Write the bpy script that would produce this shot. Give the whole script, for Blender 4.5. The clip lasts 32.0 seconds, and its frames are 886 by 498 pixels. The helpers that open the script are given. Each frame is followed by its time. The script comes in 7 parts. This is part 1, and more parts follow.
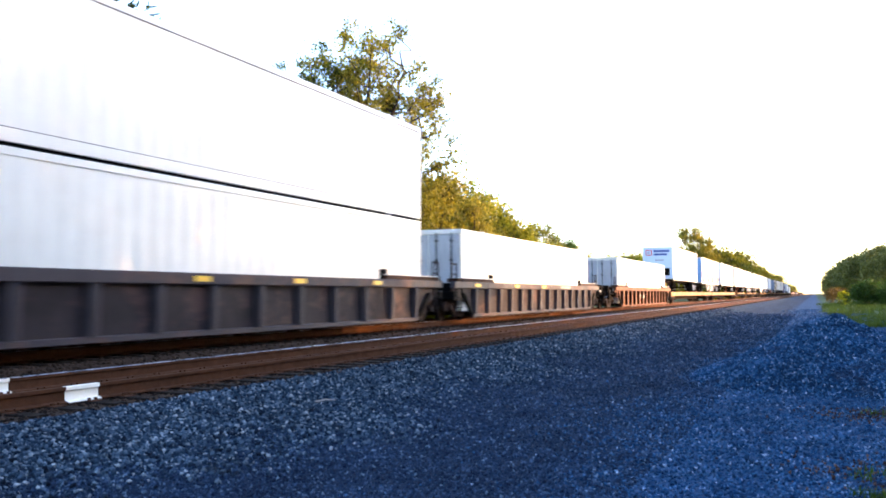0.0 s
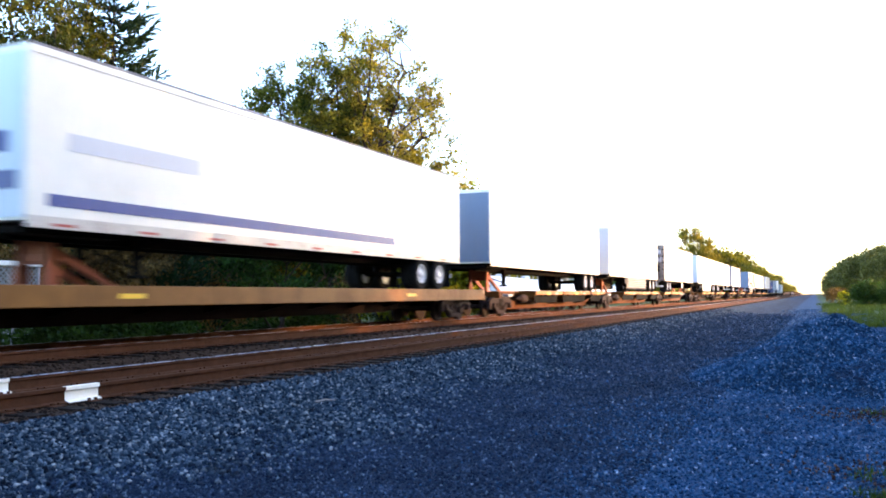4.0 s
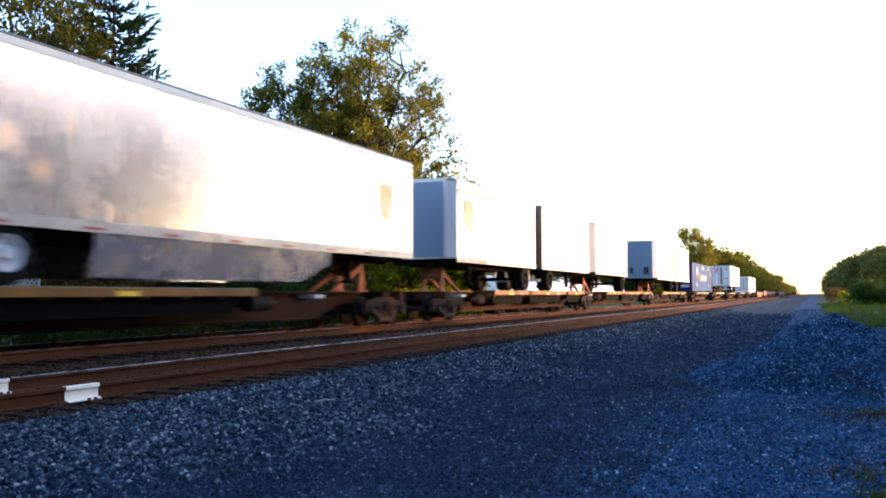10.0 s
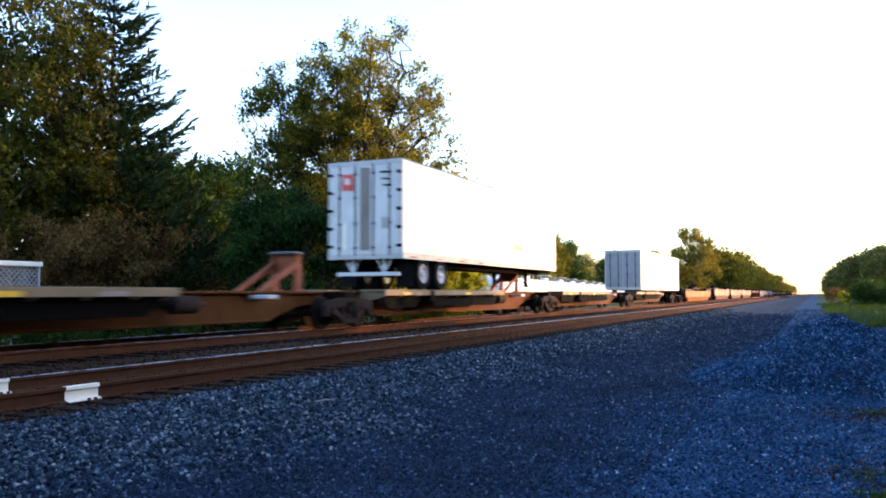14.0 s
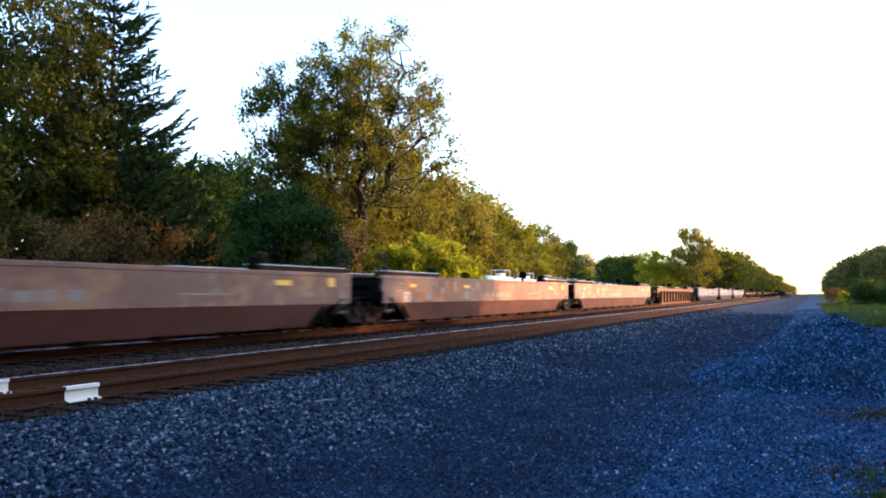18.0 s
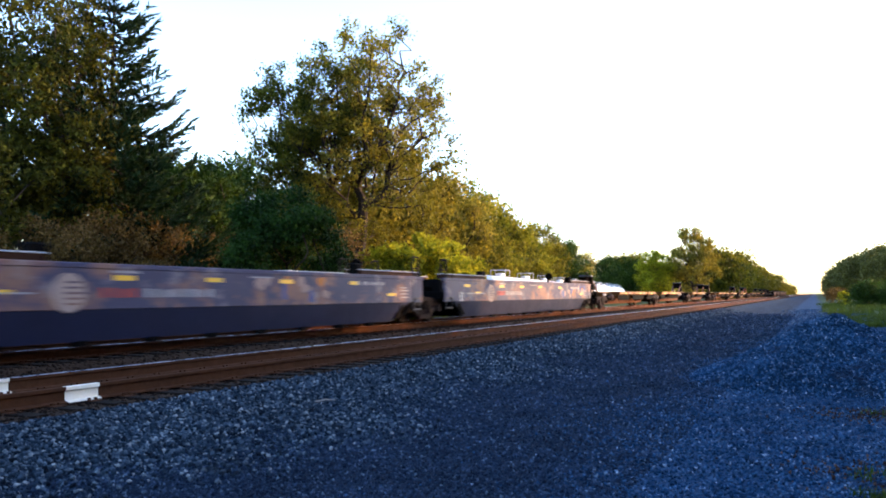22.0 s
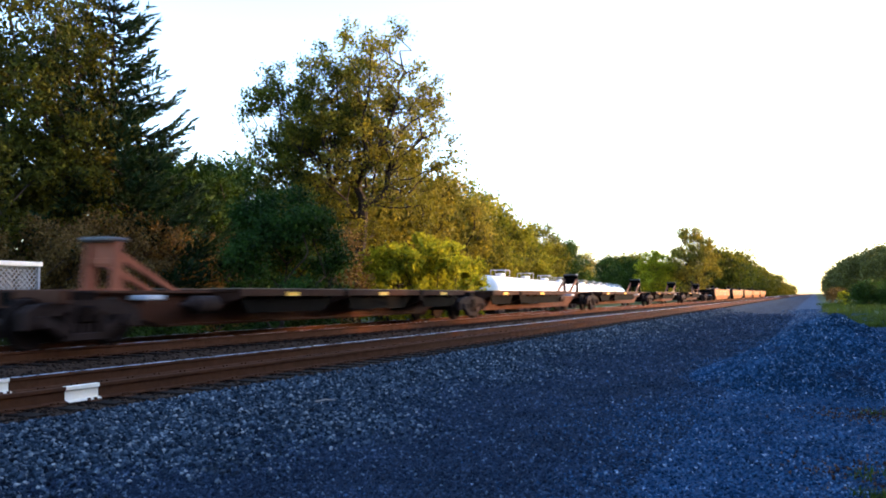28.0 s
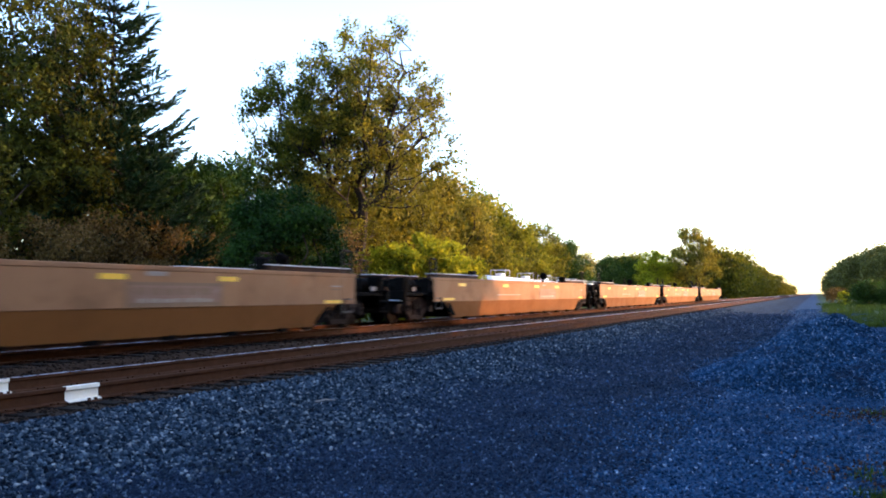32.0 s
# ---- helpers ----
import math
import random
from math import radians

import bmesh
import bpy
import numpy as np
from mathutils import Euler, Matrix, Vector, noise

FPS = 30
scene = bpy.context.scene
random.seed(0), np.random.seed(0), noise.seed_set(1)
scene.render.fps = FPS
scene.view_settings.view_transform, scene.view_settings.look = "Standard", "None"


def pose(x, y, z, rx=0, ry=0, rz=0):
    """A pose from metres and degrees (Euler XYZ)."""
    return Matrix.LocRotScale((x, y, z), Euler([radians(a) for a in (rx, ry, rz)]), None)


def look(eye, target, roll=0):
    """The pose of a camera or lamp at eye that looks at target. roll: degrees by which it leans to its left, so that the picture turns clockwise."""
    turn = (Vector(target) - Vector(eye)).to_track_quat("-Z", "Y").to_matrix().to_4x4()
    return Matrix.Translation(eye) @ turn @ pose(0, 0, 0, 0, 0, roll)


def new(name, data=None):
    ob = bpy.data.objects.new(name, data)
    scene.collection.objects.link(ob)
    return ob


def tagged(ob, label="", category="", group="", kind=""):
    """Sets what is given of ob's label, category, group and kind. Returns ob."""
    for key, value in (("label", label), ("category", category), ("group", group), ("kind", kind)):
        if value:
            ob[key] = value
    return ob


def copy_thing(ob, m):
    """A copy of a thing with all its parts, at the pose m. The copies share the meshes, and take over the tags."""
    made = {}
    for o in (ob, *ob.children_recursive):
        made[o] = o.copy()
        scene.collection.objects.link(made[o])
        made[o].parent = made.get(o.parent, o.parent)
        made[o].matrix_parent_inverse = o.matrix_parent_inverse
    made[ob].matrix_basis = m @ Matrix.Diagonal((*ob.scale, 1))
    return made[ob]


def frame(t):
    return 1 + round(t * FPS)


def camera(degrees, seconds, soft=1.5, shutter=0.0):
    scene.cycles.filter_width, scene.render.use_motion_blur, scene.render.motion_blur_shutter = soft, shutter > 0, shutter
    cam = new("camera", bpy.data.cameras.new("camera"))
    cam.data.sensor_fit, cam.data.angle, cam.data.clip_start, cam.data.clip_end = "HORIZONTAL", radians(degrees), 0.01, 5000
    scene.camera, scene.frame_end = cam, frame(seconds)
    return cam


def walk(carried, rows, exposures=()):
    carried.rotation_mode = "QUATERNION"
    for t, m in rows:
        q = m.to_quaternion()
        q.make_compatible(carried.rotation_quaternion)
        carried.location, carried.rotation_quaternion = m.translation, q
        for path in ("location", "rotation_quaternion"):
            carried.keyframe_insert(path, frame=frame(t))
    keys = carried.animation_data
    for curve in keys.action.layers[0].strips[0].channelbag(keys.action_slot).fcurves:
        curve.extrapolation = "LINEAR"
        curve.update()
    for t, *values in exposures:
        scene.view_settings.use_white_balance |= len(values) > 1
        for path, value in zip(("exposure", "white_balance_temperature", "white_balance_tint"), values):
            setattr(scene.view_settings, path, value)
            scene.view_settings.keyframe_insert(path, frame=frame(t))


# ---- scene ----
# camera: stands still beside the line, looking along the track and up a little
cam = camera(56.511, 32.0, soft=1.85, shutter=0.3)
YAW, PITCH = radians(-24.2595), radians(3.1322)
EYE = Vector((0, 0, 1.0686))
AIM = EYE + 10 * Vector((math.sin(YAW) * math.cos(PITCH), math.cos(YAW) * math.cos(PITCH), math.sin(PITCH)))
VIEW = look(EYE, AIM, -0.1177)
walk(cam, [(0, VIEW), (32, VIEW)], exposures=[(0, 3.73, 5950, 22), (6, 3.8, 6000, 22), (9, 3.14, 6000, 22), (12, 3.07, 5920, 22), (17, 3.13, 5850, 22), (32, 3.12, 5850, 22)])

# world: clear evening sky, sun low ahead to the right of the line
SUN_AZ, SUN_EL = radians(56), radians(5.5)
world = bpy.data.worlds.new("world")
scene.world = world
world.use_nodes = True
wn = world.node_tree
sky = wn.nodes.new("ShaderNodeTexSky")
sky.sky_type, sky.sun_disc = "NISHITA", False
sky.sun_elevation, sky.sun_rotation = SUN_EL, SUN_AZ
sky.air_density, sky.dust_density, sky.ozone_density = 0.8, 1.2, 1.2
bg = wn.nodes["Background"]
wn.links.new(sky.outputs[0], bg.inputs[0])
bg.inputs[1].default_value = 0.15
sun = new("sun", bpy.data.lights.new("sun", "SUN"))
sun.data.energy, sun.data.angle, sun.data.color = 1.0, radians(0.6), (1.0, 0.56, 0.22)
sun_dir = Vector((math.sin(SUN_AZ) * math.cos(SUN_EL), math.cos(SUN_AZ) * math.cos(SUN_EL), math.sin(SUN_EL)))
sun.matrix_world = look(sun_dir * 300, (0, 0, 0))

TRACK_X = -12.57     # middle of the track on which the train runs
TRACK_Z = 0.16       # its rail top
NEAR_X = -8.75       # middle of the empty track, rail top at 0
SPEED = 26.362       # metres a second, towards the camera

# ---------------------------------------------------------------- mesh tools


class Geo:
    """Collects simple solids into one mesh."""

    def __init__(self):
        self.v, self.f = [], []

    def add(self, verts, faces):
        n = len(self.v)
        self.v += [tuple(p) for p in verts]
        self.f += [tuple(i + n for i in q) for q in faces]
        return self

    def box(self, x0, x1, y0, y1, z0, z1, bev=0.0):
        if bev <= 0:
            v = [(x, y, z) for x in (x0, x1) for y in (y0, y1) for z in (z0, z1)]
            f = [(0, 1, 3, 2), (4, 6, 7, 5), (0, 4, 5, 1), (2, 3, 7, 6), (0, 2, 6, 4), (1, 5, 7, 3)]
            return self.add(v, f)
        c = {}
        v = []
        lim = ((x0, x1), (y0, y1), (z0, z1))
        for sx in (0, 1):
            for sy in (0, 1):
                for sz in (0, 1):
                    s = (sx, sy, sz)
                    for ax in range(3):
                        p = []
                        for k in range(3):
                            e = lim[k][s[k]]
                            p.append(e if k == ax else e + (bev if s[k] == 0 else -bev))
                        c[(s, ax)] = len(v)
                        v.append(tuple(p))
        f = []
        for ax in range(3):
            b, d = [k for k in range(3) if k != ax]
            for side in (0, 1):
                q = []
                for i, j in ((0, 0), (1, 0), (1, 1), (0, 1)):
                    s = [0, 0, 0]
                    s[ax], s[b], s[d] = side, i, j
                    q.append(c[(tuple(s), ax)])
                f.append(tuple(q))
        for ax in range(3):
            b, d = [k for k in range(3) if k != ax]
            for i in (0, 1):
                for j in (0, 1):
                    s0, s1 = [0, 0, 0], [0, 0, 0]
                    s0[b], s0[d], s1[b], s1[d] = i, j, i, j
                    s1[ax] = 1
                    s0, s1 = tuple(s0), tuple(s1)
                    f.append((c[(s0, b)], c[(s0, d)], c[(s1, d)], c[(s1, b)]))
        for sx in (0, 1):
            for sy in (0, 1):
                for sz in (0, 1):
                    s = (sx, sy, sz)
                    f.append((c[(s, 0)], c[(s, 1)], c[(s, 2)]))
        return self.add(v, f)

    def tube(self, p, q, r0, r1=None, n=10, caps=True):
        r1 = r0 if r1 is None else r1
        p, q = Vector(p), Vector(q)
        d = (q - p).normalized()
        a = d.orthogonal().normalized()
        b = d.cross(a)
        v = []
        for c0, r in ((p, r0), (q, r1)):
            for i in range(n):
                t = 2 * math.pi * i / n
                v.append(c0 + (a * math.cos(t) + b * math.sin(t)) * r)
        f = [(i, (i + 1) % n, n + (i + 1) % n, n + i) for i in range(n)]
        if caps:
            f += [tuple(range(n))[::-1], tuple(range(n, 2 * n))]
        return self.add(v, f)

    def lathe(self, axis_pts, n=20, axis="y", at=(0, 0, 0), caps=True):
        """Rings of (along, radius) round one axis."""
        v = []
        for a, r in axis_pts:
            for i in range(n):
                t = 2 * math.pi * i / n
                c, s = r * math.cos(t), r * math.sin(t)
                p = (c, a, s) if axis == "y" else (a, c, s) if axis == "x" else (c, s, a)
                v.append((p[0] + at[0], p[1] + at[1], p[2] + at[2]))
        f = []
        m = len(axis_pts)
        for k in range(m - 1):
            for i in range(n):
                j = (i + 1) % n
                f.append((k * n + i, k * n + j, (k + 1) * n + j, (k + 1) * n + i))
        if caps:
            f += [tuple(range(n))[::-1], tuple(range((m - 1) * n, m * n))]
        return self.add(v, f)

    def prism(self, poly, axis, a0, a1):
        """A polygon of the other two axes, drawn out along one axis."""
        n = len(poly)
        v = []
        for a in (a0, a1):
            for p, q in poly:
                v.append((a, p, q) if axis == "x" else (p, a, q) if axis == "y" else (p, q, a))
        f = [(i, (i + 1) % n, n + (i + 1) % n, n + i) for i in range(n)]
        f += [tuple(range(n))[::-1], tuple(range(n, 2 * n))]
        return self.add(v, f)

    def mesh(self, name, material, smooth=True):
        me = bpy.data.meshes.new(name)
        me.from_pydata(self.v, [], self.f)
        bm = bmesh.new()
        bm.from_mesh(me)
        bmesh.ops.recalc_face_normals(bm, faces=bm.faces)
        bm.to_mesh(me)
        bm.free()
        if smooth:
            me.shade_smooth()
            me.set_sharp_from_angle(angle=radians(35))
        me.materials.append(material)
        return me


def fast_mesh(name, verts, quads, material):
    """A large mesh of quads, or of triangles, from arrays."""
    me = bpy.data.meshes.new(name)
    quads = np.asarray(quads, np.int32)
    n, m, k = len(verts), len(quads), quads.shape[1]
    me.vertices.add(n)
    me.vertices.foreach_set("co", np.asarray(verts, np.float32).ravel())
    me.loops.add(m * k)
    me.loops.foreach_set("vertex_index", np.asarray(quads, np.int32).ravel())
    me.polygons.add(m)
    me.polygons.foreach_set("loop_start", np.arange(0, m * k, k, dtype=np.int32))
    me.polygons.foreach_set("loop_total", np.full(m, k, np.int32))
    me.update(calc_edges=True)
    me.materials.append(material)
    return me


def part(name, geo, material, parent, label="", at=None):
    """One mesh object under a thing or a part; geo is a Geo or a finished mesh."""
    me = geo.mesh(name, material) if isinstance(geo, Geo) else geo
    ob = new(name, me)
    ob.parent = parent
    if at is not None:
        ob.matrix_basis = at
    if label:
        tagged(ob, label)
    return ob


def thing(name, label, category, group="", kind="", at=None):
    ob = new(name)
    ob.empty_display_size = 0.3
    if at is not None:
        ob.matrix_world = at
    return tagged(ob, label, category, group, kind)


def solid(name, geo, material, label, category, group="", kind="", at=None):
    """A thing that is one mesh."""
    ob = new(name, geo.mesh(name, material) if isinstance(geo, Geo) else geo)
    if at is not None:
        ob.matrix_world = at
    return tagged(ob, label, category, group, kind)


MOVERS = []


def rides(ob, u):
    """Notes that a thing runs with the train; u is its place along the line at the start."""
    ob.location = (TRACK_X, u, TRACK_Z)
    MOVERS.append((ob, u))
    return ob
# ---------------------------------------------------------------- materials


def ramp(nt, fac, stops):
    r = nt.nodes.new("ShaderNodeValToRGB")
    els = r.color_ramp.elements
    while len(els) < len(stops):
        els.new(0.5)
    for e, (p, c) in zip(els, stops):
        e.position, e.color = p, (*c, 1)
    nt.links.new(fac, r.inputs[0])
    return r.outputs[0]


def mixc(nt, fac, a, b, blend="MIX"):
    m = nt.nodes.new("ShaderNodeMix")
    m.data_type, m.blend_type = "RGBA", blend
    for sock, val in ((m.inputs[0], fac), (m.inputs[6], a), (m.inputs[7], b)):
        if hasattr(val, "links"):
            nt.links.new(val, sock)
        elif isinstance(val, (int, float)):
            sock.default_value = val
        else:
            sock.default_value = (*val, 1)
    return m.outputs[2]


def tex(nt, scale, detail=4.0, rough=0.6, stretch=(1, 1, 1), coord="Object", kind="NOISE"):
    tc = nt.nodes.new("ShaderNodeTexCoord")
    mp = nt.nodes.new("ShaderNodeMapping")
    mp.inputs["Scale"].default_value = stretch
    nt.links.new(tc.outputs[coord], mp.inputs[0])
    if kind == "NOISE":
        n = nt.nodes.new("ShaderNodeTexNoise")
        n.inputs["Scale"].default_value, n.inputs["Detail"].default_value, n.inputs["Roughness"].default_value = scale, detail, rough
        nt.links.new(mp.outputs[0], n.inputs["Vector"])
        return n.outputs[0]
    n = nt.nodes.new("ShaderNodeTexVoronoi")
    n.inputs["Scale"].default_value = scale
    nt.links.new(mp.outputs[0], n.inputs["Vector"])
    return n


def bump(nt, bsdf, height, strength, dist=0.02):
    b = nt.nodes.new("ShaderNodeBump")
    b.inputs["Strength"].default_value, b.inputs["Distance"].default_value = strength, dist
    nt.links.new(height, b.inputs["Height"])
    nt.links.new(b.outputs[0], bsdf.inputs["Normal"])


def coat(name, rgb, rough=0.5, metal=0.0, dirt=(0.06, 0.045, 0.035), amount=0.5, scale=1.2, streak=True, relief=0.15, spec=0.4, blotch=None):
    """Painted or bare surface with grime in streaks and fine grain."""
    m = bpy.data.materials.new(name)
    m.use_nodes = True
    nt = m.node_tree
    b = nt.nodes["Principled BSDF"]
    b.inputs["Metallic"].default_value = metal
    b.inputs["Specular IOR Level"].default_value = spec
    big = tex(nt, scale, 5, 0.65)
    fine = tex(nt, 14, 4, 0.7, (1, 1, 0.12) if streak else (1, 1, 1))
    f1 = ramp(nt, big, [(0.42, (0, 0, 0)), (0.72, (1, 1, 1))])
    f2 = ramp(nt, fine, [(0.40, (0, 0, 0)), (0.75, (1, 1, 1))])
    mask = mixc(nt, 0.5, f1, f2, "MIX")
    dim = nt.nodes.new("ShaderNodeMath")
    dim.operation, dim.use_clamp = "MULTIPLY", True
    nt.links.new(mask, dim.inputs[0])
    dim.inputs[1].default_value = amount
    col = mixc(nt, dim.outputs[0], rgb, dirt)
    if blotch:
        for rgb2, sc, lo, hi, most in blotch:
            f3 = ramp(nt, tex(nt, sc, 5, 0.7, (1, 1, 1.6)), [(lo, (0, 0, 0)), (hi, (most, most, most))])
            col = mixc(nt, f3, col, rgb2)
    nt.links.new(col, b.inputs["Base Color"])
    rr = nt.nodes.new("ShaderNodeMapRange")
    rr.inputs["To Min"].default_value, rr.inputs["To Max"].default_value = rough * 0.85, min(1.0, rough * 1.2 + 0.1)
    nt.links.new(mask, rr.inputs[0])
    nt.links.new(rr.outputs[0], b.inputs["Roughness"])
    if relief:
        bump(nt, b, tex(nt, 9, 4, 0.6), relief, 0.01)
    return m


def leaf_mat(name, dark, light, glow=0.45):
    m = bpy.data.materials.new(name)
    m.use_nodes = True
    nt = m.node_tree
    b = nt.nodes["Principled BSDF"]
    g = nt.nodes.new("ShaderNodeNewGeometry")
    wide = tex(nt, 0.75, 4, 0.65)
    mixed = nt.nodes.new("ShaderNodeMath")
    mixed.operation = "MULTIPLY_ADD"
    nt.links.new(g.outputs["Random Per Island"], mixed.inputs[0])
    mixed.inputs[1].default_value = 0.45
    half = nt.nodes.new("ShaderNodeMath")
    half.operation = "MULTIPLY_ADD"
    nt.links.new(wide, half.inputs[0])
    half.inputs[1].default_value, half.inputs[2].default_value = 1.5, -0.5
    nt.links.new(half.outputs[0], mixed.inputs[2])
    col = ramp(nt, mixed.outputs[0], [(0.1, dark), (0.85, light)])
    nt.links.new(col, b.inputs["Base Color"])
    b.inputs["Roughness"].default_value = 0.6
    b.inputs["Specular IOR Level"].default_value = 0.06
    t = nt.nodes.new("ShaderNodeBsdfTranslucent")
    warm = mixc(nt, 1.0, col, (1.25, 1.15, 0.5), "MULTIPLY")
    nt.links.new(warm, t.inputs[0])
    mx = nt.nodes.new("ShaderNodeMixShader")
    mx.inputs[0].default_value = glow
    nt.links.new(b.outputs[0], mx.inputs[1])
    nt.links.new(t.outputs[0], mx.inputs[2])
    nt.links.new(mx.outputs[0], nt.nodes["Material Output"].inputs[0])
    return m


def stone_mat(name, stops, tint=None):
    m = bpy.data.materials.new(name)
    m.use_nodes = True
    nt = m.node_tree
    b = nt.nodes["Principled BSDF"]
    g = nt.nodes.new("ShaderNodeNewGeometry")
    col = ramp(nt, g.outputs["Random Per Island"], stops)
    grain = tex(nt, 60, 3, 0.7)
    wide = tex(nt, 0.9, 5, 0.65)
    col = mixc(nt, 0.8, col, ramp(nt, wide, [(0.36, (0.62, 0.62, 0.63)), (0.66, (1.3, 1.3, 1.3))]), "MULTIPLY")
    if tint:
        col = mixc(nt, ramp(nt, tex(nt, 1.3, 5, 0.7), [(0.56, (0, 0, 0)), (0.7, (0.55, 0.55, 0.55))]), col, tint)
    col = mixc(nt, 0.35, col, ramp(nt, grain, [(0.3, (0.25, 0.25, 0.25)), (0.7, (1, 1, 1))]), "MULTIPLY")
    nt.links.new(col, b.inputs["Base Color"])
    b.inputs["Roughness"].default_value = 0.8
    b.inputs["Specular IOR Level"].default_value = 0.05
    return m


def ground_mat():
    """Ballast, dirt road, gravel and grass, by where they lie across the line."""
    m = bpy.data.materials.new("ground_soil")
    m.use_nodes = True
    nt = m.node_tree
    b = nt.nodes["Principled BSDF"]
    g = nt.nodes.new("ShaderNodeNewGeometry")
    sep = nt.nodes.new("ShaderNodeSeparateXYZ")
    nt.links.new(g.outputs["Position"], sep.inputs[0])
    wob = nt.nodes.new("ShaderNodeMath")
    wob.operation = "MULTIPLY_ADD"
    nt.links.new(tex(nt, 0.35, 4, 0.6), wob.inputs[0])
    wob.inputs[1].default_value = 2.2
    nt.links.new(sep.outputs[0], wob.inputs[2])      # x plus a wobble of about 1.1 on average

    def step(lo, hi):
        r = nt.nodes.new("ShaderNodeMapRange")
        r.interpolation_type = "SMOOTHSTEP"
        r.inputs["From Min"].default_value, r.inputs["From Max"].default_value = lo + 1.1, hi + 1.1
        nt.links.new(wob.outputs[0], r.inputs[0])
        return r.outputs[0]

    vor = tex(nt, 22, kind="VORONOI")
    stone = ramp(nt, vor.outputs["Color"], [(0.0, (0.00285, 0.00572, 0.01104)), (0.5, (0.0114, 0.0208, 0.0368)), (1.0, (0.0342, 0.05408, 0.08096))])
    fine = ramp(nt, tex(nt, 60, 6, 0.85), [(0.36, (0.002419, 0.005051, 0.01179)), (0.5, (0.00968, 0.01791, 0.03629)), (0.66, (0.02742, 0.04592, 0.08165))])
    grit = ramp(nt, tex(nt, 48, kind="VORONOI").outputs["Color"], [(0.0, (0.35, 0.35, 0.35)), (0.6, (1, 1, 1)), (1.0, (1.9, 1.9, 1.85))])
    fine = mixc(nt, 0.8, fine, grit, "MULTIPLY")
    mid = ramp(nt, tex(nt, 7, 6, 0.85), [(0.34, (0.7, 0.72, 0.74)), (0.66, (1.35, 1.32, 1.3))])
    fine = mixc(nt, 0.9, fine, mid, "MULTIPLY")
    ruts = ramp(nt, tex(nt, 1.0, 4, 0.6, (1.1, 0.06, 1)), [(0.36, (0.62, 0.64, 0.68)), (0.64, (1.35, 1.3, 1.25))])
    fine = mixc(nt, 1.0, fine, ruts, "MULTIPLY")
    patch = ramp(nt, tex(nt, 1.1, 5, 0.6), [(0.35, (0.82, 0.83, 0.85)), (0.7, (1.14, 1.12, 1.1))])
    road = mixc(nt, 1.0, fine, patch, "MULTIPLY")
    vor2 = tex(nt, 34, kind="VORONOI")
    gravel = ramp(nt, vor2.outputs["Color"], [(0.0, (0.00342, 0.01425, 0.0342)), (0.6, (0.01026, 0.03876, 0.08892)), (1.0, (0.0342, 0.08892, 0.171))])
    rusty = ramp(nt, tex(nt, 0.9, 5, 0.7), [(0.55, (0, 0, 0)), (0.75, (0.5, 0.5, 0.5))])
    gravel = mixc(nt, rusty, gravel, (0.045, 0.034, 0.036))
    grass = ramp(nt, tex(nt, 3.5, 6, 0.75), [(0.3, (0.014, 0.024, 0.006)), (0.55, (0.034, 0.058, 0.013)), (0.8, (0.065, 0.07, 0.022))])
    brown = ramp(nt, tex(nt, 18, 5, 0.75), [(0.25, (0.01, 0.0065, 0.0045)), (0.55, (0.04, 0.023, 0.014)), (0.8, (0.09, 0.055, 0.036))])
    col = mixc(nt, step(-17.6, -16.2), grass, brown)
    col = mixc(nt, step(-7.5, -6.9), col, stone)
    col = mixc(nt, step(-6.0, -4.9), col, road)
    col = mixc(nt, step(-2.6, -1.4), col, gravel)
    # grass takes over to the right of the road, sooner further along the line
    far = nt.nodes.new("ShaderNodeMapRange")
    far.inputs["From Min"].default_value, far.inputs["From Max"].default_value = 25, 75
    far.inputs["To Min"].default_value, far.inputs["To Max"].default_value = -6.5, 0.0
    nt.links.new(sep.outputs[1], far.inputs[0])
    add = nt.nodes.new("ShaderNodeMath")
    nt.links.new(wob.outputs[0], add.inputs[0])
    nt.links.new(far.outputs[0], add.inputs[1])
    gr = nt.nodes.new("ShaderNodeMapRange")
    gr.inputs["From Min"].default_value, gr.inputs["From Max"].default_value = 1.2, 2.4
    nt.links.new(add.outputs[0], gr.inputs[0])
    col = mixc(nt, gr.outputs[0], col, grass)
    nt.links.new(col, b.inputs["Base Color"])
    b.inputs["Roughness"].default_value = 0.9
    b.inputs["Specular IOR Level"].default_value = 0.06
    bump(nt, b, vor.outputs["Distance"], 0.35, 0.02)
    return m


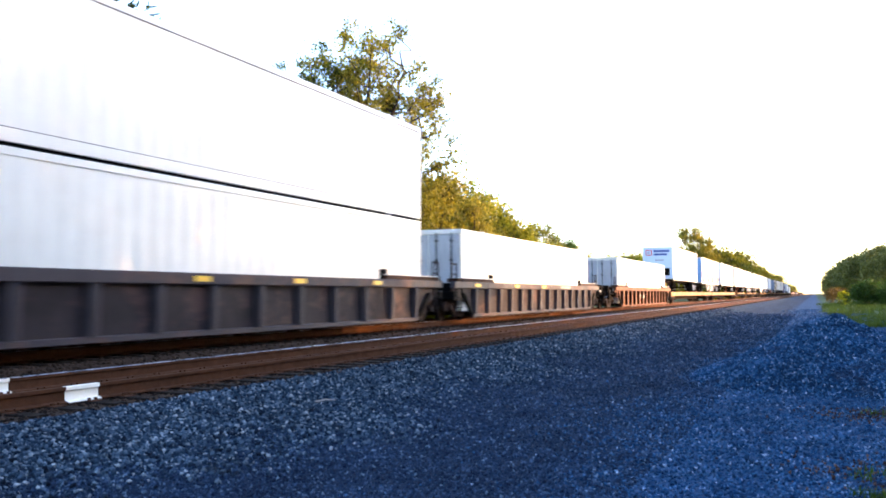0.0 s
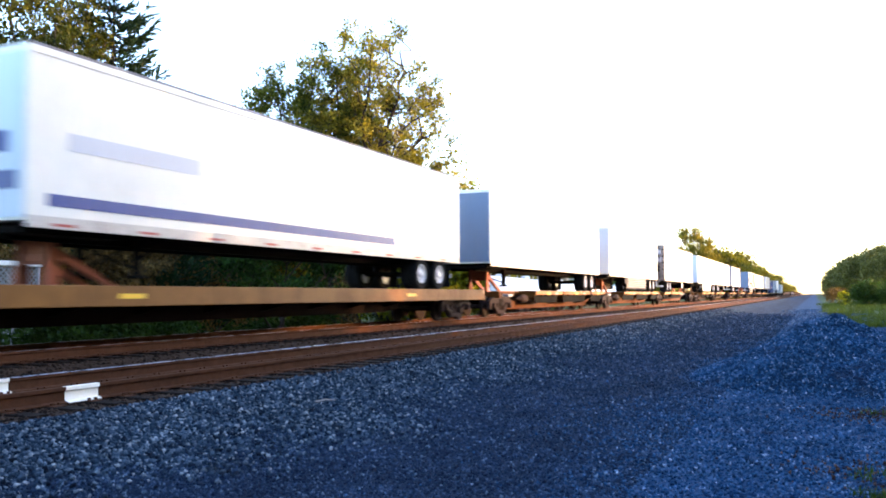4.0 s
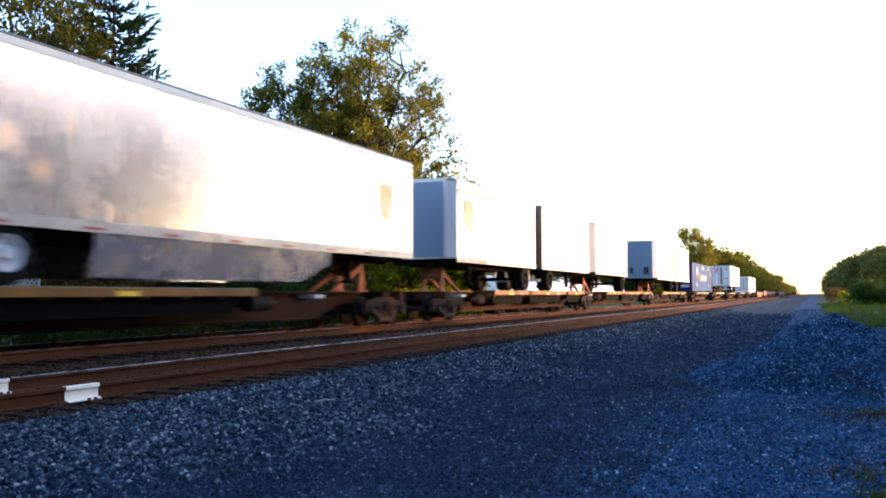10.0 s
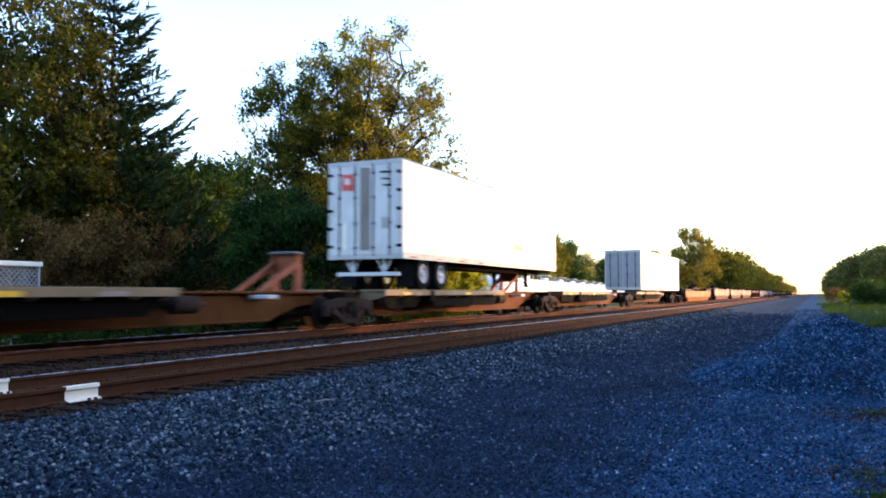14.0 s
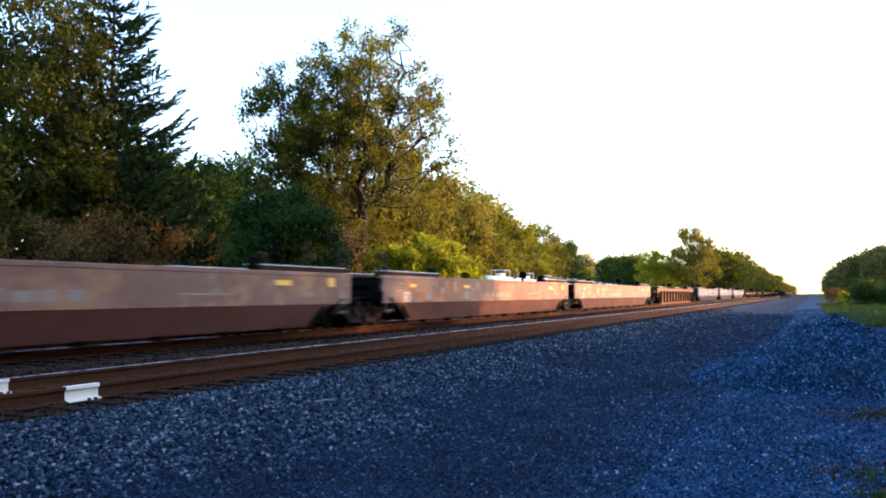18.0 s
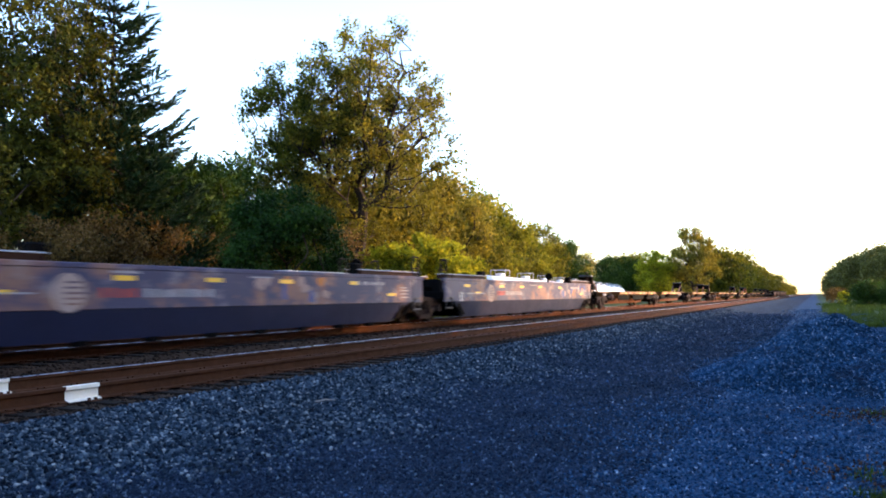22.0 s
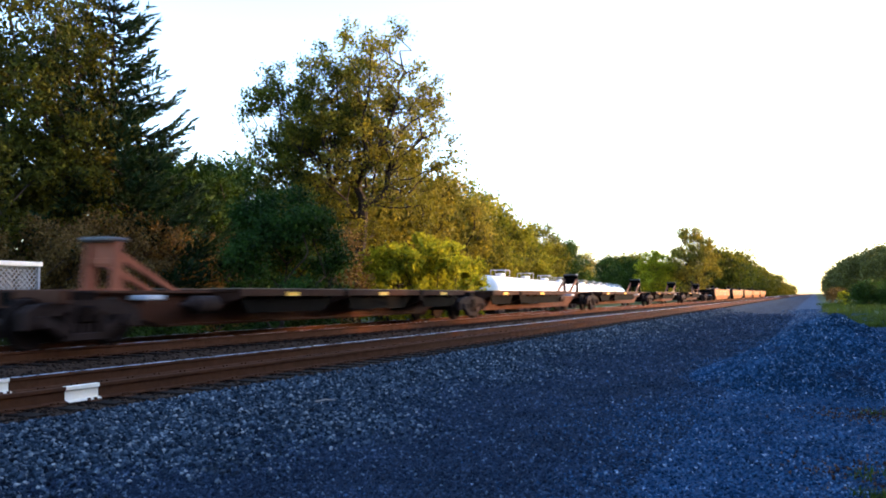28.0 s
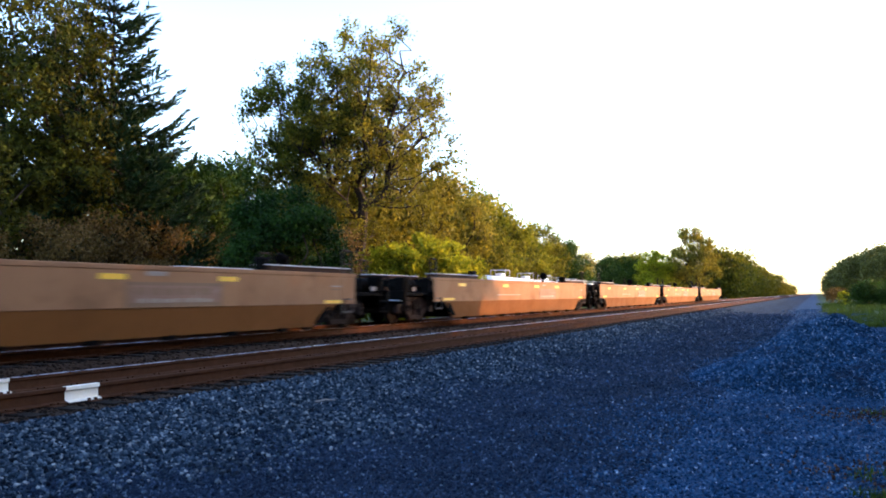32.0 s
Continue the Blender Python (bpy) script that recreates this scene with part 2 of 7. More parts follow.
M = dict(
    ground=ground_mat(),
    stone=stone_mat("ballast_stone", [(0.0, (0.003384, 0.006614, 0.01268)), (0.35, (0.01933, 0.03417, 0.05461)), (0.76, (0.06284, 0.09481, 0.1317)), (0.93, (0.1571, 0.1984, 0.2292)), (1.0, (0.3625, 0.3858, 0.3901))], (0.02, 0.024, 0.028)),
    chip=stone_mat("gravel_chip", [(0.0, (0.00342, 0.01482, 0.03876)), (0.45, (0.01425, 0.05472, 0.1277)), (0.86, (0.04788, 0.1231, 0.2337)), (0.97, (0.1368, 0.2166, 0.3306)), (1.0, (0.3648, 0.456, 0.57))], (0.03, 0.024, 0.03)),
    road_chip=stone_mat("road_chip", [(0.0, (0.006648, 0.01347, 0.02802)), (0.6, (0.02438, 0.04164, 0.07705)), (0.94, (0.04986, 0.08083, 0.1343)), (1.0, (0.1441, 0.2082, 0.2686))]),
    litter=stone_mat("dry_brown_litter", [(0.0, (0.02, 0.01, 0.008)), (0.7, (0.07, 0.038, 0.028)), (1.0, (0.16, 0.1, 0.07))]),
    rust_stone=stone_mat("rusty_ballast", [(0.0, (0.008, 0.005, 0.0036)), (0.6, (0.03, 0.0175, 0.011)), (1.0, (0.085, 0.054, 0.036))]),
    pile=stone_mat("pile_core", [(0.0, (0.0033, 0.0132, 0.033)), (1.0, (0.0077, 0.0275, 0.0616))]),
    tie=coat("creosoted_wood", (0.012, 0.008, 0.006), 0.9, 0, (0.004, 0.003, 0.0026), 0.7, 3, False, 0.5, spec=0.05),
    rail=coat("rusty_rail", (0.08, 0.034, 0.017), 0.8, 0.0, (0.034, 0.0155, 0.0085), 0.7, 4, False, 0.2, spec=0.03),
    shine=coat("worn_rail_head", (0.66, 0.69, 0.76), 0.26, 1.0, (0.4, 0.4, 0.43), 0.2, 3, False, 0.0),
    # white paint whose colour holds the warm tone of sunlight
    white_mark=coat("sun_warmed_white_paint", (0.95, 0.87, 0.72), 0.5, 0, (0.8, 0.66, 0.5), 0.2, 5, False, 0.1),
    white=coat("white_paint", (0.76, 0.74, 0.66), 0.35, 0, (0.4, 0.36, 0.28), 0.46, 0.6),
    plate_steel=coat("worn_plate_steel", (0.07, 0.075, 0.085), 0.45, 0.5, (0.03, 0.027, 0.026), 0.6, 3, False, 0.1, spec=0.3),
    rail_worn=coat("worn_grey_rail", (0.5, 0.48, 0.44), 0.5, 0.2, (0.16, 0.12, 0.09), 0.75, 2.2, False, 0.1),
    roof_edge=coat("dark_roof_edge", (0.16, 0.15, 0.15), 0.55, 0.2, (0.07, 0.06, 0.055), 0.6, 2.0, False, 0.1),
    offwhite=coat("offwhite_paint", (0.7, 0.69, 0.62), 0.4, 0, (0.38, 0.33, 0.26), 0.42, 0.7),
    ghost=coat("pale_grey_paint", (0.5, 0.52, 0.55), 0.4, 0, (0.3, 0.28, 0.26), 0.3, 0.8),
    silver=coat("brushed_aluminium_sheet", (0.43, 0.43, 0.45), 0.24, 0.75, (0.5, 0.48, 0.46), 0.3, 0.5, True, 0.03),
    silver_dull=coat("dull_aluminium_sheet", (0.4, 0.4, 0.37), 0.36, 0.5, (0.26, 0.24, 0.22), 0.35, 0.6, True, 0.05),
    blue_front=coat("blue_trailer_paint", (0.05, 0.2, 0.42), 0.45, 0, (0.03, 0.08, 0.2), 0.4, 0.9),
    pale_front=coat("pale_blue_white_paint", (0.46, 0.56, 0.68), 0.4, 0, (0.35, 0.36, 0.38), 0.35, 0.9),
    slate_front=coat("slate_blue_paint", (0.13, 0.18, 0.27), 0.45, 0, (0.1, 0.13, 0.18), 0.4, 0.9),
    tan_front=coat("weathered_tan_panel", (0.34, 0.2, 0.12), 0.6, 0, (0.12, 0.07, 0.05), 0.6, 1.5),
    door_grey=coat("grey_door_paint", (0.42, 0.43, 0.45), 0.45, 0, (0.15, 0.14, 0.13), 0.5, 1.2),
    blue=coat("royal_blue_steel", (0.0015, 0.036, 0.15), 0.55, 0, (0.004, 0.03, 0.09), 0.35, 0.7, relief=0.05, spec=0.08),
    orange=coat("orange_paint", (0.55, 0.12, 0.03), 0.5, 0, (0.2, 0.06, 0.03), 0.4, 2),
    rust_orange=coat("rusty_orange_steel", (0.2560, 0.0680, 0.0280), 0.65, 0, (0.0640, 0.0240, 0.0160), 0.6, 2, spec=0.2),
    yellow=coat("yellow_reflector", (0.85, 0.5, 0.03), 0.4, 0, (0.5, 0.3, 0.05), 0.3, 3),
    red=coat("red_sign_paint", (0.55, 0.05, 0.04), 0.5, 0, (0.3, 0.05, 0.05), 0.3, 3),
    navy=coat("dark_blue_sign_paint", (0.03, 0.06, 0.22), 0.5, 0, (0.05, 0.06, 0.12), 0.3, 3),
    sign_grey=coat("grey_sign_paint", (0.3, 0.3, 0.31), 0.5, 0, (0.2, 0.2, 0.2), 0.3, 3),
    gold=coat("gold_sign_paint", (0.75, 0.56, 0.22), 0.5, 0, (0.4, 0.25, 0.1), 0.3, 3),
    brown_sign=coat("brown_sign_paint", (0.16, 0.08, 0.035), 0.5, 0, (0.1, 0.06, 0.04), 0.3, 3),
    shield_brown=coat("faded_brown_sign_paint", (0.72, 0.58, 0.26), 0.5, 0, (0.6, 0.46, 0.2), 0.3, 3),
    tape=coat("red_reflective_tape", (0.32, 0.06, 0.045), 0.5, 0, (0.2, 0.08, 0.06), 0.4, 4),
    worn_door=coat("weathered_grey_brown_door", (0.2, 0.17, 0.15), 0.6, 0, (0.07, 0.05, 0.04), 0.65, 2.5),
    louvre=coat("dark_louvred_panel", (0.05, 0.045, 0.045), 0.6, 0, (0.02, 0.016, 0.014), 0.5, 2, spec=0.02),
    walk_plate=coat("worn_galvanised_plate", (0.1, 0.085, 0.075), 0.6, 0.2, (0.03, 0.024, 0.02), 0.6, 3, False, 0.2, spec=0.2),
    tag_cool=coat("faded_white_lettering", (0.3, 0.3, 0.34), 0.55, 0, (0.14, 0.13, 0.15), 0.7, 3.0, spec=0.2),
    emblem_pale=coat("faded_emblem_paint", (0.38, 0.29, 0.25), 0.55, 0, (0.2, 0.15, 0.15), 0.6, 3.0, spec=0.2),
    faded_red=coat("faded_red_lettering", (0.33, 0.05, 0.045), 0.55, 0, (0.15, 0.05, 0.06), 0.5, 3.0, spec=0.2),
    grey_side=coat("grey_white_trailer_sheet", (0.42, 0.46, 0.52), 0.4, 0.1, (0.3, 0.31, 0.35), 0.4, 0.5, True, 0.04),
    strut_brown=coat("rusty_brown_steel", (0.11, 0.045, 0.022), 0.65, 0, (0.04, 0.018, 0.012), 0.6, 2, spec=0.2),
    shield_pale=coat("pale_gold_sign_paint", (0.78, 0.66, 0.36), 0.5, 0, (0.6, 0.45, 0.2), 0.3, 3),
    # grime and rust blotches on a base darkened for shadow between the ribs
    sheet_grey=coat("shaded_grimy_sheet", (0.032, 0.025, 0.026), 0.7, 0, (0.012, 0.009, 0.008), 0.7, 1.3, spec=0.1, blotch=[((0.085, 0.048, 0.04), 0.9, 0.52, 0.62, 0.7)]),
    dark=coat("grimy_black_steel", (0.0032, 0.003, 0.003), 0.75, 0.0, (0.007, 0.005, 0.004), 0.6, 3, False, 0.3, spec=0.02),
    truck_brown=coat("cast_brown_steel", (0.03, 0.019, 0.016), 0.75, 0.0, (0.01, 0.007, 0.006), 0.6, 3.5, False, 0.3, spec=0.05),
    frame_brown=coat("grimy_brown_steel", (0.009, 0.0052, 0.004), 0.7, 0.0, (0.003, 0.0022, 0.002), 0.6, 2.5, False, 0.3, spec=0.02),
    wheel=coat("worn_wheel_steel", (0.018, 0.012, 0.01), 0.6, 0.2, (0.007, 0.005, 0.0045), 0.6, 4, False, 0.2, spec=0.02),
    tyre=coat("tyre_rubber", (0.009, 0.009, 0.0095), 0.85, 0, (0.02, 0.018, 0.017), 0.4, 5, False, 0.3, spec=0.02),
    rim=coat("pale_wheel_rim", (0.6, 0.62, 0.66), 0.45, 0.1, (0.22, 0.2, 0.19), 0.6, 6, False, 0.1),
    deck_yellow=coat("ochre_flatcar_paint", (0.23, 0.098, 0.016), 0.6, 0, (0.055, 0.022, 0.009), 0.8, 1.2, spec=0.2),
    spine_dark=coat("dark_spine_paint", (0.04, 0.015, 0.007), 0.65, 0, (0.012, 0.006, 0.004), 0.7, 1.0, spec=0.04),
    blue_grey_front=coat("blue_grey_panel", (0.12, 0.2, 0.29), 0.45, 0, (0.08, 0.11, 0.15), 0.45, 1.2),
    dark_front=coat("dark_slate_panel", (0.035, 0.042, 0.06), 0.5, 0, (0.02, 0.02, 0.025), 0.5, 1.2),
    spine_tan=coat("faded_spine_paint", (0.1, 0.035, 0.008), 0.65, 0, (0.022, 0.008, 0.004), 0.75, 1.0, spec=0.05),
    deck_wood=coat("worn_deck_plate", (0.1543, 0.1356, 0.1028), 0.7, 0, (0.0561, 0.0421, 0.0327), 0.6, 2, False, 0.3, spec=0.2),
    well_grey=coat("grey_well_paint", (0.05, 0.042, 0.047), 0.6, 0, (0.032, 0.022, 0.02), 0.6, 0.9, spec=0.15, blotch=[((0.11, 0.055, 0.038), 0.8, 0.5, 0.64, 0.8), ((0.012, 0.01, 0.011), 0.5, 0.54, 0.68, 0.7)]),
    well_rust=coat("brown_ribbed_well_paint", (0.15, 0.06, 0.03), 0.62, 0, (0.055, 0.024, 0.014), 0.65, 0.9, spec=0.08, blotch=[((0.3, 0.12, 0.04), 0.8, 0.52, 0.62, 0.7), ((0.2, 0.15, 0.12), 2.0, 0.6, 0.68, 0.5)]),
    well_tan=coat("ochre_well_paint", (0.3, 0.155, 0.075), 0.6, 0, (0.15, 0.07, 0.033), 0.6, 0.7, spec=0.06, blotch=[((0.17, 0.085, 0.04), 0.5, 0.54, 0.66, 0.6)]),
    well_brown=coat("red_brown_lower_side", (0.1, 0.034, 0.024), 0.6, 0, (0.055, 0.022, 0.017), 0.5, 0.8, spec=0.15),
    well_faded=coat("chalky_brown_well_paint", (0.24, 0.135, 0.095), 0.62, 0, (0.14, 0.07, 0.045), 0.5, 0.9, spec=0.15, blotch=[((0.42, 0.22, 0.11), 0.5, 0.5, 0.6, 0.7), ((0.34, 0.27, 0.23), 1.4, 0.55, 0.64, 0.5)]),
    well_blue=coat("blue_black_lower_side", (0.012, 0.017, 0.05), 0.5, 0, (0.013, 0.013, 0.027), 0.5, 0.8, spec=0.15),
    well_bluefade=coat("chalky_blue_well_paint", (0.048, 0.052, 0.105), 0.55, 0, (0.055, 0.045, 0.075), 0.5, 0.9, spec=0.15, blotch=[((0.26, 0.14, 0.09), 0.45, 0.5, 0.6, 0.75), ((0.24, 0.22, 0.25), 1.3, 0.55, 0.64, 0.55)]),
    tag_pale=coat("pale_sprayed_paint", (0.3000, 0.2520, 0.2160), 0.55, 0, (0.1500, 0.1020, 0.0780), 0.6, 2.5, spec=0.2),
    door_white=coat("grimy_white_door", (0.55, 0.56, 0.58), 0.45, 0, (0.2, 0.19, 0.18), 0.55, 1.2),
    deck_pale=coat("pale_ochre_deck_paint", (0.2550, 0.1836, 0.1020), 0.6, 0, (0.1020, 0.0612, 0.0408), 0.6, 1.2, spec=0.2),
    deck_brown=coat("dark_brown_deck_paint", (0.04, 0.017, 0.01), 0.65, 0, (0.014, 0.007, 0.005), 0.6, 1.2, spec=0.04),
    frame_tan=coat("brown_spine_paint", (0.07, 0.027, 0.014), 0.65, 0, (0.022, 0.01, 0.006), 0.7, 1.0, spec=0.05),
    # darkened rust for the ribs, their shadow put into the colour
    rib_shade=coat("shaded_rust_steel", (0.035, 0.016, 0.011), 0.7, 0, (0.016, 0.008, 0.006), 0.6, 1.5, spec=0.05),
    spray_pale=coat("pale_mauve_spray_paint", (0.3, 0.22, 0.21), 0.6, 0, (0.16, 0.11, 0.11), 0.6, 2.0, spec=0.1),
    spray_rust=coat("orange_spray_paint", (0.36, 0.15, 0.05), 0.6, 0, (0.2, 0.08, 0.04), 0.6, 2.0, spec=0.1),
    spray_blue=coat("blue_spray_paint", (0.07, 0.1, 0.26), 0.6, 0, (0.05, 0.05, 0.1), 0.6, 2.0, spec=0.1),
    well_tan_dark=coat("brown_ochre_lower_side", (0.2, 0.08, 0.022), 0.6, 0, (0.1, 0.04, 0.014), 0.6, 0.7, spec=0.06),
    tank=coat("white_tank_paint", (0.8, 0.8, 0.8), 0.35, 0, (0.5, 0.48, 0.45), 0.25, 0.6),
    lattice=coat("grey_white_lattice", (0.28, 0.29, 0.31), 0.6, 0, (0.25, 0.24, 0.22), 0.4, 4, False),
    dead_wood=coat("bleached_wood", (0.3, 0.27, 0.24), 0.85, 0, (0.12, 0.1, 0.08), 0.5, 6, False, 0.3),
    bark=coat("tree_bark", (0.028, 0.02, 0.014), 0.9, 0, (0.011, 0.0085, 0.007), 0.6, 4, True, 0.7, spec=0.2),
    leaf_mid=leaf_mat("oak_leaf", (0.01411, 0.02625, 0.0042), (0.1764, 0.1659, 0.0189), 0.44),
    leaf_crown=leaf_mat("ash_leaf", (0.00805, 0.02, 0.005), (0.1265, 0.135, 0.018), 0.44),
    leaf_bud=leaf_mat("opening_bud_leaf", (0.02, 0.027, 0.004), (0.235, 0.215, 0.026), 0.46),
    # distance haze is mixed into this paler leaf colour
    leaf_far=leaf_mat("haze_tinted_leaf", (0.0363, 0.045, 0.0135), (0.165, 0.1575, 0.045), 0.3),
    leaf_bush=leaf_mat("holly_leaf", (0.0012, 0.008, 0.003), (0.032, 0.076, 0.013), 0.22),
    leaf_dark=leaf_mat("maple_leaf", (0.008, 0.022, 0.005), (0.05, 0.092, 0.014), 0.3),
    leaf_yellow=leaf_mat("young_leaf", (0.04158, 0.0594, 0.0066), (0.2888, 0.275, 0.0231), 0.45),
    # brighter copy of young_leaf with sunlight put into its colour
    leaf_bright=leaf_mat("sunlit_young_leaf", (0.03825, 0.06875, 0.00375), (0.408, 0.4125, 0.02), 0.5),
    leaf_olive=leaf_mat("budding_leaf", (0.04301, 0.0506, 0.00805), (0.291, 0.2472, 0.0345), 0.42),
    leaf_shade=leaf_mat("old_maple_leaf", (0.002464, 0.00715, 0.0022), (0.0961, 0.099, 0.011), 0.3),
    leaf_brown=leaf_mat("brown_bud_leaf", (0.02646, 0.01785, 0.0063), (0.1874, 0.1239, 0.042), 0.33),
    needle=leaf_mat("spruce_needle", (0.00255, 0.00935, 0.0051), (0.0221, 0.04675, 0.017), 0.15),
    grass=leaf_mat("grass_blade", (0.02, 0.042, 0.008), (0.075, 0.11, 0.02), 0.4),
)
# ---------------------------------------------------------------- ground and tracks


def ground_z(x):
    """Height of the land across the line: two ballasted tracks, a dirt road below them, rough ground beyond."""
    pts = [(-3000, -1.2), (-60, -1.2), (-24, -1.0), (-17.5, -0.75), (-15.3, -0.1), (-14.6, -0.06), (-11.0, -0.06), (-10.4, -0.2),
           (-7.25, -0.22), (-6.9, -0.26), (-5.3, -0.53), (-3.5, -0.56), (-1.5, -0.55), (1.5, -0.5), (6, -0.4), (20, 0.0), (3000, 0.0)]
    for (x0, z0), (x1, z1) in zip(pts, pts[1:]):
        if x <= x1:
            return z0 + (z1 - z0) * (x - x0) / (x1 - x0)
    return 0.0


def land_grid():
    """Lines of the ground sheet and its heights, with gentle swells beside the camera."""
    xs = [-3000, -800, -300, -120, -60, -40, -30, -24, -20, -17.5, -16.4, -15.3, -14.6, -13, -11.0, -10.4, -9, -7.25, -6.9]
    xs += list(np.arange(-6.5, 3.01, 0.5)) + [4.5, 6, 10, 20, 60, 200, 800, 3000]
    ys = [-3000, -900, -300, -100, -40, -15, -5] + list(np.arange(0, 30.1, 0.75)) + [33, 37, 42, 50, 60, 80, 110, 160, 250, 500, 1000, 2000, 3500]
    zs = np.zeros((len(ys), len(xs)))
    for j, y in enumerate(ys):
        for i, x in enumerate(xs):
            z = ground_z(x)
            if -7 < x < 4 and -6 < y < 40:
                z += 0.05 * noise.noise((x * 0.5, y * 0.35, 3.1)) + (0.03 * noise.noise((x * 1.3, y * 0.9, 7.7)) if x > -2 else 0)
            zs[j, i] = z
    return np.array(xs, float), np.array(ys, float), zs


LAND = land_grid()


def land_z(x, y):
    """Height of the ground sheet at many places."""
    xs, ys, zs = LAND
    i = np.clip(np.searchsorted(xs, x) - 1, 0, len(xs) - 2)
    j = np.clip(np.searchsorted(ys, y) - 1, 0, len(ys) - 2)
    f, g = (x - xs[i]) / (xs[i + 1] - xs[i]), (y - ys[j]) / (ys[j + 1] - ys[j])
    return (zs[j, i] * (1 - f) + zs[j, i + 1] * f) * (1 - g) + (zs[j + 1, i] * (1 - f) + zs[j + 1, i + 1] * f) * g


def build_ground():
    xs, ys, zs = LAND
    verts = [(x, y, zs[j, i]) for j, y in enumerate(ys) for i, x in enumerate(xs)]
    n = len(xs)
    quads = [(j * n + i, j * n + i + 1, (j + 1) * n + i + 1, (j + 1) * n + i) for j in range(len(ys) - 1) for i in range(n - 1)]
    me = fast_mesh("ground", verts, quads, M["ground"])
    me.shade_smooth()
    return tagged(new("ground", me), "dark gravel dirt road beside the ballasted tracks with rough grass", "ground", kind="structure")


def stone_field(name, pts, sizes, material, seed, chips=False):
    """Angular stones at the given places, all in one mesh; small chips have four faces."""
    rng = np.random.default_rng(seed)
    n = len(pts)
    base = np.array([(x, y, z) for x in (-1, 1) for y in (-1, 1) for z in (-1, 1)], float)
    if chips:
        base = base[[0, 3, 5, 6]] * 1.15
    m = len(base)
    v = base[None] * rng.uniform(0.45, 1.0, (n, m, 3)) * rng.uniform(0.6, 1.0, (n, 1, 3))
    q = rng.normal(size=(n, 4))
    q /= np.linalg.norm(q, axis=1)[:, None]
    w, x, y, z = q.T
    rot = np.array([[1 - 2 * (y * y + z * z), 2 * (x * y - z * w), 2 * (x * z + y * w)],
                    [2 * (x * y + z * w), 1 - 2 * (x * x + z * z), 2 * (y * z - x * w)],
                    [2 * (x * z - y * w), 2 * (y * z + x * w), 1 - 2 * (x * x + y * y)]]).transpose(2, 0, 1)
    v = np.einsum("nij,nkj->nki", rot, v) * (np.asarray(sizes)[:, None, None] * 0.6) + np.asarray(pts)[:, None, :]
    f = np.array([(0, 1, 2), (0, 2, 3), (0, 3, 1), (1, 3, 2)] if chips else [(0, 1, 3, 2), (4, 6, 7, 5), (0, 4, 5, 1), (2, 3, 7, 6), (0, 2, 6, 4), (1, 5, 7, 3)])
    quads = (f[None] + (np.arange(n) * m)[:, None, None]).reshape(-1, f.shape[1])
    return fast_mesh(name, v.reshape(-1, 3), quads, material)


def scatter(rng, n, x0, x1, y0, y1, power=1.6):
    """Places that thin out along the line."""
    t = rng.random(n)
    y = (y0 ** (1 - power) + t * (y1 ** (1 - power) - y0 ** (1 - power))) ** (1 / (1 - power))
    x = rng.uniform(x0, x1, n)
    return x, y


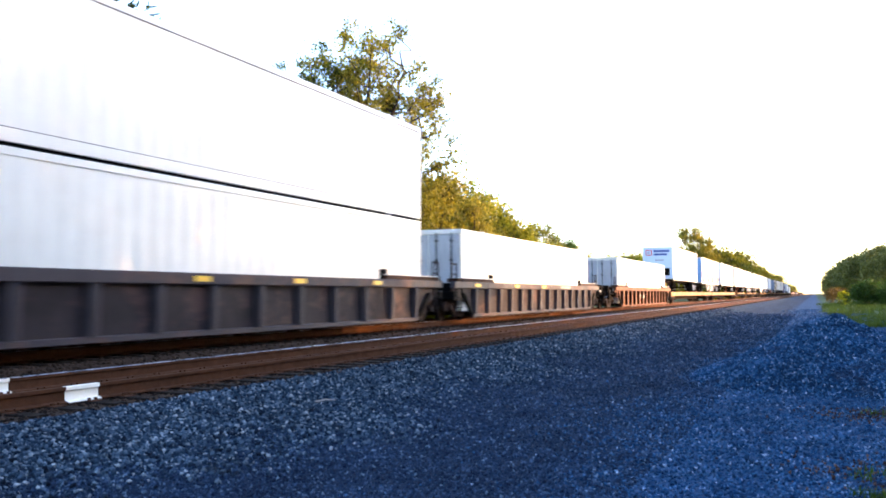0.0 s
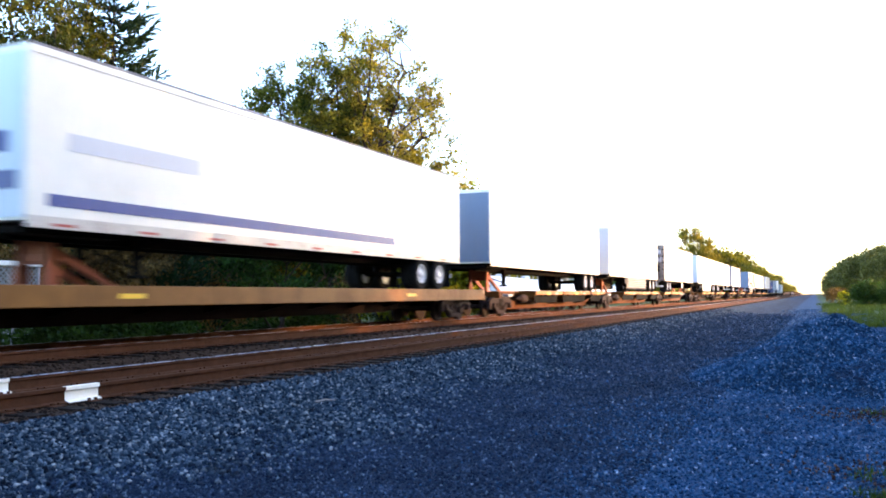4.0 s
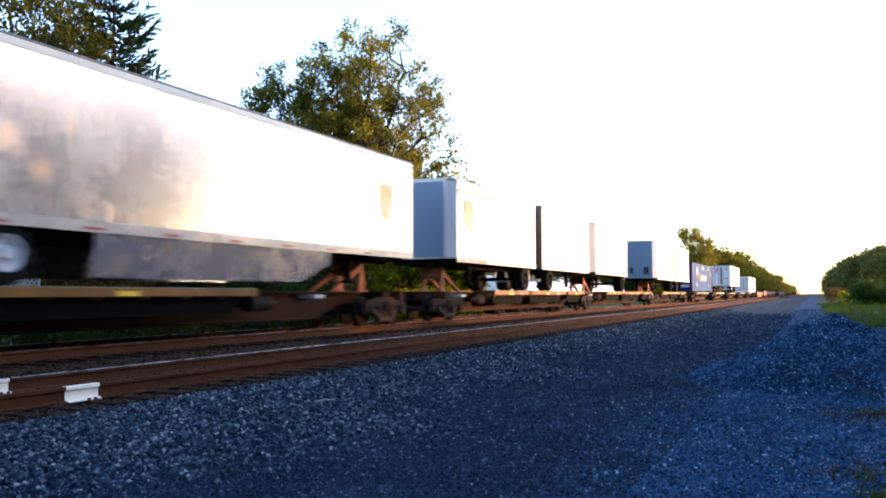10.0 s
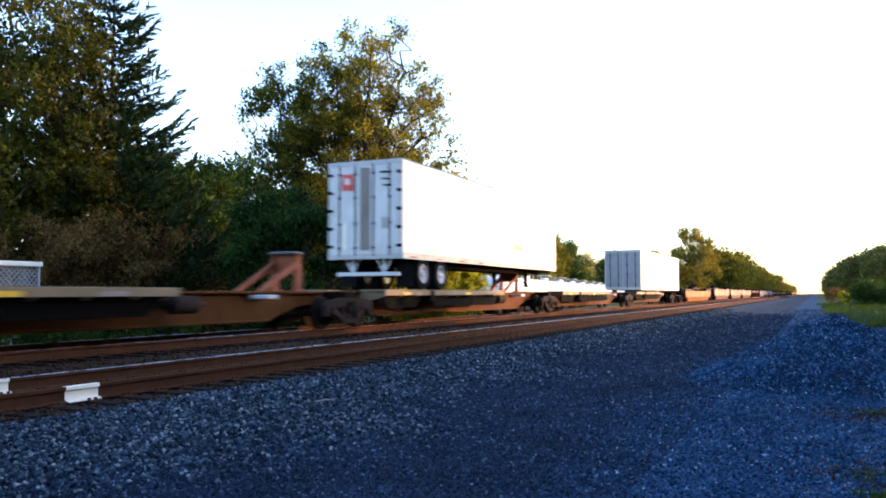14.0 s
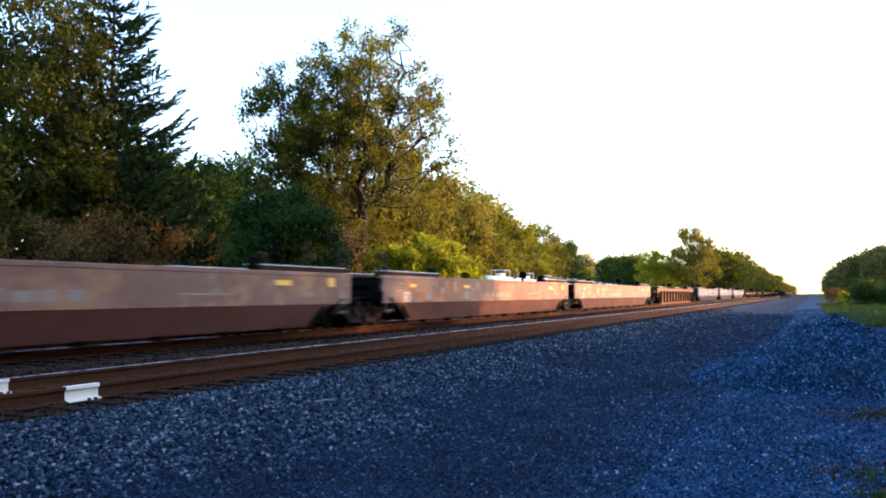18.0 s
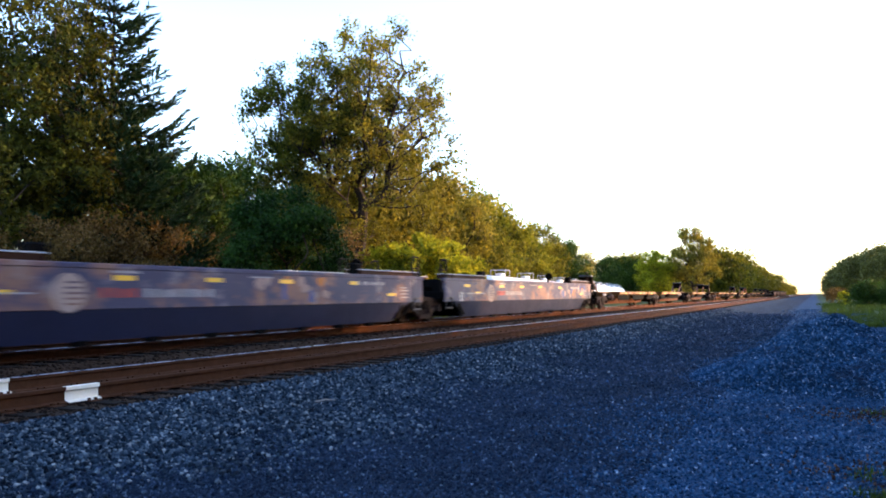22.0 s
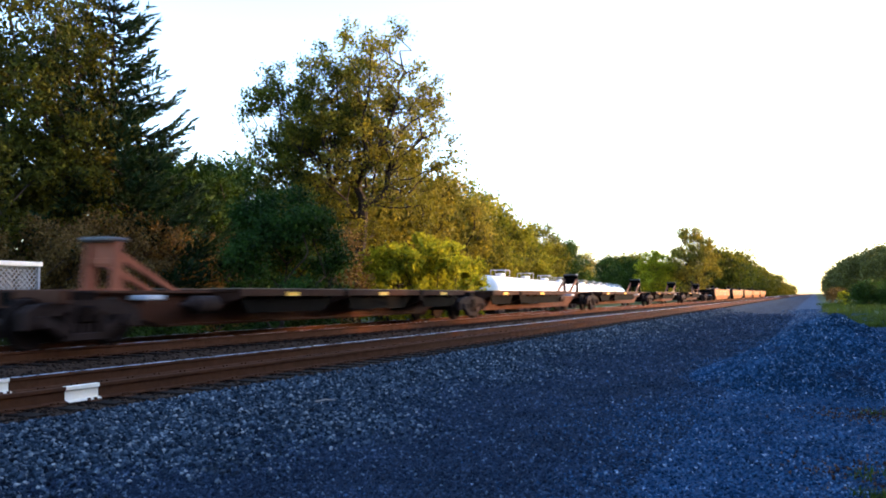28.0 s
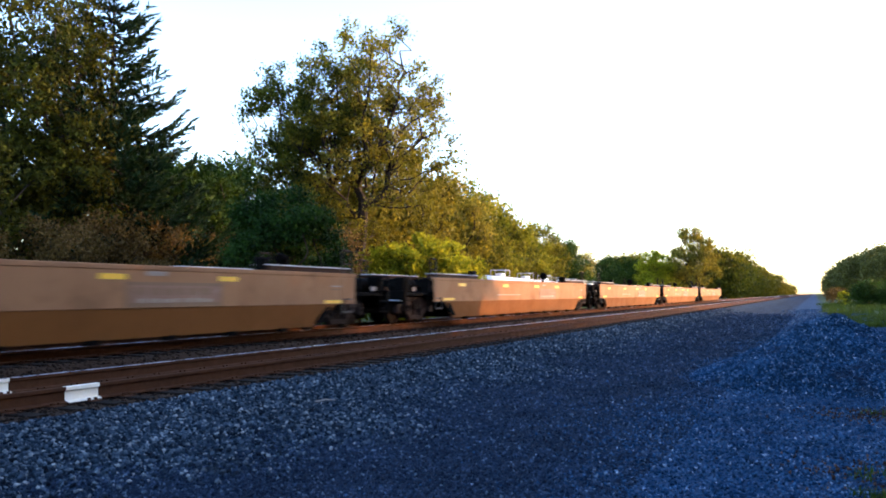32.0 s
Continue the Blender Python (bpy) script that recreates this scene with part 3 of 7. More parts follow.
def build_stones():
    rng = np.random.default_rng(5)
    # ballast shoulder beside the near track, running out on the road
    x, y = scatter(rng, 84000, -7.3, -3.6, 3.0, 75)
    keep = rng.random(len(x)) < np.clip((-4.0 - x + 0.5 * np.sin(y * 0.9) + 0.3 * np.sin(y * 2.3)) / 1.9, 0.02, 1) ** 2.2
    x, y = x[keep], y[keep]
    s = (0.019 + 0.031 * rng.random(len(x)) ** 1.8) * (1 + y / 90)
    me = stone_field("ballast_stones", np.stack([x, y, land_z(x, y) + s * 0.2], 1), s, M["stone"], 1)
    tagged(new("ballast_stones", me), "loose grey crushed ballast stones on the track shoulder", "ballast", kind="stuff")
    # ballast between the rails, stained brown
    x, y = scatter(rng, 26000, -15.2, -7.3, 4.0, 80)
    s = rng.uniform(0.025, 0.055, len(x)) * (1 + y / 60)
    me = stone_field("track_ballast", np.stack([x, y, land_z(x, y) - 0.01 + s * 0.15], 1), s, M["rust_stone"], 2)
    tagged(new("track_ballast", me), "brown rust-stained ballast stones between the rails and ties", "ballast", kind="stuff")
    # gravel and chips on the right of the road
    x, y = scatter(rng, 150000, -3.6, 3.4, 4.2, 90, 1.7)
    keep = rng.random(len(x)) < np.clip((x + 2.9 + 0.5 * np.sin(y * 0.7)) / 2.2, 0.03, 1)
    x, y = x[keep], y[keep]
    s = (0.007 + 0.024 * rng.random(len(x)) ** 2) * (1 + y / 40)
    me = stone_field("road_gravel", np.stack([x, y, land_z(x, y) + s * 0.2], 1), s, M["chip"], 3, True)
    tagged(new("road_gravel", me), "blue-grey loose gravel chips on the roadside", "gravel", kind="stuff")
    # dead leaves and bark at the foot of the heap
    x = np.concatenate([rng.normal(0.85, 0.5, 700), rng.normal(0.55, 0.4, 420)])
    y = np.concatenate([rng.normal(11.9, 0.35, 700), rng.normal(8.2, 0.4, 420)])
    s = 0.012 + 0.022 * rng.random(len(x)) ** 2
    me = stone_field("leaf_litter", np.stack([x, y, land_z(x, y) + 0.035 + s * 0.1], 1), s, M["litter"], 6, True)
    tagged(new("leaf_litter", me), "dry brown leaf litter lying on the roadside gravel", "leaf litter", kind="stuff")
    # few stones on the packed road itself
    x, y = scatter(rng, 120000, -5.9, -1.4, 4.2, 70, 1.6)
    s = (0.006 + 0.024 * rng.random(len(x)) ** 3) * (1 + y / 18)
    me = stone_field("road_chips", np.stack([x, y, land_z(x, y) + s * 0.1], 1), s, M["road_chip"], 4, True)
    tagged(new("road_chips", me), "small scattered stones on the packed dirt road", "gravel", kind="stuff")


def build_pile():
    """A heap of dumped ballast beside the road."""
    cx, cy, rx, ry, hz = 0.35, 17.2, 2.75, 3.4, 1.17

    def hgt(x, y):
        d = math.hypot((x - cx) / rx, (y - cy) / ry)
        a = max(0.0, 1 - d)
        lump = 0.12 * noise.noise((x * 0.9, y * 0.9, 1.7)) + 0.05 * noise.noise((x * 3, y * 3, 4.2))
        return -0.62 + (hz + 0.1) * (a ** 0.9) * (1 + 0.25 * lump) + (lump * 0.8 if a > 0.02 else 0) * min(1, a * 4)

    nx, ny = 56, 60
    verts = [(x, y, hgt(x, y)) for y in np.linspace(cy - ry * 1.08, cy + ry * 1.08, ny) for x in np.linspace(cx - rx * 1.08, cx + rx * 1.08, nx)]
    quads = [(j * nx + i, j * nx + i + 1, (j + 1) * nx + i + 1, (j + 1) * nx + i) for j in range(ny - 1) for i in range(nx - 1)]
    pile = thing("gravel_pile", "heap of dumped blue-grey ballast stone beside the dirt road", "gravel pile", at=pose(cx, cy, -0.55))
    me = fast_mesh("mound", np.array(verts) - np.array((cx, cy, -0.55)), quads, M["pile"])
    me.shade_smooth()
    part("mound", me, None, pile)
    rng = np.random.default_rng(8)
    n = 60000
    a, r = rng.uniform(0, 2 * math.pi, n), np.sqrt(rng.random(n)) * 1.04
    x, y = cx + rx * r * np.cos(a), cy + ry * r * np.sin(a)
    z = np.array([max(hgt(p, q), -0.56) for p, q in zip(x, y)])
    s = 0.014 + 0.036 * rng.random(n) ** 2
    me = stone_field("loose_gravel", np.stack([x - cx, y - cy, z + 0.55 + s * 0.2], 1), s, M["chip"], 9, True)
    tagged(part("loose_gravel", me, None, pile), kind="stuff")


RAIL = [(-0.076, 0), (0.076, 0), (0.076, 0.012), (0.014, 0.03), (0.010, 0.13), (0.036, 0.145), (0.036, 0.182), (0.028, 0.186),
        (-0.028, 0.186), (-0.036, 0.182), (-0.036, 0.145), (-0.010, 0.13), (-0.014, 0.03), (-0.076, 0.012)]


def build_track(name, x, top, label):
    tr = thing(name, label, "railway track", kind="structure", at=pose(x, 0, top))
    for s in (-1, 1):
        g = Geo().prism([(s * 0.7535 + a, b - 0.186) for a, b in RAIL], "y", -900, 1800)
        rail = part("rail", g, M["rail"], tr, "rust-brown steel rail")
        w = 0.024 if x < -10 else 0.033
        g = Geo().box(s * 0.7535 - w, s * 0.7535 + w, -900, 1800, -0.024, 0.003, 0.002)
        if x < -10 or s < 0:
            part("running_surface", g, M["shine"], rail, "polished top of the rail")
    tie = Geo().box(-1.3, 1.3, -0.115, 0.115, -0.186 - 0.18, -0.192, 0.012).mesh("tie", M["tie"])
    plate = Geo()
    for s in (-1, 1):
        plate.box(s * 0.7535 - 0.18, s * 0.7535 + 0.18, -0.09, 0.09, -0.193, -0.184, 0.004)
        for a in (-1, 1):
            for b in (-1, 1):
                plate.box(s * 0.7535 + a * 0.095 - 0.016, s * 0.7535 + a * 0.095 + 0.016, b * 0.05 - 0.012, b * 0.05 + 0.012, -0.186, -0.155)
    plate = plate.mesh("tie_plate", M["rail"])
    rng = random.Random(11)
    for k in range(150):
        m = pose(rng.uniform(-0.03, 0.03), 2.0 + k * 0.533, rng.uniform(-0.006, 0.003), 0, 0, rng.uniform(-0.8, 0.8))
        t = part("tie", tie, None, tr, at=m)
        part("tie_plate", plate, None, t)
    g = Geo()
    for k in list(range(-120, 0)) + list(range(150, 900)):
        g.box(-1.3, 1.3, 2.0 + k * 0.533 - 0.115, 2.0 + k * 0.533 + 0.115, -0.366, -0.192)
    far = part("far_ties", g, M["tie"], tr)
    tagged(far, kind="stuff")
    return tr


def build_marks():
    """White paint on both rails of the near track, and joint bars."""
    for x, y0, y1 in ((NEAR_X + 0.7535, 7.0, 7.49), (NEAR_X - 0.7535, 6.95, 7.44)):
        g = Geo().prism([(a * 1.06, b * 1.0 - 0.186 + (0.002 if b > 0.18 else 0)) for a, b in RAIL], "y", y0, y1)
        solid("rail_paint_mark", g, M["white_mark"], "white painted patch on the side of the rail", "paint mark", at=pose(x, 0, 0.0))


build_ground()
build_track("track_near", NEAR_X, 0.0, "empty railway track with rusty rails on dark wooden ties")
build_track("track_far", TRACK_X, TRACK_Z, "railway track carrying the passing freight train")
build_marks()
# ---------------------------------------------------------------- trees


def leaf_quads(centers, normals_bias, size, rng, aspect=1.0, droop=None):
    """Two-sided leaf sprays, one quad each, turned at random."""
    n = len(centers)
    a = rng.normal(size=(n, 3))
    if droop is not None:
        a = a * 0.45 + droop
    a /= np.linalg.norm(a, axis=1)[:, None]
    b = rng.normal(size=(n, 3)) + np.array(normals_bias)
    b = np.cross(a, b)
    b /= np.linalg.norm(b, axis=1)[:, None] + 1e-9
    s = size * rng.uniform(0.55, 1.25, (n, 1))
    a, b = a * s * aspect, b * s
    c = np.asarray(centers)
    bend = np.cross(a, b)
    bend /= np.linalg.norm(bend, axis=1)[:, None] + 1e-9
    bend = bend * s * 0.25
    v = np.stack([c - a, c - b * 0.5 + bend, c + a, c + b * 0.5 + bend], 1).reshape(-1, 3)
    q = np.arange(n * 4).reshape(-1, 4)
    return v, q


def broadleaf(seed, height, radius, base, leaves, leaf, mat_key, limbs=16, clump=0.55, open_=0.0, lean=(0, 0), trunk_r=None, fill=0.35):
    """A tree of trunk, limbs, twigs and leaf clumps; gives (wood mesh, crown mesh)."""
    rng = np.random.default_rng(seed)
    wood = Geo()
    tr = trunk_r or height * 0.018
    pts = [Vector((0, 0, -0.3))]
    steps = 6
    for i in range(1, steps + 1):
        z = height * 0.86 * i / steps
        pts.append(Vector((lean[0] * z / height + rng.normal() * 0.1, lean[1] * z / height + rng.normal() * 0.1, z)))
    for i in range(steps):
        wood.tube(pts[i], pts[i + 1], tr * (1 - 0.14 * i), tr * (1 - 0.14 * (i + 1)), 8, False)
    tips = []
    mid = base + (height - base) * 0.5
    half = (height - base) * 0.5
    for k in range(limbs):
        f = (k + rng.random()) / limbs
        z0 = base * 0.7 + (height * 0.82 - base * 0.7) * f
        i = min(int(z0 / (height * 0.86) * steps), steps - 1)
        o = pts[i].lerp(pts[i + 1], z0 / (height * 0.86) * steps - i)
        az = k * 2.4 + rng.normal() * 0.4
        el = radians(12 + 55 * f + rng.normal() * 10)
        zt = z0 + math.sin(el) * radius * 0.7
        env = radius * math.sqrt(max(0.08, 1 - ((zt - mid) / (half * 1.05)) ** 2)) * rng.uniform(0.75, 1.12)
        d = Vector((math.cos(az) * math.cos(el), math.sin(az) * math.cos(el), math.sin(el)))
        ln = env / max(0.35, math.cos(el))
        ln = min(ln, radius * 1.25)
        m1 = o + d * ln * 0.5 + Vector(rng.normal(size=3) * 0.15)
        end = o + d * ln + Vector((0, 0, ln * 0.1))
        end.z = min(end.z, height)
        lr = tr * 0.5 * (1 - 0.5 * f)
        wood.tube(o, m1, lr, lr * 0.6, 6, False)
        wood.tube(m1, end, lr * 0.6, lr * 0.15, 5, False)
        for j in range(9):
            g = rng.uniform(0.3, 1.0)
            b0 = o.lerp(m1, g * 2) if g < 0.5 else m1.lerp(end, g * 2 - 1)
            dd = (d * 0.6 + Vector(rng.normal(size=3) * 0.6)).normalized()
            b1 = b0 + dd * ln * rng.uniform(0.15, 0.4)
            wood.tube(b0, b1, lr * 0.28, lr * 0.08, 4, False)
            tips += [b1, b0.lerp(b1, 0.6), b0.lerp(b1, rng.random())]
    tips = np.array([tuple(t) for t in tips])
    nf = int(len(tips) * fill)
    u = rng.normal(size=(nf, 3))
    u /= np.linalg.norm(u, axis=1)[:, None]
    u *= (rng.random((nf, 1)) ** 0.33) * np.array((radius * 0.95, radius * 0.95, half * 0.98))
    tips = np.concatenate([tips, u + np.array((0, 0, mid))])
    tips = tips[rng.random(len(tips)) > open_]
    idx = rng.integers(0, len(tips), leaves)
    c = tips[idx] + rng.normal(size=(leaves, 3)) * clump * np.array((1, 1, 0.75))
    # bring the crown to its height and spread
    kz = height / np.percentile(c[:, 2], 99.3)
    kr = radius / np.percentile(np.hypot(c[:, 0], c[:, 1]), 96)
    c = c * np.array((kr, kr, kz))
    wood.v = [(x * kr, y * kr, z * kz) for x, y, z in wood.v]
    c[:, 2] = np.clip(c[:, 2], 0.15, None)
    v, q = leaf_quads(c, (0, 0, 0.8), leaf, rng)
    return wood.mesh("trunk", M["bark"]), fast_mesh("crown", v, q, M[mat_key])


def grown(seed, height, radius, base, leaves, leaf, mat_key, tips=220, clump=0.34, trunk_r=0.25, fork=0.3, lean=(0, 0), inner=0.45, turn=0.35):
    """A tree whose limbs fork from the trunk towards points spread through an uneven crown."""
    rng = np.random.default_rng(seed)
    mid, half = (base + height) / 2, (height - base) / 2
    d = rng.normal(size=(tips, 3))
    d /= np.linalg.norm(d, axis=1)[:, None]
    lump = np.array([0.86 + 0.32 * noise.noise((q[0] * 1.7 + seed, q[1] * 1.7, q[2] * 1.7)) for q in d])
    ends = d * (rng.random((tips, 1)) ** inner) * lump[:, None] * np.array((radius, radius, half)) + np.array((lean[0], lean[1], mid))
    top = base + (height - base) * fork
    nodes = [np.array((lean[0] * z / height, lean[1] * z / height, z)) + (rng.normal(size=3) * 0.06 if z > 0 else 0) for z in np.linspace(-0.3, top, 8)]
    par, path = [-1] + list(range(7)), list(np.linspace(0, 0.8, 8))
    hub = nodes[-1]
    for p in ends[np.argsort(np.linalg.norm(ends - hub, axis=1))]:
        nd = np.array(nodes)
        gap = np.linalg.norm(nd - p, axis=1)
        cost = gap + turn * np.array(path) + 0.9 * np.clip(nd[:, 2] - p[2], 0, None)
        cost[:4] += 50
        i = int(np.argmin(cost))
        last, here = i, nodes[i]
        steps = max(1, int(gap[i] / 0.7))
        for k in range(1, steps + 1):
            f = k / steps
            q = here + (p - here) * f + np.array((0, 0, -0.10 * gap[i] * f * (1 - f) * 4 * 0.5)) + (rng.normal(size=3) * 0.07 * gap[i] ** 0.5 if k < steps else 0)
            nodes.append(q)
            par.append(last)
            path.append(path[last] + gap[i] / steps)
            last = len(nodes) - 1
    n = len(nodes)
    load = np.ones(n)
    for i in range(n - 1, 0, -1):
        load[par[i]] += load[i]
    rad = trunk_r * (load / load[0]) ** 0.46
    wood = Geo()
    for i in range(1, n):
        wood.tube(nodes[i], nodes[par[i]], rad[i], min(rad[par[i]], rad[i] * 1.5), 7 if rad[i] > 0.06 else 4, False)
    tipset = np.array([nodes[i] for i in range(8, n) if load[i] < 5])
    c = tipset[rng.integers(0, len(tipset), leaves)] + rng.normal(size=(leaves, 3)) * clump * np.array((1, 1, 0.8))
    c[:, 2] = np.clip(c[:, 2], 0.15, None)
    v, q = leaf_quads(c, (0, 0, 0.8), leaf, rng)
    return wood.mesh("trunk", M["bark"]), fast_mesh("crown", v, q, M[mat_key])


def spruce(seed, height, radius, leaves, leaf, mat_key):
    """A conifer of sagging boughs with upturned tips and combs of needled twigs."""
    rng = np.random.default_rng(seed)
    wood = Geo().tube((0, 0, -0.3), (0, 0, height), height * 0.016, 0.03, 8, False)
    c, dr = [], []
    levels = int(height * 1.75)
    for k in range(levels):
        z = height * (0.06 + 0.92 * k / levels) + rng.normal() * 0.08
        ln = radius * (1 - z / height) ** 0.7 * rng.uniform(0.75, 1.12) + 0.25
        for j in range(6):
            az = j * 1.047 + k * 0.5 + rng.normal() * 0.25
            lj = ln * rng.uniform(0.55, 1.15)
            d = Vector((math.cos(az), math.sin(az), 0))
            n = Vector((-d.y, d.x, 0))
            lift = 0.25 + 0.5 * z / height

            def bough(g):
                return Vector((0, 0, z)) + d * lj * g + Vector((0, 0, lj * (-0.5 * g * (1 - g) + lift * g ** 3 * 0.55)))

            for i in range(5):
                wood.tube(bough(i / 5), bough((i + 1) / 5), 0.05 * (1 - i / 5.5), 0.05 * (1 - (i + 1) / 5.5), 4, False)
            twigs = max(5, int(lj * 5.5))
            for q in range(twigs):
                g = 0.2 + 0.8 * (q + rng.random()) / twigs
                p = bough(g)
                for sd in (-1, 1):
                    tl = lj * 0.3 * (1.15 - g) + 0.22 + 0.2 * rng.random()
                    t = (d * rng.uniform(0.5, 1.0) + n * sd * rng.uniform(0.5, 0.9) + Vector((0, 0, rng.uniform(-0.35, 0.35) + 0.45 * g))).normalized()
                    m = max(2, int(tl * leaves / 2600))
                    for f in (np.arange(m) + rng.random(m)) / m:
                        r = p + t * tl * f + Vector((0, 0, -0.12 * tl * f * (1 - f)))
                        c.append((r.x, r.y, r.z))
                        dr.append((t.x, t.y, t.z + 0.25))
    v, q = leaf_quads(np.array(c), (0, 0, 0.5), leaf, rng, 2.1, np.array(dr) * 1.1)
    return wood.mesh("trunk", M["bark"]), fast_mesh("crown", v, q, M[mat_key])


def plant(name, meshes, x, y, z, label, category, group="", turn=0.0, size=1.0, squash=1.0):
    ob = thing(name, label, category, group, at=pose(x, y, z, 0, 0, turn))
    ob.scale = (size, size, size * squash)
    part("trunk" if name == "tree" else "stem", meshes[0], None, ob)
    part("crown" if name == "tree" else "foliage", meshes[1], None, ob)
    return ob


def build_trees():
    rng = random.Random(4)
    z0 = -1.05
    # dark spruce and a taller leafy tree beside it
    plant("tree", spruce(21, 14.8, 5.6, 38000, 0.085, "needle"), -26.2, 25.0, z0, "tall dark spruce with ragged upswept branches", "conifer")
    plant("tree", grown(22, 17.5, 5.6, 2.5, 30000, 0.13, "leaf_shade", 220, 0.38, 0.32, 0.2), -33.5, 24.3, z0, "tall dark leafy tree behind the line", "tree")
    plant("tree", grown(23, 15.2, 2.3, 0.6, 18000, 0.11, "leaf_shade", 170, 0.28, 0.2, 0.5), -26.3, 22.6, z0, "dense olive-green tree beside the spruce", "tree")
    plant("tree", grown(24, 9.2, 2.9, 0.2, 13000, 0.11, "leaf_shade", 120, 0.28, 0.15, 0.2), -26.8, 20.2, z0, "olive-green young tree in front of the wood", "tree")
    plant("tree", grown(25, 9.8, 3.1, 0.4, 12000, 0.12, "leaf_dark", 120, 0.3, 0.15, 0.2), -28.3, 31.5, z0, "green young tree beside the spruce", "tree")
    # the large open tree
    plant("tree", grown(31, 17.0, 4.7, 4.4, 32000, 0.11, "leaf_crown", 430, 0.26, 0.24, 0.25, (-1.1, -0.5)), -24.6, 39.8, z0,
          "large green tree with open spring foliage and dark limbs", "tree")
    plant("tree", grown(37, 18.1, 5.0, 3.8, 27000, 0.105, "leaf_bud", 440, 0.27, 0.28, 0.25, (1.0, 0.45)), -22.9, 39.2, z0,
          "large spreading tree with brownish opening leaves and bare dark limbs", "tree")
    # shared kinds
    hedge = grown(41, 12.2, 4.9, 1.0, 13000, 0.18, "leaf_dark", 120, 0.5, 0.2, 0.25)
    green = grown(42, 11.8, 5.0, 0.8, 13000, 0.18, "leaf_mid", 120, 0.5, 0.2, 0.25)
    gold = grown(43, 10.8, 4.6, 0.6, 12000, 0.18, "leaf_yellow", 110, 0.46, 0.2, 0.2)
    olive = grown(44, 11.8, 4.8, 0.8, 11000, 0.18, "leaf_olive", 110, 0.46, 0.2, 0.2)
    shady = grown(45, 12.0, 4.9, 0.8, 14000, 0.17, "leaf_dark", 120, 0.5, 0.2, 0.25)
    for x, y, kind, s, lab in ((-37.5, 43.4, shady, 1.03, "dark green tree in the wood edge"), (-37.0, 47.5, hedge, 1.08, "dark green tree in the wood edge"),
                               (-37.4, 39.5, shady, 0.98, "green tree in the wood edge"), (-35.5, 34.0, shady, 0.95, "dark green tree in the wood edge"),
                               (-34.0, 52.0, olive, 1.0, "olive budding tree in the wood edge"), (-26.0, 50.0, olive, 1.12, "olive budding tree catching the low sun"),
                               (-26.5, 57.5, olive, 1.0, "olive tree catching the low sun"), (-32.1, 73.0, green, 1.12, "green tree catching the low sun"),
                               (-34.5, 85.4, gold, 1.4, "yellow-green tree beside the spur"), (-39.0, 105.3, green, 1.12, "green tree in the wood edge"),
                               (-40.0, 60.0, hedge, 1.05, "dark green tree in the wood"), (-45.0, 78.0, hedge, 1.2, "dark green tree in the wood"),
                               (-48.0, 100.0, green, 1.15, "green tree in the wood"), (-42.1, 121.4, gold, 1.3, "yellow-green tree in the wood edge"),
                               (-42.5, 133.0, green, 1.26, "green tree in the wood edge"), (-42.6, 147.0, hedge, 1.15, "dark green tree in the wood edge"),
                               (-45.0, 163.0, olive, 1.1, "olive tree in the wood edge"), (-37.0, 113.0, gold, 0.75, "low yellow-green tree behind the tank cars"),
                               (-50.0, 186.0, green, 0.85, "green tree in the wood"), (-46.5, 177.0, hedge, 0.75, "dark green tree in the wood"),
                               (-50.6, 216.0, hedge, 1.08, "dark green tree in the wood edge"), (-48.0, 234.0, hedge, 1.15, "dark green tree in the wood edge"),
                               (-55.0, 120.0, hedge, 1.1, "dark green tree in the wood"), (-56.0, 150.0, hedge, 1.1, "dark green tree in the wood"), (-58.0, 180.0, green, 1.0, "green tree in the wood")):
        plant("tree", kind, x, y, z0, lab, "tree", "trees of the wood beyond the line", rng.uniform(0, 360), s)
    plant("tree", grown(56, 18.8, 6.6, 1.0, 15000, 0.25, "leaf_olive", 240, 0.5, 0.3, 0.15), -25.6, 196.9, z0, "tall sparse tree with thin young leaves", "tree")
    plant("tree", grown(57, 12.8, 5.6, 0.3, 11000, 0.25, "leaf_bright", 150, 0.5, 0.22, 0.2), -33.0, 194.0, z0, "bright yellow-green rounded tree beside the line", "tree")
    far = broadleaf(52, 13.5, 6.0, 0.6, 4500, 0.5, "leaf_mid", 14, 1.2)
    for k in range(15):
        y = 232 + k * 13 + k * k * 0.8
        plant("tree", far, -22.5 - rng.uniform(0, 3), y, z0, "green tree in the distant row along the line", "tree", "distant trees along the line",
              rng.uniform(0, 360), rng.uniform(0.92, 1.12))
    for k in range(14):
        plant("tree", far, -48 - rng.uniform(0, 12), 240 + k * 22, z0, "green tree in the distant wood", "tree", "distant trees along the line",
              rng.uniform(0, 360), rng.uniform(0.95, 1.15))
    for k in range(14):
        plant("tree", far, -30 - rng.uniform(0, 8), 900 + k * 45, z0, "green tree in the distant row along the line", "tree", "distant trees along the line",
              rng.uniform(0, 360), rng.uniform(0.85, 1.05))
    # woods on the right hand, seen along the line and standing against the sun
    # these crowns are paled by colour to look hazy
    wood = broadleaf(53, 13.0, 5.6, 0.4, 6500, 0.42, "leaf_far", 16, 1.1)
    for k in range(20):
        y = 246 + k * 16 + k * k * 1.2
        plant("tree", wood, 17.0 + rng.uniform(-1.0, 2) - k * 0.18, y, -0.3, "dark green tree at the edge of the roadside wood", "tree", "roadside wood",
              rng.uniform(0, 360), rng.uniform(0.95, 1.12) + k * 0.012)
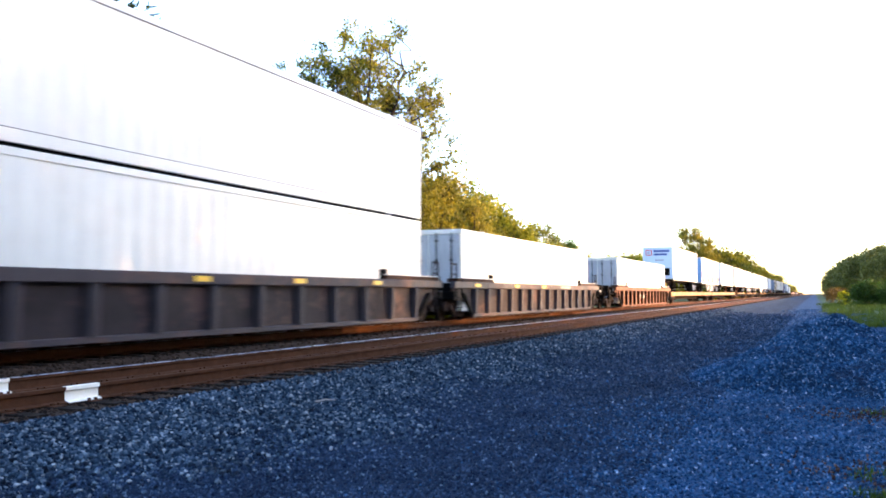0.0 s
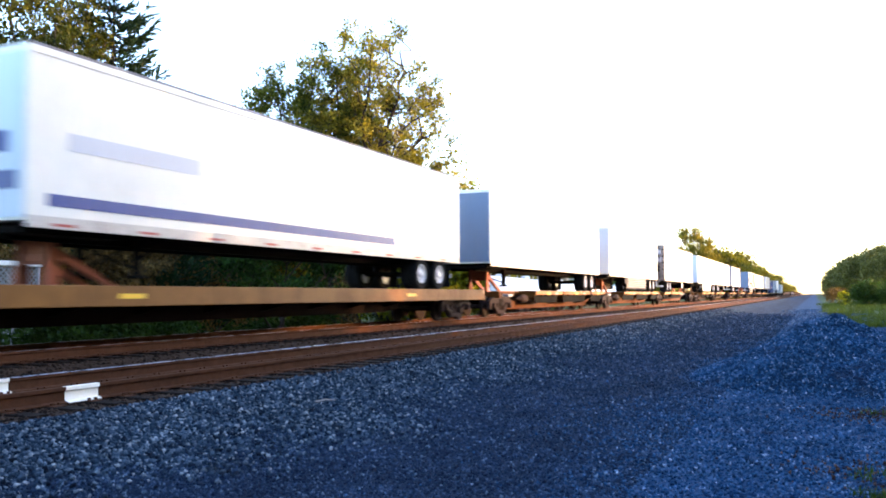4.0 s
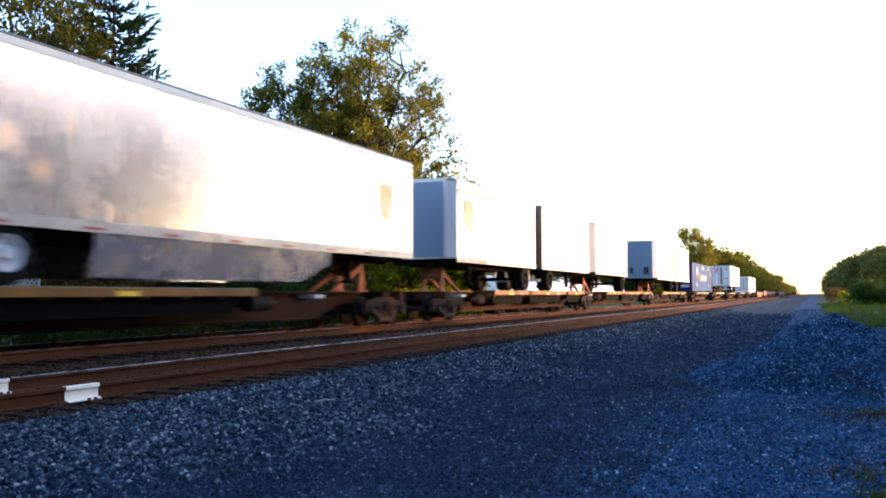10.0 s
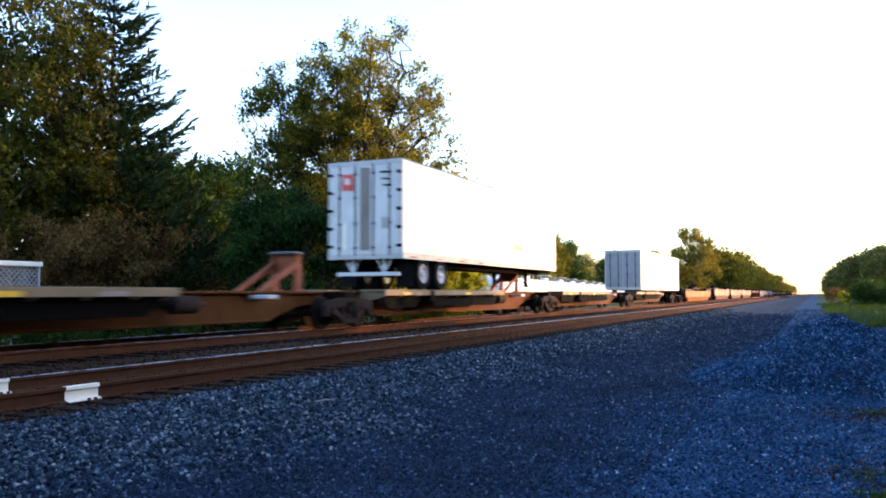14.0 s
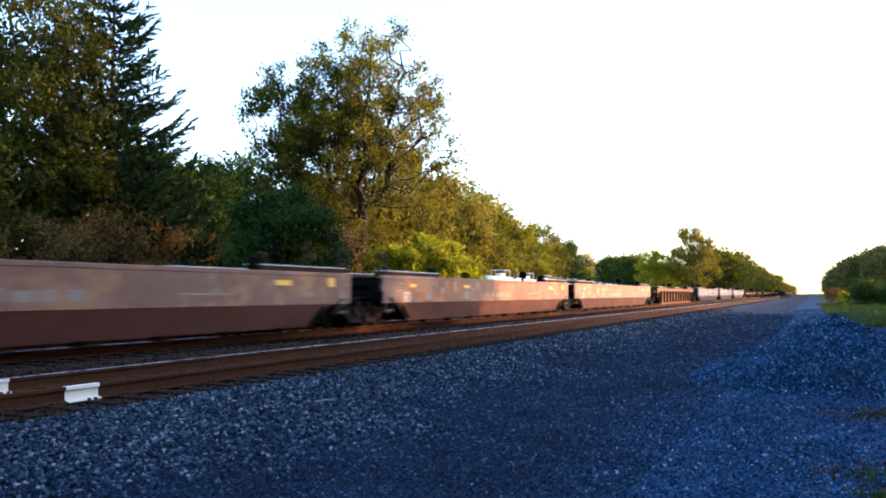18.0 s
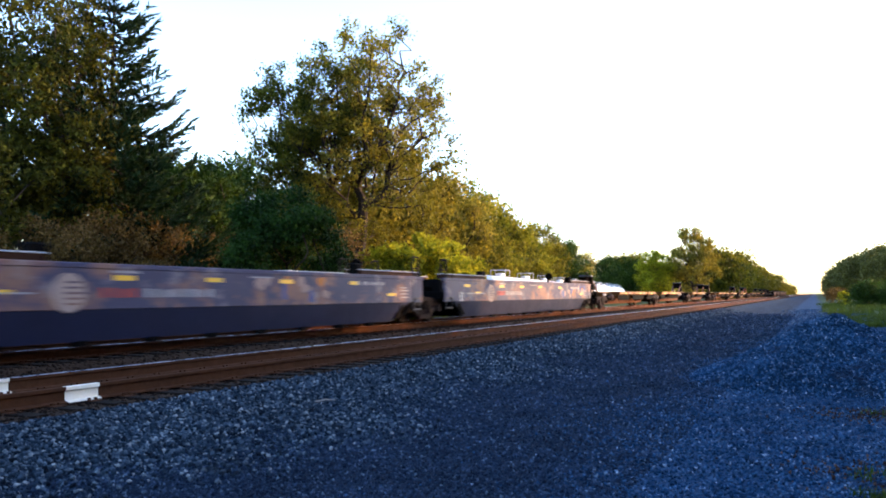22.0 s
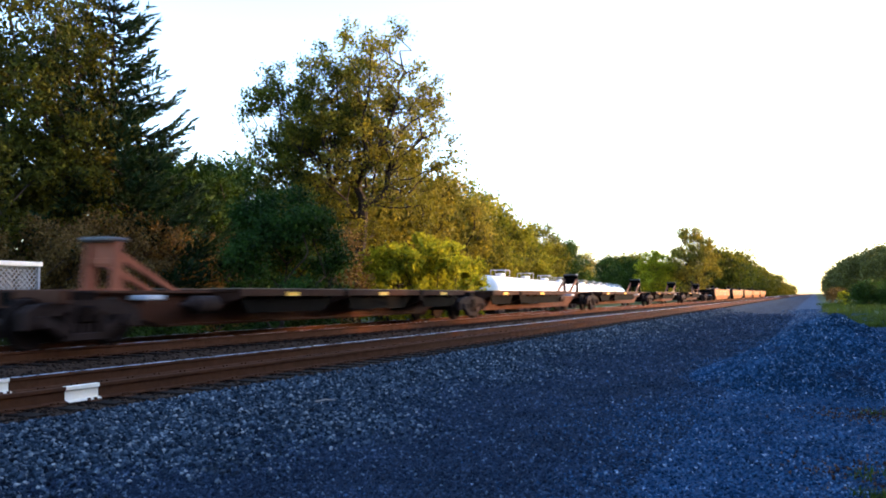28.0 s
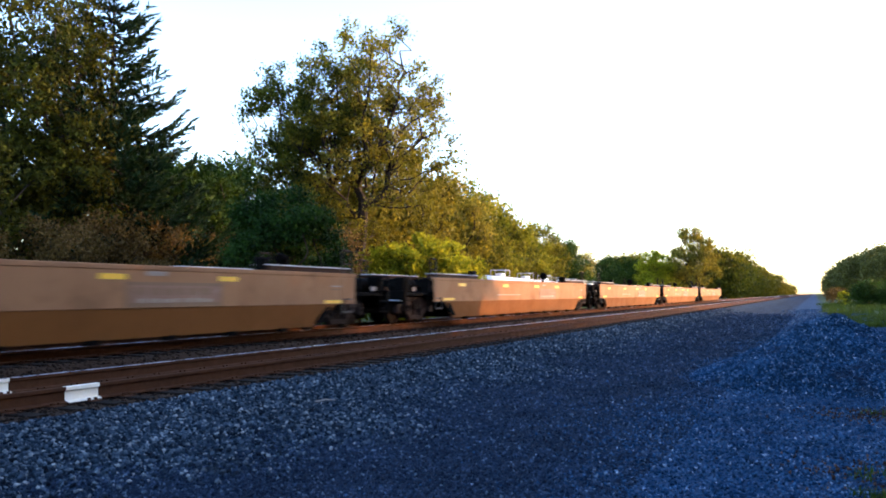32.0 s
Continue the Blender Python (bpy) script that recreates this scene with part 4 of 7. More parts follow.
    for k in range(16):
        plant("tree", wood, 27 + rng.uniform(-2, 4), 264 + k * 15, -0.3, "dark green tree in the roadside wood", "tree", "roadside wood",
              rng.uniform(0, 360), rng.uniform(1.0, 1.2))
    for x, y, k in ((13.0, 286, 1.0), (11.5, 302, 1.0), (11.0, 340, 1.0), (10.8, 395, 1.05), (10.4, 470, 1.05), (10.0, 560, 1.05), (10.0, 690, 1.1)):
        plant("tree", wood, x, y, -0.3, "green tree with haze-paled leaves at the edge of the roadside wood", "tree", "roadside wood", rng.uniform(0, 360), k)
    # row out of view carries the wood on, added to shade line and ground
    tall = broadleaf(54, 15.5, 5.0, 5.6, 6500, 0.42, "leaf_dark", 18, 0.9, 0, (0, 0), 0.22, 0.8)
    for k in range(18):
        plant("tree", tall, 19 + rng.uniform(-1.5, 1.5), -80 + k * 7.4, -0.3, "unseen tall dark tree with a high crown, continuing the roadside wood for shade", "tree", "roadside wood",
              rng.uniform(0, 360), rng.uniform(0.95, 1.1))
    # shrubs
    rnd = grown(61, 6.0, 2.6, -0.4, 26000, 0.085, "leaf_bush", 75, 0.27, 0.1, 0.2, (0, 0), 0.22)
    plant("shrub", rnd, -17.7, 25.0, -0.75, "large rounded dark green bush beside the track", "bush", turn=40)
    brn = grown(62, 5.8, 2.7, -0.3, 10000, 0.085, "leaf_brown", 130, 0.22, 0.08, 0.15)
    for x, y, s in ((-24.2, 20.3, 0.88), (-23.9, 22.4, 0.95), (-24.0, 24.6, 0.98), (-24.3, 27.0, 0.95), (-24.5, 29.6, 0.9)):
        plant("shrub", brn, x, y, -1.0, "brown twiggy budding bush", "bush", "brown bushes", rng.uniform(0, 360), s)
    yel = grown(63, 5.3, 2.4, -0.3, 7500, 0.14, "leaf_bright", 130, 0.2, 0.08, 0.2, (0, 0), 0.3)
    for x, y, s in ((-18.2, 38.2, 1.02), (-19.4, 36.5, 0.9), (-18.8, 41.5, 0.95), (-20.5, 46.0, 1.0)):
        plant("shrub", yel, x, y, -0.85, "bright yellow-green bush lit by the sun", "bush", "yellow bushes", rng.uniform(0, 360), s)
    plant("shrub", broadleaf(64, 5.0, 1.1, 0.5, 2600, 0.09, "leaf_brown", 18, 0.3, 0.1, (0, 0), 0.06, 0.3), -19.6, 32.9, -0.9, "pale twiggy bush with few leaves", "bush")
    low = broadleaf(65, 3.2, 2.0, 0.1, 4500, 0.14, "leaf_dark", 12, 0.5, 0, (0, 0), 0.05, 1.2)
    for k in range(24):
        f = k / 23
        plant("shrub", low, -31.0 + 3.0 * f + rng.uniform(-1.5, 1.5), 18 + 40 * f, -1.0, "low dark undergrowth at the foot of the trees", "bush", "undergrowth",
              rng.uniform(0, 360), rng.uniform(0.75, 1.15))
    for x, y, s in ((-18.4, 13.2, 0.55), (-18.2, 15.4, 0.5), (-18.6, 17.6, 0.6), (-18.3, 19.8, 0.55)):
        plant("shrub", low, x, y, -0.9, "low scrub on the far bank of the line", "bush", "scrub on the bank", rng.uniform(0, 360), s)
    # hedge added mostly out of view, its heights set to block low sun
    for k in range(62):
        plant("shrub", low, 11.0 + rng.uniform(-0.5, 0.5), -15 + k * 4.0, -0.45, "low bush in the hedge added along the roadside for shade", "bush", "roadside hedge", rng.uniform(0, 360), rng.uniform(1.55, 1.8) if k < 12 else rng.uniform(0.98, 1.1) if k < 23 else rng.uniform(0.55, 0.65))
    for x, y, s in ((2.2, 150, 0.42), (3.4, 158, 0.5), (4.6, 165, 0.45), (3.0, 175, 0.5)):
        plant("shrub", brn, x, y, -0.5, "low dry brown roadside bush", "bush", "dry roadside bushes", rng.uniform(0, 360), s)
    for x, y, s in ((5.3, 106, 0.95), (3.2, 112, 0.62), (7.5, 104, 0.8), (9.5, 120, 1.1), (12, 140, 1.3)):
        plant("shrub", low if x != 3.2 else yel, x, y, -0.45, "roadside bush at the edge of the grass", "bush", "roadside bushes", rng.uniform(0, 360), s * (0.6 if x == 3.2 else 1))


build_trees()
# ---------------------------------------------------------------- the train
# In a vehicle's own space y runs from its end nearer the camera, z from the rail top, +x faces the camera's side.

CACHE = {}


def shared(key, make):
    if key not in CACHE:
        CACHE[key] = make()
    return CACHE[key]


def truck_meshes():
    side = Geo()
    a, b = 0.98, 1.12
    # cast side frame: top chord, sloping tension members, pedestal jaws
    side.prism([(-1.25, 0.62), (-1.05, 0.74), (-0.4, 0.82), (0.4, 0.82), (1.05, 0.74), (1.25, 0.62), (1.25, 0.34), (1.02, 0.34), (1.0, 0.56), (-1.0, 0.56), (-1.02, 0.34), (-1.25, 0.34)], "x", a, b)
    for d in (-1, 1):
        side.prism([(d * 1.0, 0.58), (d * 0.78, 0.58), (d * 0.28, 0.24), (d * 0.42, 0.16)], "x", a, b)
        side.prism([(d * 0.46, 0.62), (d * 0.30, 0.62), (d * 0.30, 0.2), (d * 0.42, 0.2)], "x", a, b)
    side.box(a, b, -0.46, 0.46, 0.12, 0.26, 0.02)
    for d in (-0.16, 0, 0.16):
        side.tube((1.05, d, 0.26), (1.05, d, 0.56), 0.065, None, 8)
    for d in (-0.9, 0.9):
        side.tube((b - 0.05, d, 0.46), (b + 0.09, d, 0.46), 0.12, 0.1, 10)
    bolster = Geo().box(-1.15, 1.15, -0.2, 0.2, 0.42, 0.72, 0.03)
    wheel = Geo()
    for s in (-1, 1):
        rings = [(0.68, 0.30), (0.70, 0.455), (0.725, 0.46), (0.735, 0.425), (0.83, 0.415), (0.835, 0.36), (0.80, 0.33), (0.795, 0.15), (0.86, 0.13), (0.86, 0.05)]
        wheel.lathe([(s * a, r) for a, r in rings], 24, "x", (0, 0, 0.42))
    wheel.tube((-1.0, 0, 0.42), (1.0, 0, 0.42), 0.085, None, 10)
    return bolster.mesh("truck", M["frame_brown"]), side.mesh("side_frame", M["truck_brown"]), wheel.mesh("wheelset", M["wheel"])


def truck(parent, y):
    bolster, side, wheel = shared("truck", truck_meshes)
    t = part("truck", bolster, None, parent, "grimy cast steel truck", at=pose(0, y, 0))
    for turn in (0, 180):
        part("side_frame", side, None, t, at=pose(0, 0, 0, 0, 0, turn))
    for d in (-0.9, 0.9):
        part("wheelset", wheel, None, t, "worn steel wheels on an axle", at=pose(0, d, 0))
    return t


def mark(parent, x, y0, y1, z0, z1, mat_key, label=""):
    """A flat sign or painted bar on a side that faces the camera."""
    return part("marking", Geo().box(x - 0.01, x + 0.004, y0, y1, z0, z1), M[mat_key], parent, label)


def mark_end(parent, y, x0, x1, z0, z1, mat_key, label=""):
    return part("marking", Geo().box(x0, x1, y - 0.004, y + 0.01, z0, z1), M[mat_key], parent, label)


def letters(parent, x, y0, y1, z0, z1, mat_key, n):
    """Lettering that cannot be read, as a row of plain bars."""
    w = (y1 - y0) / n
    for k in range(n):
        mark(parent, x, y0 + k * w, y0 + (k + 0.55 + 0.2 * (k % 3) / 2) * w, z0, z1 - (0.12 * (z1 - z0) if k % 4 == 2 else 0), mat_key)


def words(parent, text, x, y, z, size, mat_key):
    """Painted figures on a side that faces the camera."""
    cu = bpy.data.curves.new("stencilled_number", "FONT")
    cu.body, cu.size, cu.extrude = text, size, 0.004
    tmp = new("stencilled_number", cu)
    me = bpy.data.meshes.new_from_object(tmp.evaluated_get(bpy.context.evaluated_depsgraph_get()))
    bpy.data.objects.remove(tmp)
    me.materials.clear()
    me.materials.append(M[mat_key])
    ob = part("stencilled_number", me, None, parent, "pale stencilled figures " + text)
    ob.matrix_basis = Matrix.Translation((x, y, z)) @ Matrix(((0, 0, 1, 0), (1, 0, 0, 0), (0, 1, 0, 0), (0, 0, 0, 1)))
    return ob


def tyre_meshes():
    t = Geo()
    prof = [(0.0, 0.30), (0.0, 0.47), (0.04, 0.505), (0.22, 0.505), (0.26, 0.47), (0.28, 0.47), (0.32, 0.505), (0.50, 0.505), (0.54, 0.47), (0.54, 0.30)]
    t.lathe([(a - 0.54, r) for a, r in prof], 22, "x", (0, 0, 0), False)
    r = Geo()
    r.lathe([(-0.5, 0.3), (-0.01, 0.305), (-0.01, 0.275), (-0.1, 0.23), (-0.11, 0.12), (-0.03, 0.1), (0.0, 0.085), (0.0, 0.02)], 20, "x")
    for k in range(10):
        a = k * math.pi / 5
        r.tube((-0.11, 0.165 * math.cos(a), 0.165 * math.sin(a)), (-0.075, 0.165 * math.cos(a), 0.165 * math.sin(a)), 0.02, None, 5)
    return t.mesh("wheel", M["tyre"]), r.mesh("rim", M["rim"])


def road_wheels(parent, y, zc, dull=False):
    tyre, rim = shared("tyre", tyre_meshes)
    if dull:
        rim = shared("dull_rim", rim.copy)
        rim.materials[0] = M["wheel"]
    for s in (1, -1):
        w = part("wheel", tyre, None, parent, "black dual truck tyre", at=pose(s * 1.27, y, zc, 0, 0, 0 if s > 0 else 180))
        part("rim", rim, None, w, "dark grimy steel rim" if dull else "pale steel rim")


def box_trailer(u0, u1, label, side="white", front="pale_front", nose_low=True, zb=1.98, zt=4.95, skirt=None, ribs=0.0, marks=(), chamfer=0.0,
                doors=False, single=False, group="semi-trailers on the train", deck=1.05, rail="white", roof=None, legs=True, lines=0, back=None, louvred=False, tank=False):
    """A van trailer: body, rails, nose, doors, landing gear, running gear."""
    L = u1 - u0
    tr = rides(thing("semi_trailer", label, "semi-trailer", group), u0)
    # y as seen from the nose
    Y = (lambda a: a) if nose_low else (lambda a: L - a)

    def yy(a, b):
        return (min(Y(a), Y(b)), max(Y(a), Y(b)))

    c = chamfer
    end = [(-1.3, 0.02), (-1.3 + c, 0.0), (1.3 - c, 0.0), (1.3, 0.02)] if c == 0 else [(-1.3, c), (-1.3 + c, 0), (1.3 - c, 0), (1.3, c)]
    outline = end + [(1.3, L), (-1.3, L)]
    if not nose_low:
        outline = [(x, L - y) for x, y in outline]
    body = part("body", Geo().prism(outline, "z", zb + 0.12, zt - 0.06), M[side], tr)
    y0, y1 = 0.0, L
    part("roof", Geo().box(-1.28, 1.28, y0 + 0.03, y1 - 0.03, zt - 0.06, zt, 0.02), M[roof or side], tr)
    for s in (1, -1):
        a, b = (1.292, 1.318) if s > 0 else (-1.318, -1.292)
        part("top_rail", Geo().box(a, b, y0 + c, y1, zt - 0.16, zt - 0.02, 0.006), M[rail], tr)
        part("roof_edge", Geo().box(a - 0.004, b + 0.004, y0 + c, y1, zt - 0.035, zt + 0.012, 0.005), M["roof_edge"], tr, "dark line along the roof edge")
        g = Geo().box(a, b, y0 + c, y1, zb, zb + 0.2, 0.006)
        n = int(L / 0.45)
        for k in range(n):
            yk = y0 + 0.3 + k * (L - 0.6) / n
            g.box(b - 0.002 if s > 0 else a - 0.008, b + 0.008 if s > 0 else a + 0.002, yk, yk + 0.12, zb + 0.13, zb + 0.17)
        part("bottom_rail", g, M["rail_worn" if rail == "white" else rail], tr)
        if ribs:
            post = Geo().box(-0.007, 0.007, -0.03, 0.03, zb + 0.2, zt - 0.16).mesh("side_post", M[side])
            n = int(L / ribs)
            for k in range(1, n):
                part("side_post", post, None, tr, at=pose(s * 1.3, y0 + k * L / n, 0))
        if lines:
            bead = Geo().box(-0.006, 0.006, y0 + 0.1, y1 - 0.1, -0.03, 0.03).mesh("side_bead", M[side])
            for k in range(1, lines):
                part("side_bead", bead, None, tr, at=pose(s * 1.3, 0, zb + 0.2 + k * (zt - zb - 0.36) / lines))
    # nose panel
    a, b = yy(-0.012, 0.03)
    part("nose_panel", Geo().box(-1.24 + c, 1.24 - c, a, b, zb + 0.16, zt - 0.12, 0.01), M[front], tr)
    if c:
        for s in (1, -1):
            pts = [(s * (1.3 - c), Y(-0.004)), (s * 1.303, Y(c)), (s * 1.28, Y(c)), (s * (1.28 - c), Y(0.02))]
            part("corner_panel", Geo().prism(pts, "z", zb + 0.16, zt - 0.1), M["ghost"], tr)
    # rear frame and doors
    a, b = yy(L - 0.03, L + 0.012)
    fr = Geo().box(-1.3, -1.2, a, b, zb, zt, 0.01).box(1.2, 1.3, a, b, zb, zt, 0.01).box(-1.2, 1.2, a, b, zt - 0.16, zt, 0.01).box(-1.2, 1.2, a, b, zb, zb + 0.16, 0.01)
    part("rear_frame", fr, M[back or ("door_grey" if doors else rail)], tr)
    for s in (1, -1):
        x0, x1 = (0.01, 1.19) if s > 0 else (-1.19, -0.01)
        a, b = yy(L - 0.02, L + 0.02)
        d = part("rear_door", Geo().box(x0, x1, a, b, zb + 0.17, zt - 0.17, 0.012), M[back or ("door_white" if doors else side)], tr)
        for xr in (((x0 + x1) / 2 - 0.28, (x0 + x1) / 2 + 0.28) if doors else ()):
            yr = Y(L + 0.04)
            g = Geo().tube((xr, yr, zb + 0.1), (xr, yr, zt - 0.1), 0.018, None, 6)
            for zz in (zb + 0.35, zb + 1.1, zb + 1.9, zt - 0.4):
                g.box(xr - 0.06, xr + 0.06, min(yr, Y(L)), max(yr, Y(L)), zz - 0.03, zz + 0.03)
            part("lock_rod", g, M["dark"], d)
        for zz in (np.linspace(zb + 0.4, zt - 0.4, 5) if doors else ()):
            xo = s * 1.2
            part("hinge", Geo().box(xo - 0.09, xo + 0.09, *yy(L, L + 0.035), zz - 0.05, zz + 0.05, 0.008), M["dark"], d)
    # underframe, coupler plate, landing gear
    g = Geo()
    cross = shared("cross", lambda: Geo().box(-1.25, 1.25, -0.03, 0.03, -0.02, 0.13).mesh("cross_member", M["dark"]))
    for k in range(int(L / 0.6)):
        yk = 0.4 + k * 0.6
        if yk < L - 0.3:
            part("cross_member", cross, None, tr, at=pose(0, yk, zb))
    for s in (-0.5, 0.5):
        g.box(s - 0.05, s + 0.05, 0.3, L - 0.3, zb - 0.16, zb - 0.02)
    a, b = yy(0.1, 2.2)
    g.box(-1.1, 1.1, a, b, zb - 0.08, zb + 0.05, 0.02)
    part("underframe", g, M["dark"], tr)
    if legs:
        for s in (1, -1):
            yl = Y(2.9 if not single else 2.6)
            g = Geo().box(s * 0.75 - 0.07, s * 0.75 + 0.07, yl - 0.07, yl + 0.07, zb - 0.72, zb + 0.02, 0.01).box(s * 0.75 - 0.14, s * 0.75 + 0.14, yl - 0.14, yl + 0.14, zb - 0.76, zb - 0.7, 0.01)
            g.tube((s * 0.75, yl, zb - 0.45), (s * 0.75, Y(3.6), zb - 0.05), 0.03, None, 6)
            part("landing_leg", g, M["dark"], tr)
    axles = (L - 1.3,) if single else (L - 2.9, L - 1.55)
    for ax in axles:
        road_wheels(tr, Y(ax), deck + 0.505, single)
    g = Geo()
    for ax in axles:
        g.tube((-1.0, Y(ax), deck + 0.5), (1.0, Y(ax), deck + 0.5), 0.07, None, 8)
        g.box(-0.9, -0.75, Y(ax) - 0.5, Y(ax) + 0.5, deck + 0.5, zb - 0.1, 0.02).box(0.75, 0.9, Y(ax) - 0.5, Y(ax) + 0.5, deck + 0.5, zb - 0.1, 0.02)
    part("suspension", g, M["dark"], tr)
    yb = Y(L - 0.25)
    g = Geo().box(-1.1, 1.1, yb - 0.04, yb + 0.04, deck + 0.42, deck + 0.54, 0.01).box(-0.6, -0.5, yb - 0.04, yb + 0.04, deck + 0.5, zb, 0.01).box(0.5, 0.6, yb - 0.04, yb + 0.04, deck + 0.5, zb, 0.01)
    part("rear_guard", g, M["ghost"], tr)
    if doors:
        for s in (1, -1):
            g = Geo().tube((s * 0.55, yb, deck + 0.5), (s * 0.3, yb, zb), 0.035, None, 6).tube((s * 0.55, yb, deck + 0.5), (s * 0.8, yb, zb), 0.035, None, 6)
            part("guard_brace", g, M["ghost"], tr)
    if legs:
        yl = Y(2.9 if not single else 2.6)
        g = Geo().tube((-0.75, yl, zb - 0.6), (0.75, yl, zb - 0.1), 0.025, None, 6).tube((0.75, yl, zb - 0.6), (-0.75, yl, zb - 0.1), 0.025, None, 6)
        part("leg_brace", g, M["dark"], tr)
    if tank:
        yt = Y(5.3)
        tk = part("air_tank", Geo().lathe([(-1.0, 0.1), (-0.95, 0.25), (1.0, 0.25), (1.04, 0.1)], 18, "x", (0, yt, zb - 0.3)), M["dark"], tr)
        part("tank_end", Geo().lathe([(1.0, 0.255), (1.05, 0.23), (1.08, 0.12), (1.085, 0.02)], 18, "x", (0, yt, zb - 0.3)), M["offwhite"], tk, "pale rounded end of the tank")
    if not single:
        for s in (1, -1):
            ym = Y(L - 0.75)
            part("mud_flap", Geo().box(s * 1.0 - 0.28, s * 1.0 + 0.28, ym - 0.01, ym + 0.01, deck + 0.1, zb - 0.1), M["tyre"], tr)
    if skirt:
        ya, yb2 = skirt[0], skirt[1]
        zlo = deck + 0.16
        for s in (1, -1):
            poly = [(Y(ya), zb), (Y(yb2), zb), (Y(yb2), zlo), (Y(ya + 1.2), zlo), (Y(ya), zlo + 0.45)]
            g = Geo().prism(poly, "x", s * 1.27 - 0.012, s * 1.27 + 0.012)
            g.v = [(x - s * 0.16 * (zb - z) if not louvred else x, y, z) for x, y, z in g.v]
            part("side_skirt", g, M[skirt[2]], tr, "smooth panel skirt under the trailer")
    if skirt and louvred:
        for k in range(5):
            zk = deck + 0.3 + k * 0.13
            part("skirt_slat", Geo().box(1.28, 1.3, *yy(skirt[0] + 0.9, skirt[1] - 0.05), zk, zk + 0.05, 0.006), M["sign_grey"], tr)
    for k in range(int(L / 1.9)):
        mark(tr, 1.321, 0.5 + k * 1.9, 0.95 + k * 1.9, zb + 0.04, zb + 0.09, "tape", "dull red reflective tape")
    for mk in marks:
        kind, *a = mk
        (mark if kind == "side" else mark_end)(tr, *a)
    return tr


def steel_container(u0, u1, zb, label, side="white", doors_low=False, height=2.9, posts=True, frame="white", name="shipping_container", group="containers on the train", depth=0.008):
    """A corrugated domestic container with stacking posts and corner castings."""
    L = u1 - u0
    ct = rides(thing(name, label, "container", group), u0)
    zt = zb + height
    part("body", Geo().box(-1.275, 1.275, 0.05, L - 0.05, zb + 0.16, zt - 0.1), M[side], ct)
    for s in (1, -1):
        n = int(L / 0.42)
        prof = [(s * 1.26, 0.15)]
        for k in range(n):
            yk = 0.2 + k * (L - 0.4) / n
            prof += [(s * 1.277, yk), (s * (1.277 + depth), yk + 0.05), (s * (1.277 + depth), yk + 0.17), (s * 1.277, yk + 0.22)]
        prof += [(s * 1.26, L - 0.15)]
        g = Geo()
        m = len(prof)
        g.add([(a, b, z) for z in (zb + 0.22, zt - 0.14) for a, b in prof], [(i, i + 1, m + i + 1, m + i) for i in range(m - 1)])
        part("corrugated_wall", g, M[side], ct)
        a, b = (1.25, 1.302) if s > 0 else (-1.302, -1.25)
        part("top_rail", Geo().box(a, b, 0, L, zt - 0.14, zt, 0.01), M[frame], ct)
        part("bottom_rail", Geo().box(a, b, 0, L, zb + 0.02, zb + 0.24, 0.01), M[frame], ct)
        # thin dark strips drawn as shadow lines along the rails
        for zz in ((zb + 0.24, zt - 0.155) if zb > 3 else ()) if s > 0 else ():
            part("shadow_line", Geo().box(1.27, 1.296, 0.02, L - 0.02, zz, zz + 0.016), M["roof_edge" if frame == "white" else frame], ct)
        for yk in ([1.98 * L / 16.15, L - 1.98 * L / 16.15] if posts else []):
            g = Geo().box(a, b + 0.004 if s > 0 else b, yk - 0.12, yk + 0.12, zb, zt, 0.008)
            part("stacking_post", g, M[frame], ct)
            part("corner_casting", Geo().box(a, b + 0.008, yk - 0.1, yk + 0.1, zt - 0.03, zt + 0.035, 0.01), M["ghost"], ct)
        for yk in (0.0, L - 0.14):
            part("end_post", Geo().box(a, b, yk, yk + 0.14, zb + 0.02, zt, 0.01), M[frame], ct)
    part("roof", Geo().box(-1.27, 1.27, 0.06, L - 0.06, zt - 0.1, zt - 0.02), M[side], ct)
    part("floor_frame", Geo().box(-1.2, 1.2, 0.1, L - 0.1, zb, zb + 0.16), M["dark"], ct)
    for ye, sg in ((0.0, 1), (L, -1)):
        y0, y1 = (0.0, 0.06) if sg > 0 else (L - 0.06, L)
        part("end_header", Geo().box(-1.25, 1.25, y0, y1, zt - 0.16, zt, 0.01), M[frame], ct)
        part("end_sill", Geo().box(-1.25, 1.25, y0, y1, zb + 0.02, zb + 0.2, 0.01), M[frame], ct)
        if doors_low == (sg > 0):
            for s in (1, -1):
                x0, x1 = (0.02, 1.2) if s > 0 else (-1.2, -0.02)
                ya, yb = (0.02, 0.075) if sg > 0 else (L - 0.075, L - 0.02)
                d = part("door", Geo().box(x0, x1, ya, yb, zb + 0.22, zt - 0.18, 0.01), M["door_grey"], ct, "grimy grey container door")
                for xr in (x0 + 0.3, x1 - 0.3):
                    yr = -0.02 if sg > 0 else L + 0.02
                    g = Geo().tube((xr, yr, zb + 0.14), (xr, yr, zt - 0.12), 0.02, None, 6)
                    for zz in np.linspace(zb + 0.4, zt - 0.4, 4):
                        g.box(xr - 0.06, xr + 0.06, min(yr, ye), max(yr, ye) + 0.02, zz - 0.025, zz + 0.025)
                    part("lock_rod", g, M["dark"], d)
    return ct


